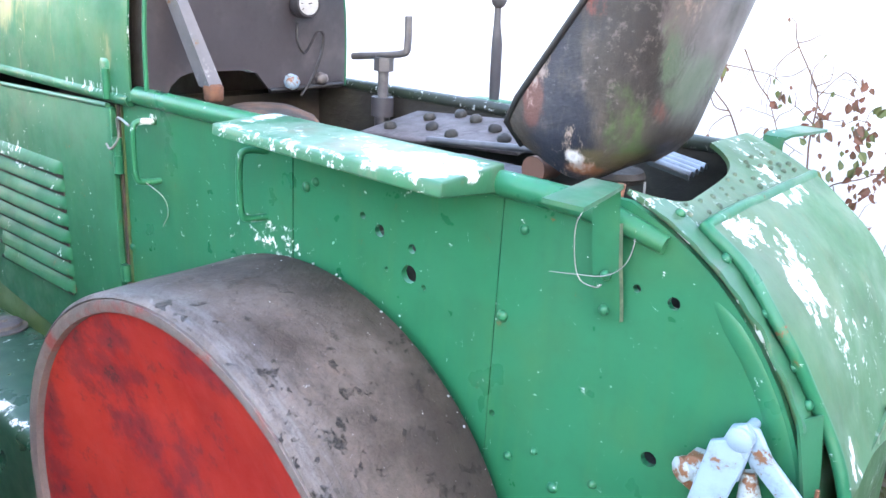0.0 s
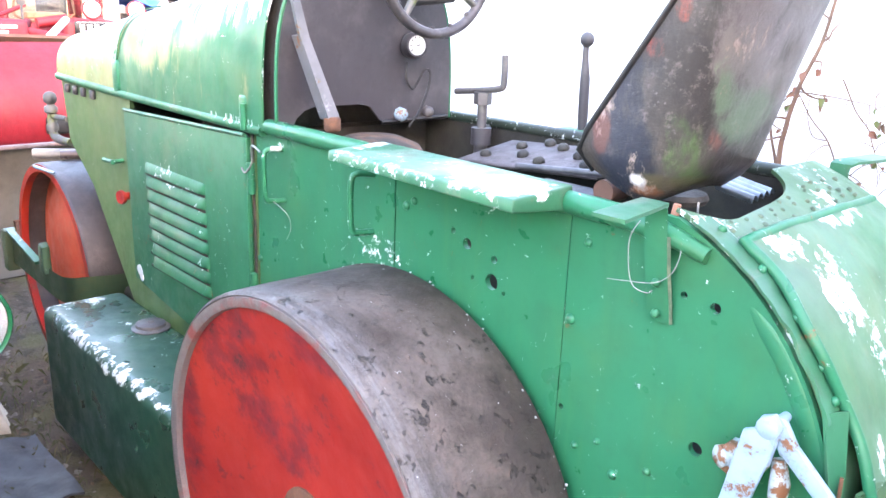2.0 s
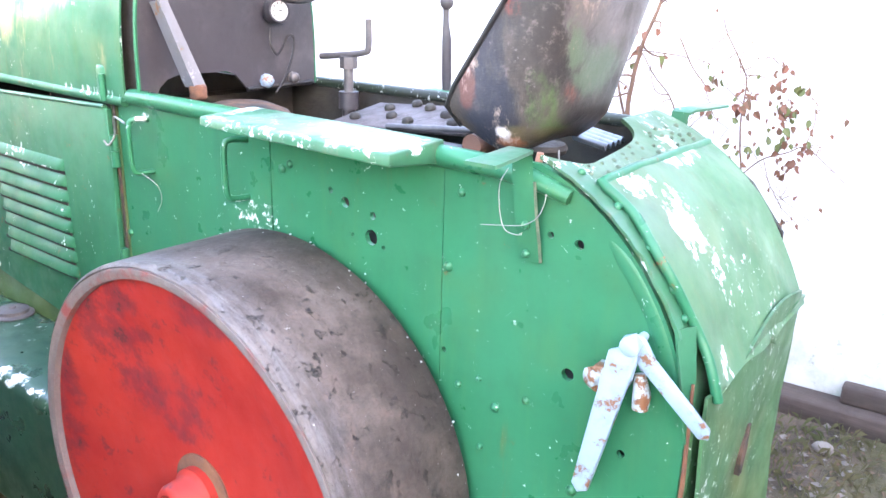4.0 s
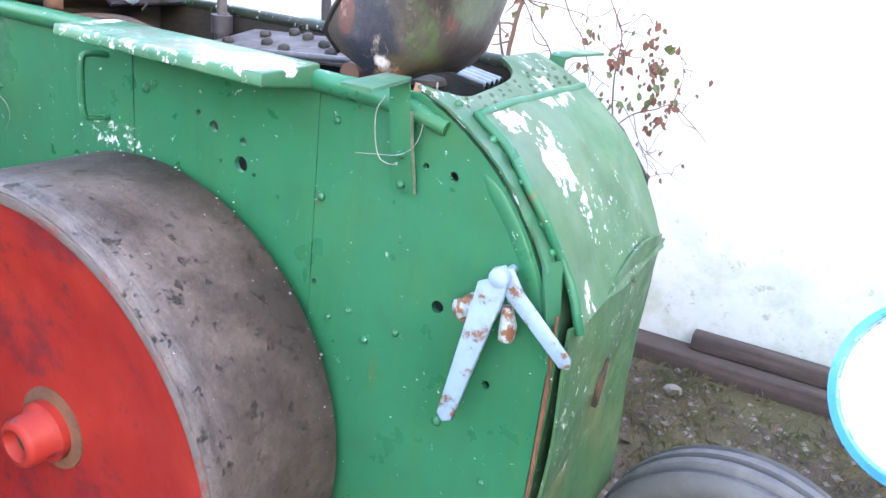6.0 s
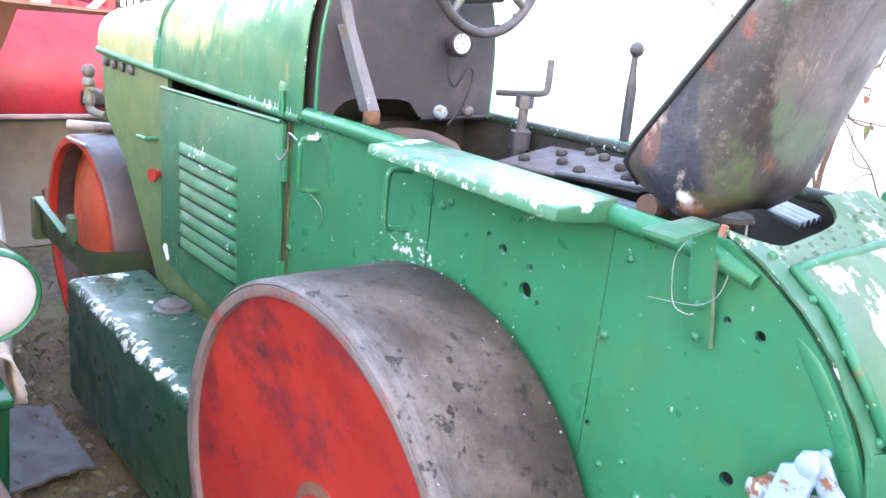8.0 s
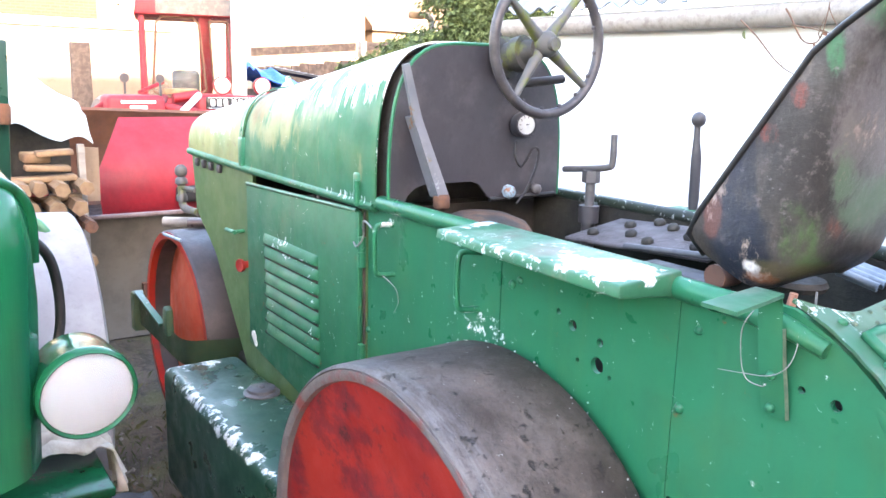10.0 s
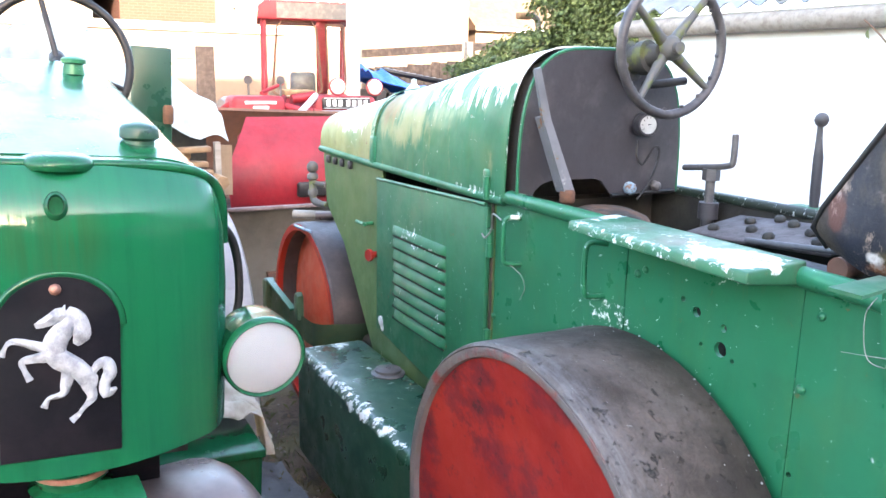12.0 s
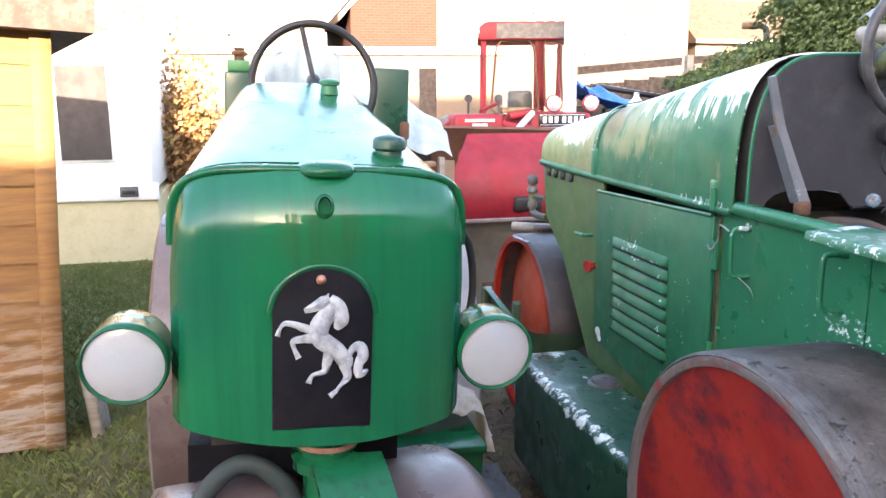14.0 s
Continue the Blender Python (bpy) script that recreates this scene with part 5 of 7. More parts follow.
lathe(bm, [(0, 0.035), (0.07, 0.03), (0.12, 0.01), (0.15, -0.03), (0, -0.03)], (-0.64, 0.19, 1.346), (0, 0, 1), 28)
part("gearbox_dome", bm, M["hinge"], RA, "rusty brown gearbox dome")

# steering
bm = B()
lathe(bm, [(0.06, 0), (0.06, 0.02), (0.042, 0.027), (0.042, 0.05), (0.05, 0.055), (0.05, 0.085), (0.036, 0.09), (0.03, 0.125), (0, 0.125)], (-0.79, 0.36, 1.790), (0.215, 0.045, 0.042), 20)
col = part("steering_column", bm, M["mossy_dark"], RA, "short thick steering column")
WC = Vector((-0.65, 0.408, 1.830))
bm = B()
tube(bm, [WC + 0.19 * Vector((0, math.cos(a), math.sin(a))) for a in [2 * math.pi * k / 48 for k in range(48)]], 0.0145, 10, closed=True)
for k in range(16):
    a = 2 * math.pi * k / 16 + 0.3
    p = WC + 0.176 * Vector((0, math.cos(a), math.sin(a)))
    lathe(bm, [(0, -0.008), (0.007, -0.004), (0.007, 0.004), (0, 0.008)], p, (1, 0, 0), 6)
wheel = part("steering_wheel", bm, M["wheel_rim"], RA, "grey rimmed steering wheel with mossy spokes")
for k in range(4):
    a = math.pi / 4 + 0.12 + k * math.pi / 2
    d = Vector((0, math.cos(a), math.sin(a)))
    bm = B()
    tube(bm, [WC + Vector((-0.02, 0, 0)) + d * 0.015, WC + Vector((-0.01, 0, 0)) + d * 0.1, WC + d * 0.185], [0.019, 0.013, 0.010], 8)
    part("spoke", bm, M["mossy_iron"], wheel)
bm = B()
lathe(bm, [(0.034, -0.04), (0.036, 0.0), (0.026, 0.012), (0.018, 0.014), (0.018, 0.03), (0, 0.032)], WC, (1, 0, 0), 16)
part("wheel_hub", bm, M["mossy_iron"], wheel)
bm = B()
tube(bm, [(-0.72, 0.37, 1.722), (-0.72, 0.53, 1.738)], 0.013, 10)
tube(bm, [(-0.72, 0.385, 1.722), (-0.715, 0.39, 1.80)], 0.008, 8)
part("throttle_bar", bm, M["black"], col)

# hand crank, gear lever, foot plate
bm = B()
tube(bm, [(-0.598, 0.55, 1.0), (-0.598, 0.55, 1.36)], 0.02, 12)
lathe(bm, [(0.03, 0), (0.03, 0.05), (0, 0.05)], (-0.598, 0.55, 1.33), (0, 0, 1), 14)
crank = part("brake_post", bm, M["dark"], RA)
bm = B()
tube(bm, [(-0.598, 0.55, 1.38), (-0.598, 0.55, 1.47)], 0.014, 10)
lathe(bm, [(0.026, 0), (0.026, 0.035), (0, 0.035)], (-0.598, 0.55, 1.447), (0, 0, 1), 6)
tube(bm, smooth_line([(-0.712, 0.55, 1.474), (-0.598, 0.55, 1.487), (-0.535, 0.55, 1.497), (-0.518, 0.55, 1.512), (-0.518, 0.55, 1.59)], 4), 0.0095, 8)
part("crank_handle", bm, M["iron"], crank)
bm = B()
tube(bm, [(-0.302, 0.64, 1.38), (-0.303, 0.64, 1.44), (-0.306, 0.64, 1.54), (-0.310, 0.64, 1.59), (-0.311, 0.64, 1.625)], [0.011, 0.014, 0.0135, 0.0085, 0.008], 10)
lathe(bm, [(0, -0.02), (0.009, -0.0175), (0.016, -0.011), (0.0195, 0), (0.016, 0.012), (0.009, 0.0185), (0, 0.0205)], (-0.309, 0.64, 1.642), (0, 0, 1), 18)
gear = part("gear_lever", bm, M["dark"], RA, "ball-topped gear lever")
bm = B()
box(bm, -0.37, -0.25, 0.612, 0.665, 1.375, 1.405, 0.005)
part("lever_gate", bm, M["green_board"], gear)
bm = B()
studs = B()
vs = box(bm, -0.50, -0.03, -0.10, 0.12, -0.012, 0.0, 0.004)
for k, (x, y) in enumerate(((-0.44, -0.05), (-0.40, 0.05), (-0.33, -0.02), (-0.27, 0.07), (-0.24, -0.06), (-0.17, 0.01), (-0.12, 0.08), (-0.10, -0.05), (-0.34, 0.10))):
    lathe(studs, [(0.015, -0.001), (0.017, 0.006), (0.012, 0.015), (0.005, 0.017), (0, 0.015)], (x, y, 0.0), (0.2 * math.sin(9 * k), 0.2 * math.cos(5 * k), 1), 7)
TILT = Matrix.Translation((0.0, 0.455, 1.372)) @ Matrix.Rotation(radians(9), 4, "X") @ Matrix.Rotation(radians(-4), 4, "Y")
for b in (bm, studs):
    turn(b, b.verts[:], TILT)
footplate = part("foot_plate", bm, M["tread_plate"], RA, "rusted foot plate with black studs")
pieces("tread_stud", studs, M["grime"], footplate)
bm = B()
tube(bm, [(-0.25, 0.33, 1.345), (0.03, 0.33, 1.37)], 0.008, 8)
box(bm, -0.16, 0.05, 0.27, 0.34, 1.30, 1.33, 0.004)
part("pedal_bar", bm, M["iron"], RA)

# side fuel tank
bm = B()
box(bm, -2.0, -0.78, -0.315, -0.006, 0.12, 0.60, 0.035, 4)
st = part("side_tank", bm, M["green_side_tank"], RA, "dark green side tank, edge flaked white")
bm = B()
lathe(bm, [(0.066, 0), (0.066, 0.006), (0.060, 0.010), (0.052, 0.012), (0.050, 0.022), (0.040, 0.026), (0.012, 0.026), (0.010, 0.032), (0, 0.032)], (-1.55, -0.085, 0.598), (0, 0, 1), 24)
part("tank_cap", bm, M["iron"], st, "flat grey screw cap")

# pale blue drawbar catch on the rear plate
bm = B()
def flat_bar(bm, a, b, w0, w1, y0, y1):
    a, b = Vector(a), Vector(b)
    d = (b - a).normalized()
    n = Vector((-d.y, d.x))
    pts = [a + n * w0, a + d * -w0 * 0.8, a - n * w0, b - n * w1, b + d * w1 * 0.8, b + n * w1]
    prism(bm, [(p.x, p.y) for p in pts], "y", y0, y1, bev=0.003)
flat_bar(bm, (0.608, 1.118), (0.553, 0.848), 0.025, 0.016, -0.060, -0.046)
flat_bar(bm, (0.622, 1.150), (0.606, 1.085), 0.016, 0.022, -0.058, -0.044)
catch = part("drawbar_arm", bm, M["pale_blue"], RA, "pale blue painted arm")
bm = B()
flat_bar(bm, (0.640, 1.118), (0.752, 1.022), 0.015, 0.013, -0.045, -0.034)
flat_bar(bm, (0.625, 1.146), (0.650, 1.105), 0.014, 0.016, -0.044, -0.033)
part("link_bar", bm, M["pale_blue"], catch)
bm = B()
lathe(bm, [(0.017, 0), (0.017, 0.006), (0.010, 0.010), (0, 0.010)], (0.621, -0.058, 1.142), (0, -1, 0), 12)
tube(bm, [(0.62, 0.0, 1.14), (0.62, -0.06, 1.14)], 0.008, 12)
part("pivot_pin", bm, M["pale_blue"], catch)
bm = B()
prism(bm, [(0.54, 1.06), (0.555, 1.082), (0.60, 1.085), (0.615, 1.06), (0.60, 1.03), (0.572, 1.028), (0.545, 1.038)], "y", -0.046, -0.012, bev=0.004)
lathe(bm, [(0.018, 0), (0.018, 0.012), (0.010, 0.018), (0, 0.018)], (0.553, -0.035, 1.057), (-0.5, -1, 0), 9)
part("pivot_boss", bm, M["chipped_blue"], catch, "chipped rusty pivot boss")
bm = B()
tube(bm, [(0.632, -0.03, 1.085), (0.640, -0.034, 1.05), (0.640, -0.036, 1.025)], [0.010, 0.016, 0.014], 10)
part("stop_peg", bm, M["chipped_blue"], catch)

# ---- the glossy roller that faces the camera ----
RB = thing("road_roller", (-0.45, -1.25, 0), "glossy green road roller with round headlamps and a black nose plate", "road roller")
BY = -1.25


def shell_x(d):
    """How far forward the nose stands at a share d of its half width."""
    return -0.390 - 0.082 * d * d - 0.05 * max(0.0, (abs(d) - 0.86) / 0.14) ** 2


def crown(a, w, z0, z1):
    c, s = math.cos(a), math.sin(a)
    return BY + w * math.copysign(abs(c) ** 0.40, c), z0 + (z1 - z0) * abs(s) ** 0.48


def rim_x(a):
    """The rolled rim sweeps back towards the corners, as the nose does."""
    return -0.469 - 0.075 * abs(math.cos(a)) ** 1.2


def nose_f(u, v):
    d = -1 + 2 * v
    d = math.copysign(abs(d) ** 0.8, d)
    top = 1.395 + 0.165 * max(0.0, 1 - abs(d) ** 5) ** 0.24
    low = 0.985 + 0.03 * d * d
    z = low + (top - low) * u
    back = 0.065 * max(0.0, (u - 0.78) / 0.22) ** 2.2
    return Vector((shell_x(d) - back, BY + 0.316 * d, z))


bm = B()
sheet(bm, nose_f, 40, 44, -0.006)
nose = part("nose_shell", bm, M["nose"], RB, "rounded glossy green nose shell")
bm = B()
sheet(bm, lambda u, v: Vector((rim_x(math.pi * v) - 0.30 * u, *crown(math.pi * v, 0.319, 1.40, 1.563))), 2, 44, 0.004)
part("nose_top", bm, M["green_gloss"], nose)
bm = B()
tube(bm, [(rim_x(math.pi * (1 - k / 40)) + 0.003, *crown(math.pi * (1 - k / 40), 0.319, 1.395, 1.565)) for k in range(41)], 0.011, 10)
part("nose_bead", bm, M["green_gloss"], nose)


def bhood(u, v):
    x = -0.62 - 1.0 * u
    w = 0.318 - 0.10 * u
    y, z = crown(math.pi * v, w, 1.40 + 0.13 * u, 1.565 + 0.19 * u)
    return Vector((x, y, z + 0.004 * noise.noise(Vector((x * 4, y * 5, 0)))))


bm = B()
sheet(bm, bhood, 16, 44, 0.005)
bb = part("bonnet", bm, M["green_gloss"], RB, "glossy tapering green bonnet reflecting the sky")
for s_ in (-1, 1):
    bm = B()
    sheet(bm, lambda u, v: Vector((-0.535 - 1.085 * u, BY + s_ * (0.302 - 0.08 * u * v), 1.0 + (0.42 + 0.12 * u) * v)), 8, 4, 0.006)
    part("bonnet_side", bm, M["green_gloss"], RB)
bm = B()
box(bm, -1.62, -0.50, BY - 0.24, BY + 0.24, 0.95, 1.35)
part("engine_block", bm, M["grime"], RB)
# caps and lugs
bm = B()
lathe(bm, [(0, 0), (0.062, 0), (0.065, 0.006), (0.064, 0.014), (0.058, 0.022), (0.040, 0.028), (0.014, 0.031), (0, 0.0315)], (-0.485, BY + 0.004, 1.556), (0, 0, 1), 36)
box(bm, -0.555, -0.462, BY - 0.064, BY + 0.072, 1.545, 1.568, 0.008)
part("radiator_cap", bm, M["green_gloss"], nose)
bm = B()
lathe(bm, [(0.03, -0.03), (0.022, 0.0), (0.019, 0.012), (0.014, 0.016), (0.012, 0.010), (0, 0.010)], (-0.404, BY - 0.006, 1.495), (1, 0, 0.35), 20)
for v in bm.verts:
    v.co.z = 1.495 + (v.co.z - 1.495) * 1.35
    v.co.y = BY - 0.006 + (v.co.y - BY + 0.006) * (1.0 - 4.0 * max(0.0, v.co.z - 1.495))
part("cap_lug", bm, M["green_gloss"], nose)


def filler(name, x, y, z, r, h, mat, parent):
    bm = B()
    lathe(bm, [(0, 0), (r * 1.0, 0), (r * 0.95, 0.3 * h), (r * 0.85, 0.55 * h), (r * 1.12, 0.62 * h), (r * 1.12, 0.82 * h), (r * 0.95, 0.9 * h), (r * 0.5, 0.95 * h), (0, h)], (x, y, z), (0, 0, 1), 24)
    return part(name, bm, mat, parent)


filler("fuel_cap", -0.735, -1.072, 1.540, 0.037, 0.096, M["green_side_tank"], bb)
filler("water_cap", -1.46, -1.158, 1.725, 0.030, 0.052, M["green"], bb)
# black nose plate with the plain silver relief
bm = B()
ar = [(BY - 0.007 + 0.103 * math.cos(a), 1.275 + 0.098 * math.sin(a)) for a in [math.pi * k / 24 for k in range(25)]]
prism(bm, ar + [(BY - 0.110, 1.028), (BY + 0.096, 1.028)], "x", -0.402, -0.382, bev=0.003)
plate = part("nose_plate", bm, M["plate_black"], RB, "black arched plate with a raised silver emblem")
bm = B()
tube(bm, [(-0.391, BY - 0.007 + 0.107 * math.cos(a), 1.275 + 0.102 * math.sin(a)) for a in [math.pi * (k / 24) for k in range(25)]], 0.0085, 10)
part("plate_rim", bm, M["green_gloss"], plate)
bm = B()


def limb(pts, rs, fat=0.72):
    """A tapering limb of the relief, in metres across and up from the plate's middle."""
    line = smooth_line([(-0.378, BY - 0.007 + a, 1.215 + 0.90 * b) for a, b in pts], 4)
    m = (len(line) - 1) / (len(rs) - 1)
    tube(bm, line, [fat * (rs[int(i / m)] + (rs[min(int(i / m) + 1, len(rs) - 1)] - rs[int(i / m)]) * (i / m - int(i / m))) for i in range(len(line))], 12)


limb([(-0.026, 0.030), (-0.002, 0.007), (0.026, -0.016), (0.050, -0.042)], [0.013, 0.020, 0.019, 0.014], 1.0)
limb([(0.022, 0.092), (0.008, 0.069), (-0.007, 0.042), (-0.006, 0.014)], [0.009, 0.018, 0.021, 0.016], 1.0)
limb([(0.012, 0.106), (0.000, 0.099), (-0.020, 0.086), (-0.039, 0.078)], [0.007, 0.013, 0.010, 0.005], 1.0)
limb([(0.006, 0.104), (0.010, 0.118)], [0.005, 0.001], 1.0)
limb([(0.014, 0.108), (0.031, 0.088), (0.036, 0.056), (0.026, 0.034)], [0.008, 0.015, 0.017, 0.005], 1.0)
limb([(0.030, 0.066), (0.046, 0.050), (0.040, 0.040)], [0.008, 0.006, 0.002], 1.0)
limb([(0.030, -0.022), (0.046, -0.044), (0.046, -0.066)], [0.016, 0.018, 0.010], 1.0)
limb([(-0.018, 0.028), (-0.052, 0.043), (-0.076, 0.050), (-0.087, 0.040), (-0.093, 0.020)], [0.015, 0.011, 0.008, 0.005, 0.008])
limb([(-0.012, 0.014), (-0.046, 0.011), (-0.062, 0.006), (-0.058, -0.013), (-0.050, -0.034)], [0.017, 0.011, 0.008, 0.006, 0.009])
limb([(0.014, -0.018), (0.008, -0.050), (0.002, -0.069), (-0.020, -0.076), (-0.029, -0.095)], [0.018, 0.014, 0.009, 0.006, 0.009])
limb([(0.045, -0.052), (0.052, -0.080), (0.043, -0.096), (0.031, -0.113), (0.016, -0.129)], [0.018, 0.013, 0.007, 0.006, 0.009])
limb([(0.052, -0.036), (0.063, -0.014), (0.078, -0.010), (0.084, -0.032), (0.075, -0.052), (0.076, -0.076), (0.095, -0.068)], [0.006, 0.012, 0.016, 0.017, 0.014, 0.015, 0.004])
for v in bm.verts:
    v.co.x = -0.382 + max(0.0, v.co.x + 0.382) * 0.6 + 0.005 * noise.noise(v.co * 110) * (v.co.x > -0.38)
part("emblem_relief", bm, M["emblem"], plate, "plain silver-painted raised emblem")
bm = B()
rivet(bm, (-0.383, BY - 0.012, 1.350), (1, 0, 0), 0.011, 0.012)
part("plate_bolt", bm, M["copper"], plate)
bm = B()
rivet(bm, (-0.396, BY, 1.006), (1, 0, 0), 0.008, 0.006)
part("plate_bolt", bm, M["copper"], plate)
bm = B()
rng = random.Random(9)
for k in range(26):
    d, u = rng.uniform(-0.9, 0.9), rng.choice((0.0, 0.0, 0.0, rng.uniform(0.1, 0.8)))
    p = nose_f(u, 0.5 + 0.5 * d)
    rivet(bm, p + Vector((0.002, 0, 0.003)), (1, 0, 0), rng.uniform(0.0015, 0.004), 0.0015)
tagged(part("paint_chips", bm, M["white_paint"], nose, "small white paint chips"), kind="stuff")

# headlamps
for s_, y in ((-1, -1.660), (1, -0.855)):
    z = 1.153
    ax = Vector((1, 0.05 * s_, -0.10)).normalized()
    c = Vector((-0.465, y, z))
    bm = B()
    lathe(bm, [(0.0, -0.155), (0.035, -0.152), (0.066, -0.138), (0.082, -0.11), (0.086, -0.07), (0.087, -0.028), (0.090, -0.024), (0.0915, -0.012), (0.090, 0.004), (0.086, 0.008), (0.0825, 0.004), (0.0815, -0.004), (0.079, -0.02), (0.062, -0.050), (0.04, -0.071), (0.0, -0.080)], c, ax, 48)
    lamp = part("headlamp", bm, M["green_gloss"], RB, "round headlamp in a green shell")
    bm = B()
    lathe(bm, [(0.0812, -0.004), (0.0775, -0.020), (0.060, -0.048), (0.038, -0.068), (0.018, -0.075), (0.0, -0.077), (0.0, -0.078), (0.039, -0.069), (0.061, -0.049), (0.0785, -0.02), (0.0814, -0.004)], c, ax, 36)
    part("reflector", bm, M["mirror"], lamp)
    bm = B()
    lathe(bm, [(0.006, -0.07), (0.006, -0.05), (0.012, -0.044), (0.012, -0.034), (0, -0.024)], c, ax, 14)
    part("bulb", bm, M["white_paint"], lamp)
    bm = B()
    lathe(bm, [(0, 0.018), (0.02, 0.0174), (0.04, 0.0148), (0.060, 0.0102), (0.075, 0.005), (0.0822, 0.001), (0.0822, -0.002), (0.074, 0.002), (0.059, 0.0072), (0.04, 0.0118), (0.02, 0.0144), (0, 0.015)], c, ax, 40)
    lens = part("lens", bm, M["lens"], lamp, "pale fluted glass lens")
    lens.visible_shadow = False
    bm = B()
    tube(bm, [c + Vector((-0.06, -s_ * 0.085, 0.0)), Vector((-0.53, BY + s_ * 0.30, z + 0.01))], 0.016, 10)
    part("lamp_bracket", bm, M["green_gloss"], lamp)
# hose
bm = B()
tube(bm, smooth_line([(-0.60, BY + 0.30, 1.45), (-0.62, BY + 0.36, 1.38), (-0.62, BY + 0.375, 1.25), (-0.60, BY + 0.34, 1.13)], 8), 0.010, 8)
part("hose", bm, M["black"], RB, "black rubber hose")
# steering head, fork and front roll
bm = B()
lathe(bm, [(0.05, -0.3), (0.05, -0.05), (0.075, -0.045), (0.078, -0.02), (0.06, -0.012), (0.06, 0.0), (0.07, 0.004), (0.07, 0.025), (0.05, 0.03), (0.05, 0.08), (0, 0.08)], (-0.47, BY + 0.01, 0.95), (0, 0, 1), 28)
head_ = part("steering_head", bm, M["green_gloss"], RB, "green steering head with a copper collar")
bm = B()
lathe(bm, [(0.066, 0), (0.072, 0.004), (0.072, 0.014), (0.066, 0.018)], (-0.47, BY + 0.01, 0.957), (0, 0, 1), 28, loop=True)
part("collar", bm, M["copper"], head_)
bm = B()
sheet(bm, lambda u, v: Vector((-0.44 + 0.30 * u, BY - 0.03 + 0.16 * v + 0.06 * u, 0.925 - 0.10 * u - 0.18 * u * u)), 8, 3, 0.02)
part("yoke_arm", bm, M["green_gloss"], head_)
bm = B()
tube(bm, smooth_line([(-0.50, BY - 0.30, 0.55), (-0.48, BY - 0.275, 0.80), (-0.47, BY - 0.18, 0.915), (-0.46, BY - 0.08, 0.86), (-0.44, BY - 0.02, 0.70)], 8), 0.022, 10)
part("fork_hoop", bm, M["hoop"], head_, "dark greenish hoop of the steering fork")
STEER = Matrix.Translation((-0.52, BY, 0)) @ Matrix.Rotation(radians(13), 4, "Z") @ Matrix.Translation((0.52, -BY, 0))
for y0, y1 in ((BY - 0.35, BY - 0.02), (BY + 0.02, BY + 0.40)):
    bm = B()
    w = y1 - y0
    lathe(bm, [(0, 0.03), (0.37, 0.03), (0.39, 0.0), (0.405, 0.002), (0.418, 0.012), (0.42, 0.03), (0.42, w - 0.06), (0.414, w - 0.03), (0.40, w - 0.008), (0.385, w), (0.36, w - 0.01), (0.35, w - 0.03), (0, w - 0.03)], (-0.52, y0, 0.42), (0, 1, 0), 72)
    turn(bm, bm.verts[:], STEER)
    part("front_roll", bm, M["brown_roll"], RB, "brown primed front roll")
bm = B()
box(bm, -1.7, -0.75, BY - 0.2, BY + 0.2, 0.62, 0.96)
part("chassis", bm, M["black"], RB)
# tool box
bm = B()
box(bm, -1.42, -1.115, -1.02, -0.672, 0.28, 0.622, 0.010, 2)
tbox = part("tool_box", bm, M["green_gloss"], RB, "green step box")
bm = B()
box(bm, -1.43, -1.105, -1.03, -0.664, 0.602, 0.630, 0.006, 2)
part("box_lid", bm, M["green_gloss"], tbox)
bm = B()
box(bm, -1.40, -1.15, -1.12, -1.025, 0.34, 0.44)
part("step_bracket", bm, M["black"], RB)
# added black box, fills the dark space under the nose
bm = B()
box(bm, -0.95, -0.62, BY - 0.30, BY + 0.20, 0.45, 0.90)
part("under_nose_fill", bm, M["plate_black"], RB)
# rear rolls
for y0, y1, k in ((-0.92, -0.578, "grey_roll"), (-1.755, -1.56, "brown_roll")):
    bm = B()
    w = y1 - y0
    lathe(bm, [(0, 0.05), (0.52, 0.05), (0.54, 0.0), (0.60, 0.0), (0.62, 0.012), (0.62, w - 0.012), (0.60, w), (0.54, w), (0.52, w - 0.05), (0, w - 0.05)], (-2.1, y0, 0.62), (0, 1, 0), 80)
    part("rear_roll", bm, M[k], RB, "primed rear roll")
# rear platform and steering wheel
bm = B()
box(bm, -2.75, -1.66, BY - 0.29, BY + 0.29, 0.7, 1.36, 0.02, 2)
part("rear_body", bm, M["green_gloss"], RB)
for y0, y1, zt in ((-1.51, -1.405, 1.80), (-0.93, -0.785, 1.84)):
    bm = B()
    box(bm, -2.18, -2.05, y0, y1, 1.30, zt, 0.008, 2)
    pil = part("side_tank", bm, M["green_side_tank"], RB, "upright green tank behind the bonnet")
    if y0 < -1.2:
        bm = B()
        box(bm, -2.17, -2.06, y0 + 0.01, y1 - 0.01, 1.80, 1.845, 0.008, 2)
        part("tank_top", bm, M["green_light"], pil)
        bm = B()
        lathe(bm, [(0.02, 0), (0.02, 0.02), (0.03, 0.022), (0.032, 0.035), (0.02, 0.04), (0.024, 0.05), (0, 0.055)], (-2.11, -1.455, 1.843), (0, 0, 1), 16)
        part("tank_cap", bm, M["rust"], pil)
    else:
        bm = B()
        lathe(bm, [(0.018, 0), (0.02, 0.01), (0.02, 0.06), (0.014, 0.07), (0, 0.07)], (-2.045, -0.80, 1.56), (0, 0, 1), 14)
        part("tail_lamp", bm, M["rust"], pil)
BW = Vector((-1.80, -1.185, 1.756))
bm = B()
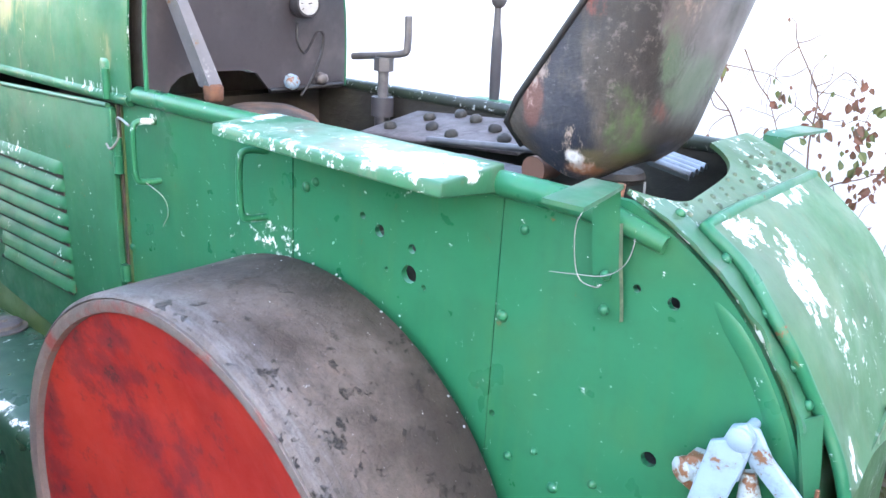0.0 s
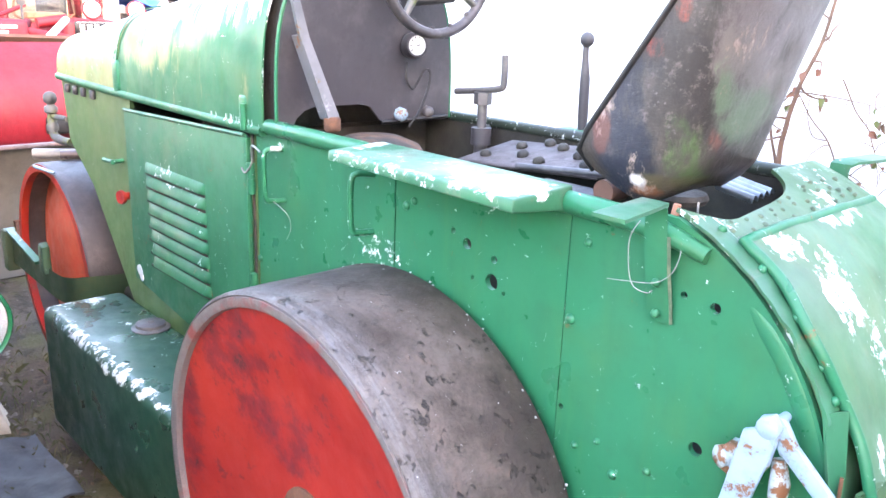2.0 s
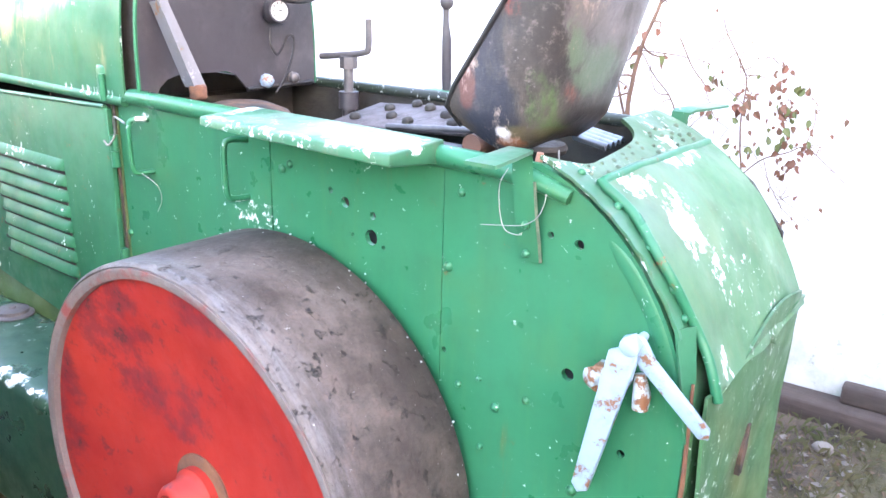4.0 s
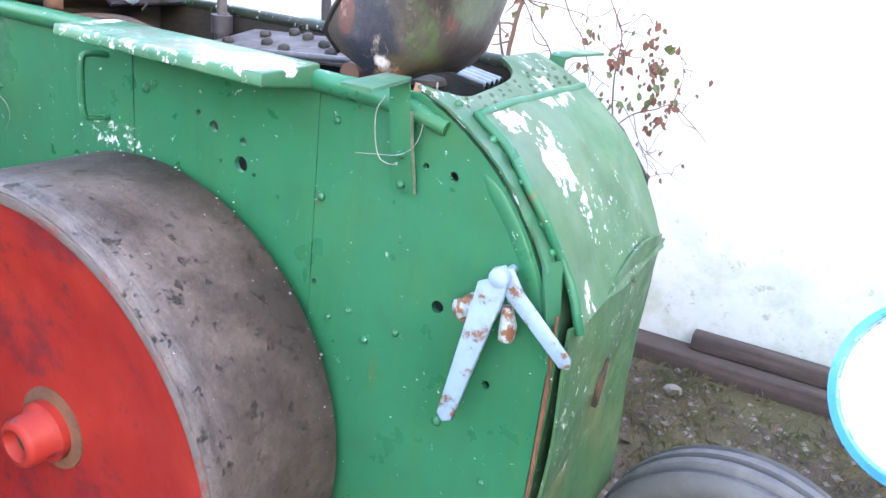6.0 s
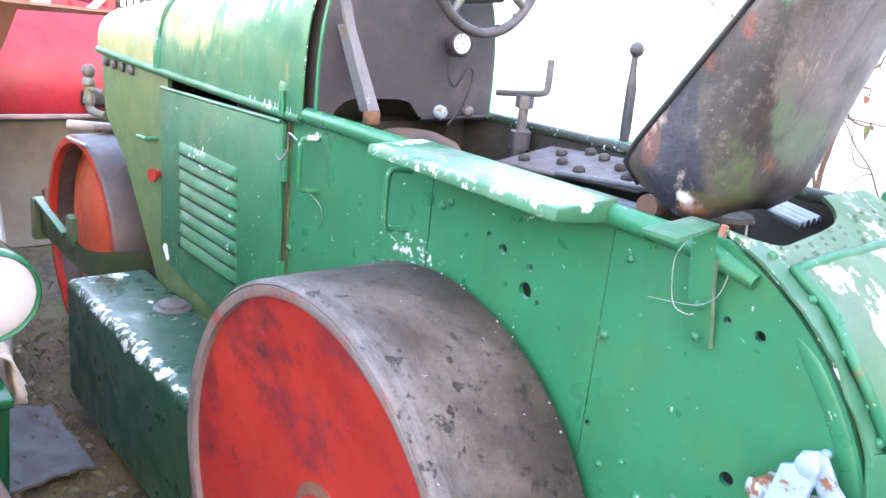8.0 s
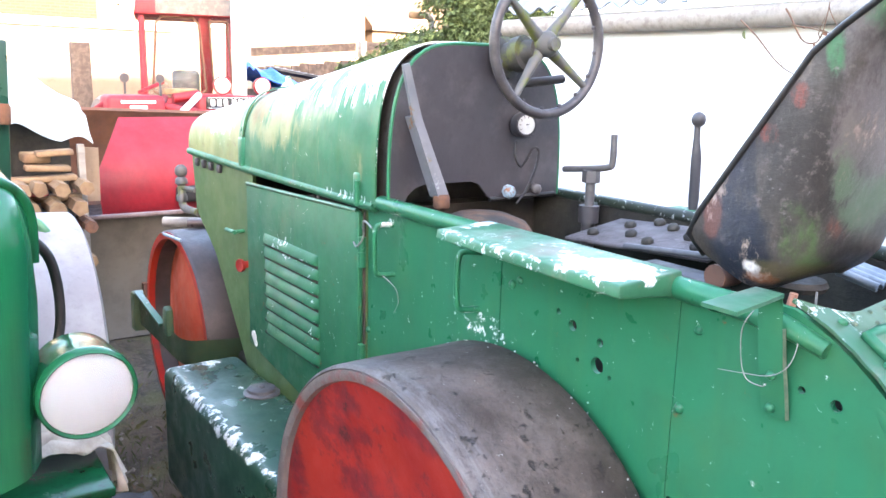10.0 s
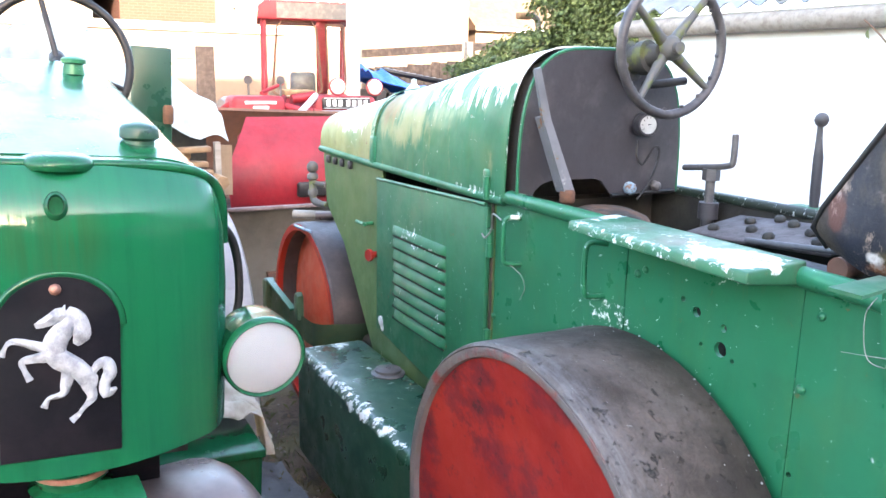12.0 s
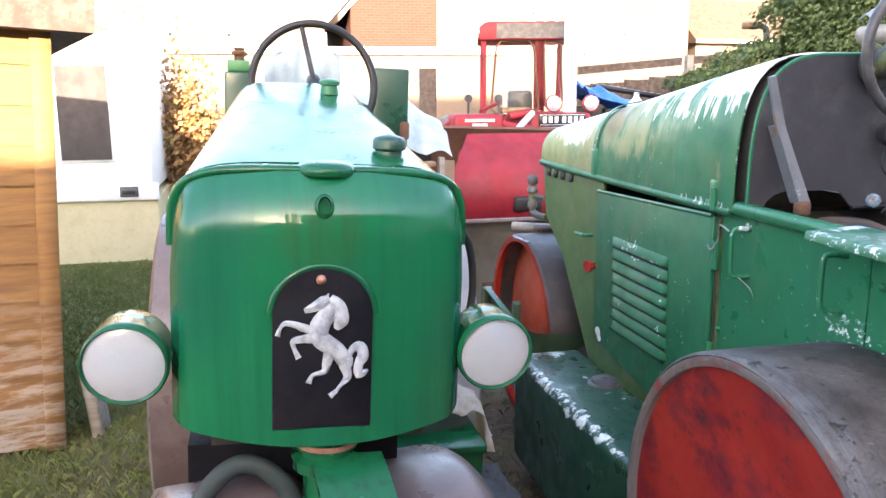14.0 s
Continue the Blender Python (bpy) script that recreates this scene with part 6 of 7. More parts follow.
tube(bm, [BW + 0.222 * Vector((-0.12 * math.sin(a), math.cos(a), math.sin(a))) for a in [2 * math.pi * k / 48 for k in range(48)]], 0.014, 10, closed=True)
bw = part("steering_wheel", bm, M["black"], RB, "large thin black steering wheel")
for a in (1.78, -0.35, 3.9):
    bm = B()
    tube(bm, [BW + Vector((0.05, 0, 0)), BW + 0.22 * Vector((-0.12 * math.sin(a), math.cos(a), math.sin(a)))], 0.009, 8)
    part("spoke", bm, M["black"], bw)
bm = B()
lathe(bm, [(0.026, -0.06), (0.026, 0.01), (0.014, 0.022), (0, 0.022)], BW + Vector((0.04, 0, 0)), (1, 0, -0.3), 14)
tube(bm, [BW + Vector((0.05, 0, 0)), BW + Vector((0.35, -0.02, -0.2))], 0.022, 10)
part("wheel_hub", bm, M["black"], bw)
bm = B()
tube(bm, smooth_line([(-2.0, -0.80, 1.2), (-1.95, -0.74, 1.24), (-1.92, -0.70, 1.20), (-1.95, -0.68, 1.14), (-2.02, -0.70, 1.12)], 6), 0.018, 8)
part("pipe_bend", bm, M["green_light"], RB)
# clear plastic sheet thrown over the seat
bm = B()
sheet(bm, lambda u, v: Vector((-2.06 - 0.14 * u - 0.05 * math.sin(3 * v) + 0.02 * noise.noise(Vector((u * 7, v * 7, 4))), -1.36 + 0.30 * v, 1.36 + (0.48 + 0.07 * math.sin(2.6 * v)) * math.sin(math.pi * 0.5 * min(1.0, 1.25 * (1 - abs(2 * u - 1)))) + 0.03 * noise.noise(Vector((u * 9, v * 9, 7))))), 26, 26, 0.003)
part("plastic_cover", bm, M["pale_tarp"], RB, "crumpled pale plastic sheet over the seat")
LEAN_B = Matrix.Translation((-0.45, BY, 1.15)) @ Matrix.Rotation(radians(-2.6), 4, "X") @ Matrix.Translation((0.45, -BY, -1.15))
RB.matrix_basis = LEAN_B @ RB.matrix_basis


# cloth on the tool box
def cloth_f(u, v):
    lay = 0.74
    y = -1.00 + 0.335 * min(v / lay, 1.0)
    x = -1.41 + 0.19 * u + 0.022 * math.sin(7 * v) + 0.02 * noise.noise(Vector((v * 6, u * 3, 8)))
    heap = 0.13 * math.exp(-((u - 0.40) ** 2 * 5 + (v - 0.36) ** 2 * 9)) + 0.03 * math.exp(-((u - 0.9) ** 2 + (v - 0.25) ** 2) * 12)
    z = 0.640 + heap + 0.034 * abs(noise.noise(Vector((u * 5 + v * 2, v * 6, 3)))) + 0.012 * noise.noise(Vector((u * 11, v * 13, 5)))
    if v > lay:
        fall = (v - lay) / (1 - lay)
        z = z * (1 - fall) ** 2 + (1 - (1 - fall) ** 2) * (0.60 - 0.05 * fall - 0.02 * u)
        y += 0.022 * math.sin(1.6 * fall) + (0.016 * math.sin(19 * u) + 0.010 * math.sin(31 * u + 1)) * fall
    return Vector((x, y, z))


bm = B()
sheet(bm, cloth_f, 44, 44, 0.005)
solo("cloth", bm, M["sack"], "crumpled dirty cream cloth lying over the green tool box", "cloth")

# ---- the yard behind: blade, bucket, tractor ----
DZ = thing("dozer_blade", (-4.3, 0.4, 0), "muddy grey steel dozer blade standing on the earth", "blade")
bm = B()
sheet(bm, lambda u, v: Vector((-4.25 + 0.12 * (2 * v - 1) ** 2 - 0.1, -0.16 + 1.7 * u, 0.02 + 0.80 * v)), 6, 14, -0.03)
part("blade_face", bm, M["mud_steel"], DZ)
bm = B()
box(bm, -4.25, -4.20, -0.16, 1.54, 0.815, 0.84, 0.004)
part("blade_lip", bm, M["purple_rust"], DZ, "bright worn top lip")
bm = B()
box(bm, -4.9, -4.3, 0.2, 0.3, 0.2, 0.35)
box(bm, -4.9, -4.3, 1.0, 1.1, 0.2, 0.35)
pieces("push_arm", bm, M["bucket"], DZ)

RBK = thing("loader_bucket", (-5.2, 0.6, 0), "bright red loader bucket tipped towards the yard", "loader bucket")
bm = B()
def rb_f(u, v):
    y0, y1 = (0.115 - 0.11 * v if v < 0.4 else 0.071 + 0.25 * ((v - 0.4) / 0.6) ** 1.2), 1.45
    return Vector((-4.98 - 0.30 * v * v + 0.10 * math.sin(3.1 * v), y0 + (y1 - y0) * u, 0.70 + 0.69 * v))
sheet(bm, rb_f, 6, 20, -0.03)
part("bucket_shell", bm, M["bright_red"], RBK)
bm = B()
prism(bm, [(-5.08, 0.72), (-5.30, 1.34), (-5.75, 1.2), (-5.75, 0.75)], "y", 0.36, 0.39)
part("bucket_side", bm, M["bright_red"], RBK)
bm = B()
box(bm, -5.6, -5.0, 0.06, 1.45, 0.60, 0.695)
part("cutting_edge", bm, M["black"], RBK)
bm = B()
box(bm, -5.7, -5.3, 0.2, 1.3, 0.0, 0.6)
part("support_block", bm, M["bucket"], RBK)
bm = B()
vs = box(bm, -5.00, -4.90, 0.62, 0.86, 0.78, 0.90, 0.02, 2)
part("tow_bracket", bm, M["black"], RBK)

BB = thing("excavator_bucket", (-6.2, 0.7, 0), "rusty brown steel bucket behind the red one", "loader bucket")
bm = B()
sheet(bm, lambda u, v: Vector((-5.9 - 0.35 * math.sin(math.pi * v), 0.05 + 1.5 * u, 0.35 + (1.07 - 0.05 * u) * v)), 4, 12, -0.03)
part("bucket_back", bm, M["bucket"], BB)
bm = B()
prism(bm, [(-5.9, 0.35), (-5.9, 1.42), (-6.3, 1.1), (-6.3, 0.6)], "y", 0.01, 0.05)
part("bucket_side", bm, M["bucket"], BB)
bm = B()
box(bm, -6.3, -5.95, 0.1, 1.4, 0.0, 0.36)
part("bucket_foot", bm, M["bucket"], BB)

TR = thing("tractor", (-8.3, 1.8, 0), "red tractor with a glazed cab and round front lamps", "tractor")
bm = B()
box(bm, -8.1, -7.2, 1.52, 2.25, 0.75, 1.50, 0.05, 3)
part("engine_bonnet", bm, M["bright_red"], TR)
bm = B()
box(bm, -7.35, -6.98, 0.62, 1.16, 1.20, 1.50, 0.05, 3)
sidebox = part("side_bonnet", bm, M["bright_red"], TR)
for z0, z1, y0, y1 in ((1.425, 1.452, 0.74, 1.06), (1.37, 1.405, 0.82, 0.98)):
    bm = B()
    box(bm, -6.975, -6.97, y0, y1, z0, z1)
    part("name_bar", bm, M["white_paint"], sidebox)
bm = B()
box(bm, -8.0, -7.3, 0.7, 1.6, 0.9, 1.2, 0.04, 2)
part("loader_frame", bm, M["bright_red"], TR)
for y in (1.30, 2.2):
    bm = B()
    tube(bm, [(-7.9, y + 0.1, 1.45), (-6.8, y - 0.35, 1.25)], 0.045, 10)
    part("loader_arm", bm, M["bright_red"], TR)
for p, q, r in (((-7.4, 1.02, 1.52), (-7.7, 1.34, 1.62), 0.02), ((-7.15, 0.66, 1.44), (-7.3, 0.5, 1.30), 0.03), ((-7.1, 1.14, 1.40), (-6.9, 1.42, 1.34), 0.04), ((-7.0, 1.40, 1.36), (-6.9, 1.62, 1.30), 0.035), ((-7.4, 1.35, 1.46), (-7.4, 1.62, 1.50), 0.05)):
    bm = B()
    tube(bm, [p, q], r, 8)
    part("linkage_rod", bm, M["bright_red"], TR)
bm = B()
box(bm, -7.65, -7.45, 1.28, 1.62, 1.50, 1.56, 0.015, 2)
part("step_pad", bm, M["straw"], TR, "sunlit orange-brown pad")
bm = B()
tube(bm, [(-7.2, 1.55, 1.50), (-6.8, 1.25, 1.34)], 0.035, 10)
part("ram", bm, M["silver"], TR, "bare metal ram")
# cab of posts, roof and panes, standing a little askew
CAB = Matrix.Translation((-8.1, 1.2, 0)) @ Matrix.Rotation(radians(-15), 4, "Z") @ Matrix.Translation((8.1, -1.2, 0))


def cab_part(name, bm, mat, parent, label=""):
    turn(bm, bm.verts[:], CAB)
    return part(name, bm, mat, parent, label)


for x in (-8.15, -9.1):
    for y, dy in ((1.25, 0.0), (2.22, 0.02)):
        bm = B()
        tube(bm, [(x, y, 1.2), (x - 0.02, y + dy, 2.36)], 0.036, 6)
        cab_part("cab_post", bm, M["bright_red"], TR)
bm = B()
win = [(1.34, 1.52), (1.44, 1.46), (1.80, 1.46), (1.90, 1.54), (1.84, 2.24), (1.78, 2.31), (1.46, 2.31), (1.40, 2.25)]
for (ya, za), (yb, zb) in zip(win, win[1:] + win[:1]):
    tube(bm, [(-8.14, ya, za), (-8.14, yb, zb)], 0.014, 6)
cab_part("window_frame", bm, M["bucket"], TR, "dark red rounded windscreen frame")
bm = B()
for (ya, za), (yb, zb) in (((1.98, 1.56), (1.95, 2.28)), ((1.95, 2.28), (2.14, 2.28)), ((2.14, 2.28), (2.18, 1.62)), ((2.18, 1.62), (1.98, 1.56))):
    tube(bm, [(-8.13, ya, za), (-8.13, yb, zb)], 0.013, 6)
cab_part("window_frame", bm, M["bucket"], TR)
bm = B()
box(bm, -8.17, -8.15, 1.84, 1.97, 1.46, 2.34)
cab_part("window_post", bm, M["bright_red"], TR)
bm = B()
prism(bm, [(1.18, 2.32), (2.28, 2.32), (2.26, 2.48), (2.20, 2.53), (1.28, 2.53), (1.20, 2.47)], "x", -9.2, -8.08, bev=0.02)
roof = cab_part("cab_roof", bm, M["bright_red"], TR)
bm = B()
box(bm, -8.078, -8.07, 1.40, 2.22, 2.34, 2.51)
cab_part("roof_band", bm, M["iron"], roof, "grey band over the windscreen")
bm = B()
box(bm, -9.1, -8.12, 1.25, 2.24, 1.0, 1.45, 0.03, 2)
cab_part("cab_base", bm, M["bright_red"], TR)
bm = B()
box(bm, -8.7, -8.4, 1.55, 1.85, 1.4, 1.75, 0.05, 2)
cab_part("seat", bm, M["iron"], TR)
bm = B()
box(bm, -8.15, -8.144, 1.30, 2.20, 1.46, 2.33)
pane = cab_part("windscreen", bm, M["glass"], TR)
pane.visible_shadow = False
for y in (1.815, 2.25):
    bm = B()
    lathe(bm, [(0, -0.12), (0.06, -0.1), (0.095, -0.02), (0.098, 0.01), (0.088, 0.015), (0, 0.012)], (-7.25, y, 1.60), (1, 0, 0), 24)
    hl = part("headlamp", bm, M["bright_red"], TR)
    bm = B()
    lathe(bm, [(0, 0.03), (0.05, 0.026), (0.084, 0.014), (0.084, 0.010), (0, 0.010)], (-7.25, y, 1.60), (1, 0, 0), 24)
    part("lens", bm, M["mirror"], hl, "silvered lamp glass")
for y in (0.86, 1.20):
    bm = B()
    tube(bm, [(-7.3, y, 1.45), (-7.3, y, 1.62)], 0.012, 8)
    lathe(bm, [(0, -0.06), (0.035, -0.04), (0.046, 0.0), (0.042, 0.01), (0, 0.01)], (-7.3, y, 1.66), (1, 0, 0), 18)
    part("work_lamp", bm, M["dark"], TR)
bm = B()
box(bm, -7.19, -7.175, 1.62, 2.17, 1.365, 1.49, 0.004)
npl = part("number_plate", bm, M["black"], TR)
bm = B()
for y0, y1, z0, z1 in ((1.635, 2.155, 1.478, 1.483), (1.635, 2.155, 1.372, 1.377)):
    box(bm, -7.174, -7.171, y0, y1, z0, z1)
for k in range(7):
    y = 1.665 + 0.068 * k + (0.02 if k > 2 else 0)
    box(bm, -7.174, -7.171, y, y + 0.042, 1.395, 1.462)
pieces("plate_bar", bm, M["white_paint"], npl)
bm = B()
box(bm, -7.20, -7.10, 1.6, 2.2, 1.22, 1.35, 0.01)
part("grille_bar", bm, M["roof_sheet"], TR)
bm = B()
tube(bm, [(-7.55, 2.12, 1.45), (-7.55, 2.11, 2.4), (-7.55, 2.10, 2.95)], [0.075, 0.07, 0.05], 14)
part("exhaust_pipe", bm, M["white_paint"], TR, "pale exhaust stack")
for x, r, w in ((-7.4, 0.45, 0.25), (-9.0, 0.72, 0.4)):
    for y in (1.15, 2.45):
        bm = B()
        lathe(bm, [(0, 0.02), (0.5 * r, 0.02), (0.6 * r, 0), (0.95 * r, 0), (r, 0.05), (r, w - 0.05), (0.95 * r, w), (0.6 * r, w), (0, w - 0.02)], (x, y - w / 2, r), (0, 1, 0), 36)
        part("wheel", bm, M["tyre"], TR)

# blue sheet over scrap, with a slatted ramp
def blue_f(u, v):
    y = 2.55 + 1.55 * u
    x = -8.9 + 0.9 * v
    h = 1.82 - 0.42 * u - 0.12 * (2 * v - 1) ** 2
    return Vector((x, y, h + 0.10 * noise.noise(Vector((u * 5, v * 4, 2))) + 0.05 * noise.noise(Vector((u * 13, v * 9, 5)))))
bm = B()
sheet(bm, blue_f, 30, 16, 0.01)
solo("tarpaulin", bm, M["blue_tarp"], "crumpled blue tarpaulin over a heap of scrap", "tarpaulin")
bm = B()
for k in range(9):
    box(bm, -8.9 + 0.09 * k, -8.0, 2.6 + 0.16 * k, 2.72 + 0.16 * k, -0.02, 1.55 - 0.03 * k)
solo("scrap_heap", bm, M["black"], "dark heap of scrap under the blue sheet", "scrap")
RM = thing("loading_ramp", (-9.2, 3.8, 0), "black slatted loading ramp resting on the scrap heap", "ramp")
for k in range(12):
    bm = B()
    y = 3.15 + 0.10 * k
    box(bm, -9.2, -9.0, y, y + 0.05, 1.80 - 0.016 * k, 1.83 - 0.016 * k)
    part("slat", bm, M["roof_sheet"], RM)
for x in (-9.22, -9.0):
    bm = B()
    tube(bm, [(x, 3.1, 1.80), (x, 4.4, 1.60)], 0.03, 6)
    part("ramp_rail", bm, M["black"], RM)
bm = B()
box(bm, -9.25, -9.0, 3.2, 4.3, -0.02, 1.56)
part("ramp_stand", bm, M["black"], RM)

# log stack with a pale sheet over it
LS = thing("log_stack", (-4.0, -0.45, 0), "stack of split logs on a rack", "log stack")
rng = random.Random(21)
for r in range(8):
    for c in range(6):
        bm = B()
        y, z = -0.85 + 0.115 * c + rng.uniform(-0.015, 0.015) + 0.05 * (r % 2), 0.35 + 0.105 * r
        rr = rng.uniform(0.035, 0.055)
        lathe(bm, [(0, 0), (rr, 0.0), (rr * 1.03, 0.3), (0, 0.3)], (-4.0 + rng.uniform(-0.04, 0.1), y, z), (1, 0, 0), rng.choice((5, 6, 7)))
        part("log", bm, M["straw"] if rng.random() < 0.75 else M["rust"], LS)
for y in (-0.95, -0.22):
    bm = B()
    box(bm, -3.95, -3.9, y, y + 0.035, -0.02, 1.31)
    part("rack_post", bm, M["grey_wood"], LS)
bm = B()
box(bm, -4.1, -3.7, -0.98, -0.18, 0.22, 0.29)
box(bm, -3.95, -3.85, -0.88, -0.81, -0.02, 0.22)
box(bm, -3.95, -3.85, -0.43, -0.36, -0.02, 0.22)
part("rack_base", bm, M["timber"], LS)
# added near-black backing, gives the dark gaps between logs and tarpaulin
bm = B()
box(bm, -4.32, -4.26, -1.0, -0.20, 0.1, 1.52)
part("log_gap_shade", bm, M["grime"], LS, "added dark backing for the shade behind the logs")
for z, y0, y1, k in ((1.10, -0.62, -0.24, 0.03), (1.17, -0.50, -0.27, -0.04), (0.99, -0.60, -0.22, 0.02), (1.245, -0.44, -0.25, 0.05)):
    bm = B()
    vs = box(bm, -3.96, -3.86, y0, y1, z, z + 0.032, 0.004)
    turn(bm, vs, Matrix.Translation((-3.9, y0, z)) @ Matrix.Rotation(k, 4, "X") @ Matrix.Translation((3.9, -y0, -z)))
    part("split_board", bm, M["straw"], LS)
def pale_f(u, v):
    y = -0.98 + 0.82 * u
    x = -4.25 + 0.36 * v
    ridge = 1.76 - 0.03 * u - 0.50 * max(0.0, u - 0.58)
    hang = max(0.0, v - 0.45) / 0.55
    low = 0.30 - 0.10 * abs(u - 0.80) / 0.2 * (u > 0.8)
    return Vector((x + 0.05 * hang * math.sin(14 * u) + 0.03 * noise.noise(Vector((u * 4, v * 4, 9))), y + 0.03 * hang * math.sin(9 * u), ridge - low * hang ** 1.3 + 0.05 * noise.noise(Vector((u * 5, v * 5, 1)))))


bm = B()
sheet(bm, pale_f, 40, 20, 0.006)
solo("tarpaulin", bm, M["pale_tarp"], "pale tarpaulin sheet draped over the log stack", "tarpaulin")
bm = B()
prism(bm, [(-0.20, 0.95), (-0.075, 0.95), (-0.07, 1.27), (-0.185, 1.28)], "x", -4.12, -4.10)
prism(bm, [(-0.19, 0.0), (-0.16, 0.0), (-0.16, 0.97), (-0.19, 0.97)], "x", -4.13, -4.10)
solo("cardboard_sheet", bm, M["cardboard"], "brown cardboard sheet on a stick beside the logs", "cardboard")
bm = B()
box(bm, -4.12, -3.93, -0.50, -0.36, 1.205, 1.26, 0.01)
solo("wooden_block", bm, M["straw"], "pale wooden block lying on the logs", "wood")
bm = B()
lathe(bm, [(0, 0), (0.05, 0), (0.055, 0.03), (0.05, 0.09), (0.03, 0.10), (0, 0.10)], (-3.98, -0.44, 1.03), (1, 0, 0.1), 14)
solo("red_can", bm, M["bright_red"], "small red can pushed in among the logs", "can")

# brown post, low flat-roofed garage
bm = B()
box(bm, -10.55, -10.45, 0.96, 1.20, -0.02, 2.07, 0.01)
solo("gate_post", bm, M["timber"], "dark brown square gate post", "post")
LG = thing("garage", (-15, 0, 0), "low cream garage with a flat roof, in full sun", "garage")
bm = B()
box(bm, -17, -14, -6.5, 3.3, -0.02, 2.42)
part("wall", bm, M["cream"], LG)
bm = B()
box(bm, -17.1, -13.9, -6.6, 3.4, 2.42, 2.56, 0.02)
part("roof", bm, M["white_paint"], LG)
bm = B()
box(bm, -14.0, -13.96, -0.9, 0.4, 0.9, 1.7)
part("door", bm, M["grey_wood"], LG)
bm = B()
box(bm, -14.0, -13.96, 1.3, 1.6, 1.95, 2.15)
part("vent", bm, M["dark"], LG)

# houses
def house(name, x, y0, y1, z, ridge, depth, wall, label, windows, gable=False):
    h = thing(name, (x, 0.5 * (y0 + y1), 0), label, "house")
    bm = B()
    if gable:
        prism(bm, [(y0, -0.02), (y1, -0.02), (y1, z), (0.5 * (y0 + y1), ridge), (y0, z)], "x", x - depth, x)
    else:
        box(bm, x - depth, x, y0, y1, -0.02, z)
    part("wall", bm, wall, h)
    bm = B()
    if gable:
        m_ = 0.5 * (y0 + y1)
        for s_, ye in ((-1, y0 - 0.3), (1, y1 + 0.3)):
            k = (ridge - z) / (m_ - y0)
            prism(bm, [(m_, ridge + 0.02), (ye, ridge + 0.02 - k * abs(ye - m_)), (ye, ridge + 0.2 - k * abs(ye - m_)), (m_, ridge + 0.2)], "x", x - depth - 0.2, x + 0.25)
    else:
        prism(bm, [(x + 0.35, z), (x + 0.35, z + 0.1), (x - 0.5 * depth, ridge), (x - depth - 0.35, z + 0.1), (x - depth - 0.35, z)], "y", y0 - 0.2, y1 + 0.2)
    part("roof", bm, M["tile"], h)
    if not gable:
        bm = B()
        tube(bm, [(x + 0.38, y0 - 0.2, z + 0.05), (x + 0.38, y1 + 0.2, z + 0.05)], 0.07, 8)
        part("gutter", bm, M["white_paint"], h)
    for ya, yb, za, zb in windows:
        bm = B()
        for p in ((ya, yb, za, za + 0.07), (ya, yb, zb - 0.07, zb), (ya, ya + 0.07, za, zb), (yb - 0.07, yb, za, zb), (0.5 * (ya + yb) - 0.03, 0.5 * (ya + yb) + 0.03, za, zb)):
            box(bm, x - 0.01, x + 0.05, *p)
        fr = part("window_frame", bm, M["white_paint"], h)
        bm = B()
        box(bm, x + 0.004, x + 0.02, ya + 0.06, yb - 0.06, za + 0.06, zb - 0.06)
        part("pane", bm, M["dark"], fr)
    return h


GH = thing("house", (-22, 2.5, 0), "pinkish brick gable house with a white barge board", "house")
bm = B()
prism(bm, [(1.3, -0.02), (3.75, -0.02), (3.75, 6.70), (1.3, 4.06)], "x", -30.0, -22.0)
part("wall", bm, M["brick"], GH)
bm = B()
prism(bm, [(3.8, 6.74), (0.95, 3.68), (0.95, 3.86), (3.8, 6.92)], "x", -30.2, -21.98)
part("roof", bm, M["tile"], GH)
bm = B()
prism(bm, [(3.8, 6.76), (1.0, 3.75), (1.0, 3.90), (3.8, 6.91)], "x", -21.976, -21.93)
part("barge_board", bm, M["white_paint"], GH)
h1 = house("house", -22.5, -8.0, 0.6, 5.0, 7.2, 7, M["cream"], "cream rendered house in bright sun", ((-6.6, -5.2, 3.2, 4.4), (-3.6, -2.0, 3.3, 4.5)))
house("house", -26.0, 3.9, 13.9, 5.15, 8.2, 8, M["cream"], "long cream rendered house in bright sun", ((5.2, 6.4, 5.0 - 1.3, 4.9), (8.0, 8.9, 3.2, 4.4), (9.9, 10.2, 3.0, 3.6), (11.4, 12.6, 3.7, 4.8)))
house("house", -31.0, 13.9, 22.3, 5.0, 7.1, 8, M["cream"], "pale gable house behind the hedge", ((17.6, 18.8, 2.9, 4.1),), True)
house("house", -27.0, 14.8, 18.6, 3.5, 5.3, 4, M["cream"], "low cream annexe with a tiled roof", ())

# fence with ivy
FN = thing("fence", (-11, 5, 0), "brown board fence with pale posts and a dark top rail", "fence")
rng = random.Random(3)
for k in range(34):
    bm = B()
    y = 3.4 + 0.145 * k
    z = 1.98 + 0.085 * (y - 3.4)
    box(bm, -11.03, -11.0, y, y + 0.138, -0.02, z - 0.16 + rng.uniform(-0.02, 0.02))
    part("board", bm, M["timber"], FN)
for y in (3.45, 5.44, 7.6):
    bm = B()
    box(bm, -10.99, -10.88, y, y + 0.11, -0.02, 2.13 + 0.085 * (y - 3.4))
    part("post", bm, M["grey_wood"], FN)
bm = B()
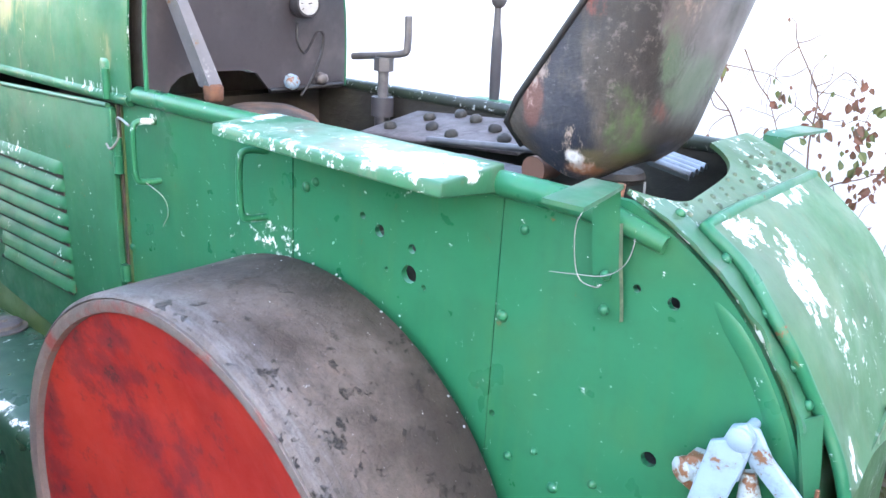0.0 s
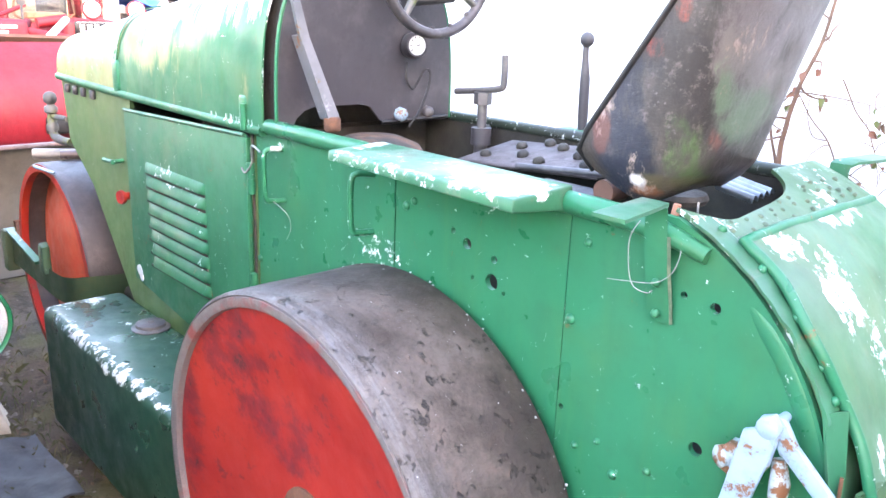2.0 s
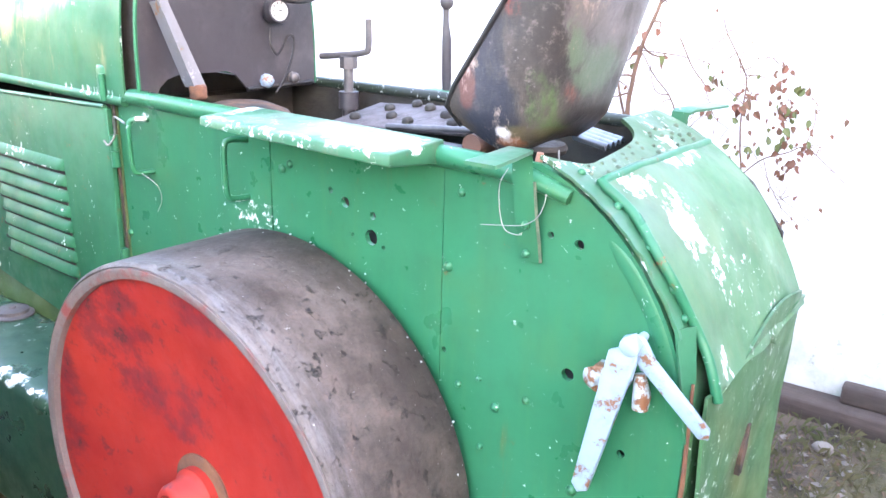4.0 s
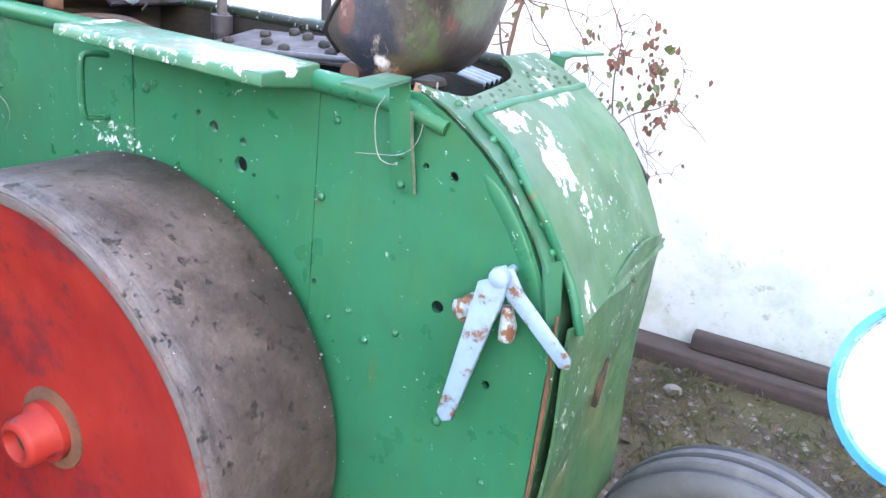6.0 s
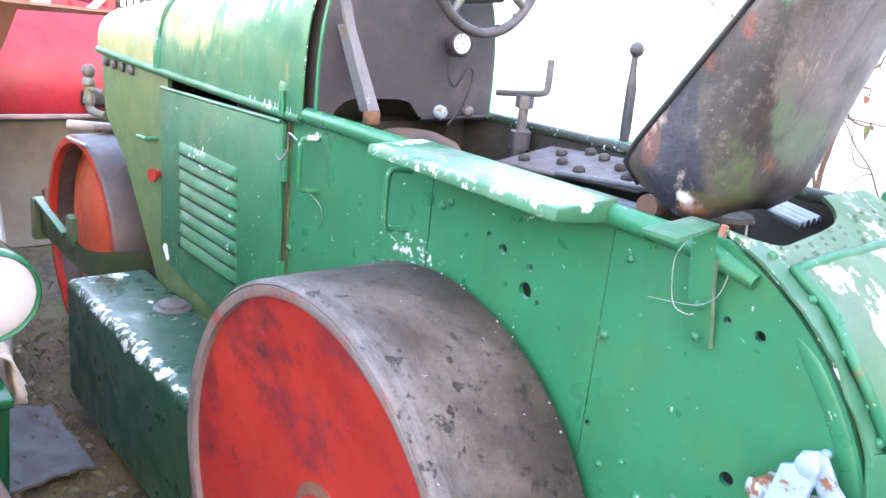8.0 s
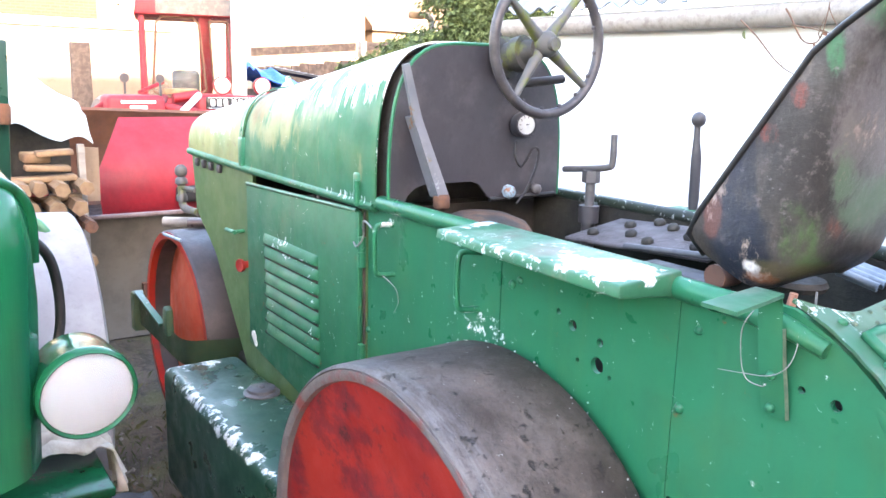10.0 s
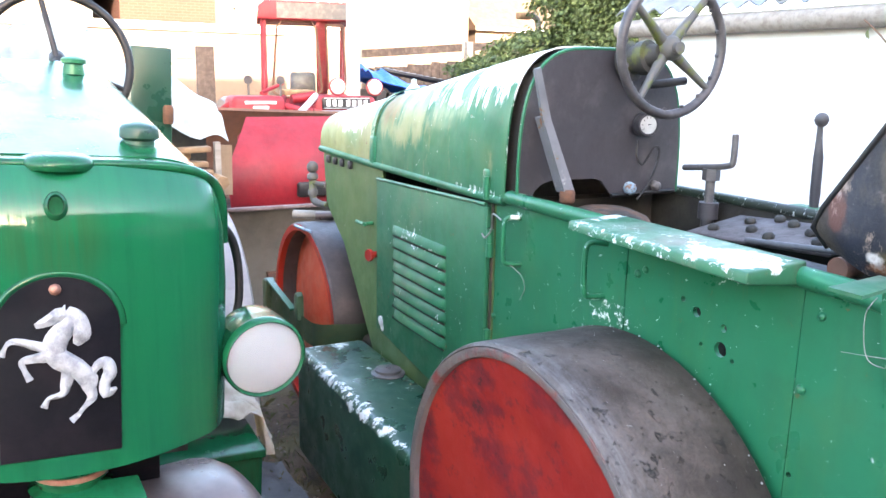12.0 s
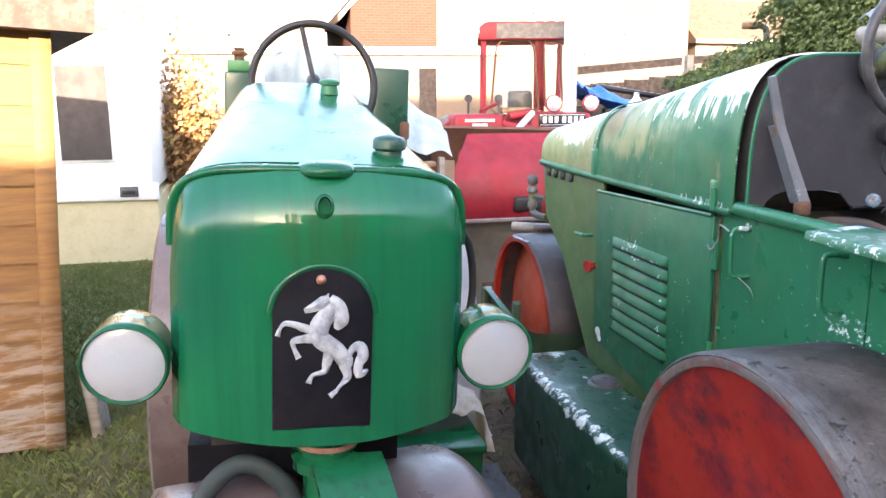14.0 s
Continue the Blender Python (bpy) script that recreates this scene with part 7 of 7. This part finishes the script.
for y0, y1 in ((3.4, 5.4), (5.56, 8.4)):
    prism(bm, [(y0, 1.97 + 0.085 * (y0 - 3.4)), (y1, 1.97 + 0.085 * (y1 - 3.4)), (y1, 2.10 + 0.085 * (y1 - 3.4)), (y0, 2.10 + 0.085 * (y0 - 3.4))], "x", -11.02, -10.97)
part("top_rail", bm, M["timber"], FN)
LP = thing("bent_pole", (-9, 5.55, 0), "pale metal pole with a bent yellow head", "pole")
bm = B()
tube(bm, smooth_line([(-9, 5.62, -0.02), (-9, 5.60, 1.6), (-9, 5.57, 2.45), (-9, 5.50, 2.60), (-9, 5.34, 2.62)], 6), 0.045, 8)
part("pole", bm, M["grey_wood"], LP)
bm = B()
vs = box(bm, -9.06, -8.94, 5.2, 5.42, 2.56, 2.66, 0.02)
part("pole_head", bm, M["straw"], LP)


def leaf_cloud(name, mat, centres, count, size, seed, label, category, stems=True, kind=""):
    """A bush of many small leaves on thin stems."""
    r = random.Random(seed)
    t = thing(name, (centres[0][0], centres[0][1], 0), label, category, kind=kind)
    verts, faces = [], []
    for _ in range(count):
        cx, cy, cz, sx, sy, sz = r.choice(centres)
        a, b, c = r.gauss(0, 0.42), r.gauss(0, 0.42), r.gauss(0, 0.42)
        p = Vector((cx + a * sx, cy + b * sy, max(0.03, cz + c * sz)))
        n = Vector((r.gauss(0, 1), r.gauss(0, 1), r.gauss(0, 1))).normalized()
        s1 = n.orthogonal().normalized() * size * r.uniform(0.5, 1.2)
        s2 = n.cross(s1).normalized() * size * r.uniform(0.35, 0.7)
        i = len(verts)
        verts += [p - s1, p + s2 + n * size * 0.15, p + s1, p - s2 + n * size * 0.15]
        faces.append((i, i + 1, i + 2, i + 3))
    me = bpy.data.meshes.new("leaves")
    o = ORIGIN[t.name]
    me.from_pydata([v - o for v in verts], [], faces)
    me.materials.append(mat)
    ob = new("leaves", me)
    ob.parent = t
    tagged(ob, kind="stuff")
    bm = B()
    for cx, cy, cz, sx, sy, sz in centres:
        for k in range(3):
            a = r.uniform(0, 6.28)
            tube(bm, [(cx + 0.1 * math.cos(a), cy + 0.1 * math.sin(a), -0.02), (cx + 0.2 * sx * math.cos(a), cy + 0.2 * sy * math.sin(a), cz * 0.7), (cx + 0.35 * sx * math.cos(a), cy + 0.35 * sy * math.sin(a), cz + 0.3 * sz)], [0.03, 0.02, 0.008], 5)
    part("stems", bm, M["dry_stem"], t)
    return t


def hedge():
    """A dense clipped hedge with a lower mass of ivy beside it, thickest at its faces."""
    r = random.Random(5)
    t = thing("hedge", (-8.1, 5.9, 0), "tall clipped green hedge beside the fence, ivy at its side", "hedge")
    verts, faces = [], []
    for k in range(64000):
        ivy = k % 4 == 0
        y = r.uniform(3.95, 5.25) if ivy else 5.08 + 1.75 * r.random()
        w = noise.noise(Vector((y * 1.3, 2.0, 0.0))) + 0.5 * noise.noise(Vector((y * 4.1, 7.0, 0.0)))
        top = 1.82 + 0.42 * (y - 3.95) + 0.10 * w if ivy else 2.80 + 0.10 * math.sin(2.2 * (y - 5.0)) + 0.16 * w
        if not ivy and y < 5.25:
            top -= 0.35 * (5.25 - y) / 0.17 * 0.5
        z = top - (top - 0.05) * r.random() ** 1.5
        front = (-7.9 if ivy else -7.62) - 0.10 * (z / 2.8) ** 2
        x = front - abs(r.gauss(0, 0.22))
        if z > top - 0.15:
            x = front - r.uniform(0, 0.9)
        hump = 0.16 * noise.noise(Vector((y * 2.4, z * 2.4, 3.0))) + 0.07 * noise.noise(Vector((y * 6, z * 6, 9.0)))
        p = Vector((x + hump, y + r.gauss(0, 0.03), z + abs(r.gauss(0, 0.03)) + (0.08 * r.random() ** 6)))
        n = Vector((r.gauss(0.5, 0.8), r.gauss(0, 0.8), r.gauss(0.5, 0.8))).normalized()
        size = 0.034 * r.uniform(0.6, 1.3)
        s1 = n.orthogonal().normalized() * size
        s2 = n.cross(s1).normalized() * size * r.uniform(0.4, 0.7)
        i = len(verts)
        verts += [p - s1, p + s2 + n * size * 0.15, p + s1, p - s2 + n * size * 0.15]
        faces.append((i, i + 1, i + 2, i + 3))
    me = bpy.data.meshes.new("leaves")
    o = ORIGIN[t.name]
    me.from_pydata([v - o for v in verts], [], faces)
    me.materials.append(M["hedge_leaf"])
    ob = new("leaves", me)
    ob.parent = t
    tagged(ob, kind="stuff")
    bm = B()
    for k in range(9):
        y = 5.2 + 0.19 * k
        tube(bm, [(-8.0, y, -0.02), (-8.02, y + r.uniform(-0.1, 0.1), 1.2), (-7.98, y + r.uniform(-0.15, 0.15), 2.55)], [0.035, 0.025, 0.008], 6)
    for k in range(5):
        y = 4.1 + 0.22 * k
        tube(bm, [(-8.1, y, -0.02), (-8.1, y + r.uniform(-0.1, 0.1), 1.0), (-8.1, y + r.uniform(-0.1, 0.1), 1.65)], [0.02, 0.015, 0.006], 6)
    part("stems", bm, M["dry_stem"], t)


hedge()
leaf_cloud("shrub", M["bush_leaf"], [(-9.2, -2.3, 1.35, 0.5, 0.5, 1.0), (-9.0, -2.05, 0.8, 0.5, 0.4, 0.8), (-9.4, -2.6, 1.0, 0.6, 0.6, 1.1), (-9.6, -3.2, 1.3, 0.6, 0.8, 1.2)], 6000, 0.05, 6, "sunlit yellowish garden shrub", "shrub")

# caravan
CV = thing("caravan", (-8.6, -3.2, 0), "white caravan with a curtained window and a cream skirt", "caravan")
bm = B()
prism(bm, [(-7.62, 0.72), (-7.6, 0.9), (-7.63, 2.05), (-7.8, 2.35), (-9.9, 2.4), (-10.0, 0.72)], "y", -4.6, -2.46, bev=0.02)
part("body", bm, M["white_paint"], CV)
bm = B()
box(bm, -7.64, -7.58, -3.34, -2.80, 1.04, 2.04, 0.02, 2)
wf = part("window_frame", bm, M["white_paint"], CV)
bm = B()
box(bm, -7.60, -7.572, -3.31, -2.83, 1.07, 2.01)
part("pane", bm, M["curtained"], wf, "pane with pale curtains behind")
bm = B()
box(bm, -7.62, -7.56, -4.5, -2.40, 0.64, 0.82, 0.02, 2)
bump = part("bumper", bm, M["white_paint"], CV, "pale bumper band")
bm = B()
box(bm, -7.56, -7.548, -2.78, -2.60, 0.68, 0.79, 0.004)
part("light_cluster", bm, M["iron"], bump)
bm = B()
box(bm, -7.56, -7.545, -2.76, -2.63, 0.71, 0.75, 0.004)
part("light_lens", bm, M["black"], bump)
bm = B()
box(bm, -9.9, -7.60, -4.5, -2.42, -0.02, 0.66)
part("skirt", bm, M["skirt"], CV, "cream skirt panel")

# garden shed
SH = thing("shed", (-3.8, -3.4, 0), "orange-stained board shed with weathered lower boards", "shed")
for k in range(11):
    bm = B()
    z = 0.02 + 0.182 * k
    prism(bm, [(-2.80, z), (-2.775, z), (-2.79, z + 0.19), (-2.80, z + 0.19)], "y", -4.8, -2.39)
    part("board", bm, M["shed"], SH)
bm = B()
box(bm, -2.80, -2.755, -2.39, -2.30, 0.0, 2.0, 0.004)
part("corner_post", bm, M["shed"], SH)
bm = B()
box(bm, -5.2, -2.81, -4.8, -2.31, 0.0, 2.0)
part("wall", bm, M["timber"], SH)
bm = B()
prism(bm, [(-4.9, 1.99), (-2.13, 1.99), (-2.13, 2.14), (-4.9, 2.5)], "x", -5.3, -2.62)
part("roof", bm, M["timber"], SH, "dark felted roof with a deep fascia")
SH.matrix_basis = Matrix.Translation((-2.8, -2.455, 0.0)) @ Matrix.Rotation(radians(17), 4, "Z") @ Matrix.Rotation(radians(-3.0), 4, "X") @ Matrix.Translation((2.8, 2.39, 0.02)) @ SH.matrix_basis
bm = B()
box(bm, -3.1, -2.9, -2.26, -2.20, -0.02, 0.42, 0.01)
turn(bm, bm.verts[:], Matrix.Translation((-3, -2.2, 0)) @ Matrix.Rotation(radians(6), 4, "X") @ Matrix.Translation((3, 2.2, 0)))
solo("plank", bm, M["grey_wood"], "short grey plank leaning beside the shed", "plank")

# ---- the vehicle at the edge: tyre and blue-rimmed lamp ----
VT = thing("farm_tractor", (1.3, 0.2, 0), "old farm tractor front with a ribbed tyre and blue-rimmed lamp", "tractor")
WCX, WCY, WR = 1.07, 0.46, 0.335
bm = B()
prof_t = [(0.21, 0.0), (0.24, -0.07), (0.28, -0.088), (0.315, -0.085), (0.327, -0.07), (0.318, -0.066), (0.318, -0.04), (0.334, -0.034), (0.335, -0.012), (0.319, -0.008), (0.319, 0.008), (0.335, 0.012), (0.334, 0.034), (0.318, 0.04), (0.318, 0.066), (0.327, 0.07), (0.315, 0.085), (0.28, 0.088), (0.24, 0.07)]
lathe(bm, prof_t, (WCX, WCY, WR), (0.1, 1, 0), 64, loop=True)
tyre = part("tyre", bm, M["tyre"], VT, "black ribbed front tyre")
bm = B()
lathe(bm, [(0, -0.03), (0.08, -0.035), (0.1, -0.01), (0.20, -0.02), (0.218, -0.06), (0.222, -0.06), (0.222, 0.06), (0, 0.05)], (WCX, WCY, WR), (0.1, 1, 0), 40)
part("wheel_rim", bm, M["black"], tyre)
bm = B()
tube(bm, [(WCX, WCY + 0.02, WR), (1.45, 0.55, 0.36), (1.9, 0.6, 0.40)], 0.04, 10)
box(bm, 1.75, 2.3, 0.25, 0.75, 0.45, 1.05, 0.04, 2)
part("front_axle", bm, M["black"], VT)
LPOS, LDIR = Vector((1.212, -0.384, 1.308)), Vector((-0.096, -0.917, 0.386)).normalized()
bm = B()
lathe(bm, [(0, -0.13), (0.05, -0.12), (0.08, -0.07), (0.09, -0.01), (0.0935, 0.0), (0.0935, 0.012), (0.086, 0.016), (0.083, 0.006), (0.083, -0.008), (0, -0.012)], LPOS, LDIR, 44)
bl = part("headlamp", bm, M["blue_rim"], VT, "blue-rimmed round headlamp")
bm = B()
lathe(bm, [(0, -0.011), (0.083, -0.007), (0.083, -0.004), (0, -0.007)], LPOS, LDIR, 36)
part("reflector", bm, M["mirror"], bl)
bm = B()
lathe(bm, [(0, 0.014), (0.05, 0.011), (0.084, 0.005), (0.084, 0.002), (0.05, 0.008), (0, 0.011)], LPOS, LDIR, 36)
ln_ = part("lens", bm, M["lens"], bl, "fluted glass lens")
ln_.visible_shadow = False
bm = B()
tube(bm, smooth_line([LPOS - LDIR * 0.08, LPOS - LDIR * 0.12 + Vector((0.05, 0, -0.08)), (1.72, 0.0, 0.95), (1.85, 0.35, 0.85)], 6), 0.018, 8)
part("lamp_bracket", bm, M["black"], VT)

# ---- climber on the white wall ----
def climber(seed):
    r = random.Random(seed)
    t = thing("wall_climber", (-0.38, 2.0, 0), "bare thorny climber with dead leaves against the white wall", "climber")
    bags = {"amber_leaf": ([], []), "green_leaf": ([], [])}

    def leaf(p, s, bag):
        n = Vector((r.gauss(0, 0.8), -1, r.gauss(0, 0.6))).normalized()
        d = Vector((r.gauss(0, 0.6), r.gauss(0, 0.2), -1)).normalized()
        side = d.cross(n).normalized()
        i = len(bag[0])
        fold = n * s * r.uniform(0.1, 0.45)
        bag[0].extend([p, p + d * s * 0.35 + side * s * 0.36 + fold, p + d * s * 0.75 + side * s * 0.28 + fold, p + d * s * 1.1, p + d * s * 0.75 - side * s * 0.28 + fold, p + d * s * 0.35 - side * s * 0.36 + fold, p + d * s * 0.55])
        bag[1].extend([(i, i + 1, i + 6), (i + 1, i + 2, i + 6), (i + 2, i + 3, i + 6), (i + 3, i + 4, i + 6), (i + 4, i + 5, i + 6), (i + 5, i, i + 6)])

    def stem(line, rad, twigs, name="stem"):
        """One stem along (x, z) marks, knotted a little, with thin side twigs."""
        pts = smooth_line([(x, 2.0 + 0.03 * math.sin(7 * x + 5 * z), z) for x, z in line], 5)
        for k, p in enumerate(pts):
            p += Vector((noise.noise(p * 9), noise.noise(p * 7 + Vector((5, 0, 0))), noise.noise(p * 8 + Vector((0, 3, 0))))) * 0.008
        bm = B()
        n = len(pts) - 1
        tube(bm, pts, [rad * (1 - 0.55 * k / n) for k in range(n + 1)], 6)
        for _ in range(twigs):
            k = r.randrange(n // 3, n)
            p = pts[k].copy()
            d = Vector((r.gauss(0, 1), r.gauss(-0.1, 0.3), r.gauss(0.1, 0.8))).normalized()
            way = [p.copy()]
            for _ in range(5):
                d = (d + Vector((r.gauss(0, 0.35), r.gauss(0, 0.15), r.gauss(-0.05, 0.3)))).normalized()
                p = p + d * r.uniform(0.012, 0.034)
                p.y = min(p.y, 2.16)
                way.append(p.copy())
            tube(bm, way, [rad * 0.35 * (1 - 0.7 * j / 5) + 0.0007 for j in range(6)], 5)
            if r.random() < 0.35:
                leaf(way[-1], r.uniform(0.015, 0.030), bags["amber_leaf" if r.random() < 0.7 else "green_leaf"])
        part(name, bm, M["dry_stem"], t)

    stem([(-0.41, -0.01), (-0.39, 0.6), (-0.38, 1.17), (-0.355, 1.32), (-0.332, 1.457), (-0.30, 1.57), (-0.27, 1.70), (-0.25, 1.92)], 0.013, 8)
    stem([(-0.385, 1.12), (-0.41, 1.25), (-0.44, 1.38), (-0.47, 1.52)], 0.007, 3)
    stem([(-0.02, -0.01), (-0.03, 0.6), (-0.06, 1.0), (-0.089, 1.137), (-0.14, 1.20), (-0.19, 1.283), (-0.26, 1.36), (-0.332, 1.457)], 0.0055, 6)
    stem([(-0.19, 1.283), (-0.25, 1.30), (-0.28, 1.40), (-0.275, 1.47)], 0.003, 2)
    stem([(-0.332, 1.457), (-0.23, 1.448), (-0.15, 1.44), (-0.08, 1.434), (-0.03, 1.40)], 0.003, 4)
    stem([(-0.18, 1.51), (-0.12, 1.41), (-0.06, 1.34), (-0.042, 1.295), (0.0, 1.22), (0.089, 1.169)], 0.0032, 5)
    stem([(0.14, -0.01), (0.13, 0.6), (0.132, 1.004), (0.11, 1.12), (0.095, 1.25), (0.097, 1.371), (0.05, 1.45), (-0.003, 1.531), (-0.02, 1.57)], 0.005, 12)
    stem([(0.132, 1.004), (0.201, 1.076), (0.28, 1.11), (0.347, 1.138), (0.42, 1.09), (0.502, 1.025)], 0.0032, 6)
    stem([(0.097, 1.371), (0.16, 1.456), (0.20, 1.44), (0.242, 1.382)], 0.0022, 4)
    stem([(0.347, 1.138), (0.37, 1.25), (0.34, 1.33), (0.30, 1.36), (0.26, 1.30)], 0.0022, 6)
    stem([(0.201, 1.076), (0.243, 0.98), (0.30, 0.93), (0.338, 0.908), (0.40, 0.87), (0.465, 0.845)], 0.0018, 4)
    stem([(0.11, 1.12), (0.16, 1.10), (0.243, 0.98), (0.30, 0.90), (0.308, 0.84)], 0.0018, 5)
    stem([(0.36, 0.0), (0.33, 0.22), (0.37, 0.40), (0.31, 0.52)], 0.003, 6)
    # bare twigs high up beside the eaves
    for line in (((-1.22, 2.02), (-1.143, 1.953), (-1.045, 1.861), (-0.954, 1.795), (-0.831, 1.748)), ((-0.98, 2.05), (-0.90, 1.93), (-0.835, 1.909), (-0.80, 1.95), (-0.78, 2.06)), ((-0.835, 1.909), (-0.835, 1.86), (-0.807, 1.822), (-0.78, 1.86), (-0.76, 1.95)), ((-0.95, 1.98), (-0.87, 1.97), (-0.80, 1.95)), ((-0.26, 1.72), (-0.40, 1.80), (-0.62, 1.86), (-0.807, 1.822))):
        stem(line, 0.0042, 2, "twig")
    leaf(Vector((-1.16, 1.98, 1.975)), 0.045, bags["green_leaf"])
    # hanging clusters of leaves
    for x, z, sx, sz, count, dead in ((0.262, 1.25, 0.022, 0.07, 34, 0.9), (0.31, 1.10, 0.03, 0.04, 16, 1.0), (0.10, 1.29, 0.03, 0.03, 14, 0.8), (-0.02, 1.35, 0.03, 0.03, 8, 0.3), (0.01, 1.24, 0.03, 0.02, 7, 0.3), (0.11, 1.10, 0.03, 0.03, 12, 0.8), (0.235, 1.40, 0.015, 0.03, 9, 1.0), (0.19, 1.17, 0.03, 0.03, 10, 0.5), (0.36, 1.20, 0.012, 0.05, 9, 0.8), (0.33, 1.37, 0.012, 0.012, 3, 0.4), (0.306, 0.85, 0.006, 0.012, 3, 1.0), (0.03, 1.03, 0.03, 0.02, 6, 0.3), (-0.34, 1.50, 0.03, 0.03, 7, 0.9), (-0.24, 1.43, 0.01, 0.02, 4, 0.8), (0.15, 1.33, 0.03, 0.02, 6, 0.9)):
        for _ in range(count):
            leaf(Vector((r.gauss(x, sx), 1.985 + r.gauss(0, 0.02), r.gauss(z, sz))), r.uniform(0.016, 0.042), bags["amber_leaf" if r.random() < dead else "green_leaf"])
    for key, bag in bags.items():
        me = bpy.data.meshes.new(key)
        o = ORIGIN[t.name]
        me.from_pydata([v - o for v in bag[0]], [], bag[1])
        me.materials.append(M[key])
        ob = new("dead_leaves" if key == "amber_leaf" else "green_leaves", me)
        ob.parent = t
        tagged(ob, kind="stuff")


climber(11)


# ---- litter, stones, grass ----
def scatter(name, mat, count, seed, place, make, label, category):
    r = random.Random(seed)
    verts, faces = [], []
    for _ in range(count):
        x, y = place(r)
        vs, fs = make(r, Vector((x, y, ground_z(x, y))))
        i = len(verts)
        verts += vs
        faces += [tuple(i + j for j in f) for f in fs]
    me = bpy.data.meshes.new(name)
    me.from_pydata(verts, [], faces)
    me.materials.append(mat)
    return tagged(new(name, me), label, category, kind="stuff")


def blade(r, p):
    h, a, w = r.uniform(0.02, 0.075), r.uniform(0, 6.28), r.uniform(0.0007, 0.002)
    d = Vector((math.cos(a), math.sin(a), 0))
    s = Vector((-d.y, d.x, 0)) * w
    l = r.uniform(0.2, 0.9)
    return [p - s, p + s, p + d * h * l * 0.4 + Vector((0, 0, h * 0.6)) + s * 0.7, p + d * h * l + Vector((0, 0, h * (1.05 - 0.5 * l)))], [(0, 1, 2), (0, 2, 3)]


def flake(r, p):
    s = r.uniform(0.004, 0.018)
    n = Vector((r.gauss(0, 0.35), r.gauss(0, 0.35), 1)).normalized()
    a = n.orthogonal().normalized()
    a = a * math.cos(r.uniform(0, 6)) + n.cross(a) * math.sin(r.uniform(0, 6))
    b = n.cross(a)
    c = p + Vector((0, 0, 0.006))
    return [c - a * s, c + b * s * 0.5 + n * s * 0.3, c + a * s, c - b * s * 0.5 + n * s * 0.2], [(0, 1, 2), (0, 2, 3)]


def pebble(r, p):
    s = r.uniform(0.006, 0.022)
    q = [Vector((r.uniform(0.7, 1.2) * x, r.uniform(0.7, 1.2) * y, r.uniform(0.5, 0.9) * z)) * s for x, y, z in ((1, 0, 0), (0, 1, 0), (-1, 0, 0), (0, -1, 0), (0, 0, 1), (0, 0, -0.4))]
    return [p + v for v in q], [(0, 1, 4), (1, 2, 4), (2, 3, 4), (3, 0, 4), (1, 0, 5), (2, 1, 5), (3, 2, 5), (0, 3, 5)]


clumps = [(random.Random(77 + k).uniform(0.3, 2.6), random.Random(177 + k).uniform(1.2, 2.1)) for k in range(26)]


def near_wall(r):
    x, y = r.choice(clumps)
    return x + r.gauss(0, 0.11), min(y + r.gauss(0, 0.10), wall_y(x) - 0.2)


def lawn(r):
    return r.uniform(-7.4, -1.2), r.uniform(-3.6, -1.85)


def alley(r):
    return r.uniform(-4.2, 0.2), r.gauss(-0.55, 0.22)


def behind(r):
    return r.uniform(0.2, 3.0), r.uniform(0.6, 2.15)


scatter("grass_tufts", M["grass"], 1700, 1, near_wall, blade, "thin grass tufts on the earth by the wall", "grass")
scatter("lawn_grass", M["lawn"], 26000, 2, lawn, blade, "short patchy lawn beside the shed", "grass")
scatter("alley_grass", M["grass"], 3200, 12, alley, blade, "sparse grass between the rollers", "grass")
scatter("leaf_litter", M["leaf_litter"], 2600, 3, behind, flake, "dead leaf litter on the earth", "litter")
scatter("alley_litter", M["leaf_litter"], 700, 4, alley, flake, "dead leaf litter between the rollers", "litter")
scatter("pebbles", M["stone"], 700, 5, behind, pebble, "loose pebbles on the earth", "pebbles")
scatter("alley_pebbles", M["stone"], 500, 6, alley, pebble, "loose pebbles between the rollers", "pebbles")
for k, (x, y, s) in enumerate(((0.92, 0.95, 0.06), (1.02, 1.1, 0.04), (0.62, 1.9, 0.035), (0.95, 0.80, 0.05))):
    bm = B()
    r = bmesh.ops.create_icosphere(bm, subdivisions=2, radius=s)
    for v in bm.verts:
        v.co = Vector((v.co.x * 1.3, v.co.y, v.co.z * 0.6)) * (1 + 0.25 * noise.noise(v.co * 20 + Vector((k, 0, 0)))) + Vector((x, y, ground_z(x, y) + 0.3 * s))
    solo("stone", bm, M["stone"], "loose pale stone lying on the earth", "stone", group="stones by the wall")
bm = B()
tube(bm, [(0.78, 0.90, 0.06), (1.0, 1.12, 0.10)], 0.009, 6)
solo("stick", bm, M["grey_wood"], "thin grey stick lying on stones", "stick")
bm = B()
sheet(bm, lambda u, v: Vector((-2.1 + 0.55 * u, -0.66 + 0.30 * v, 0.04 + 0.012 * math.sin(5 * u + 4 * v) + 0.02 * noise.noise(Vector((u * 4, v * 4, 3))))), 20, 14, 0.01)
solo("rubber_mat", bm, M["mat"], "grey rubber mat lying on the ground", "mat")
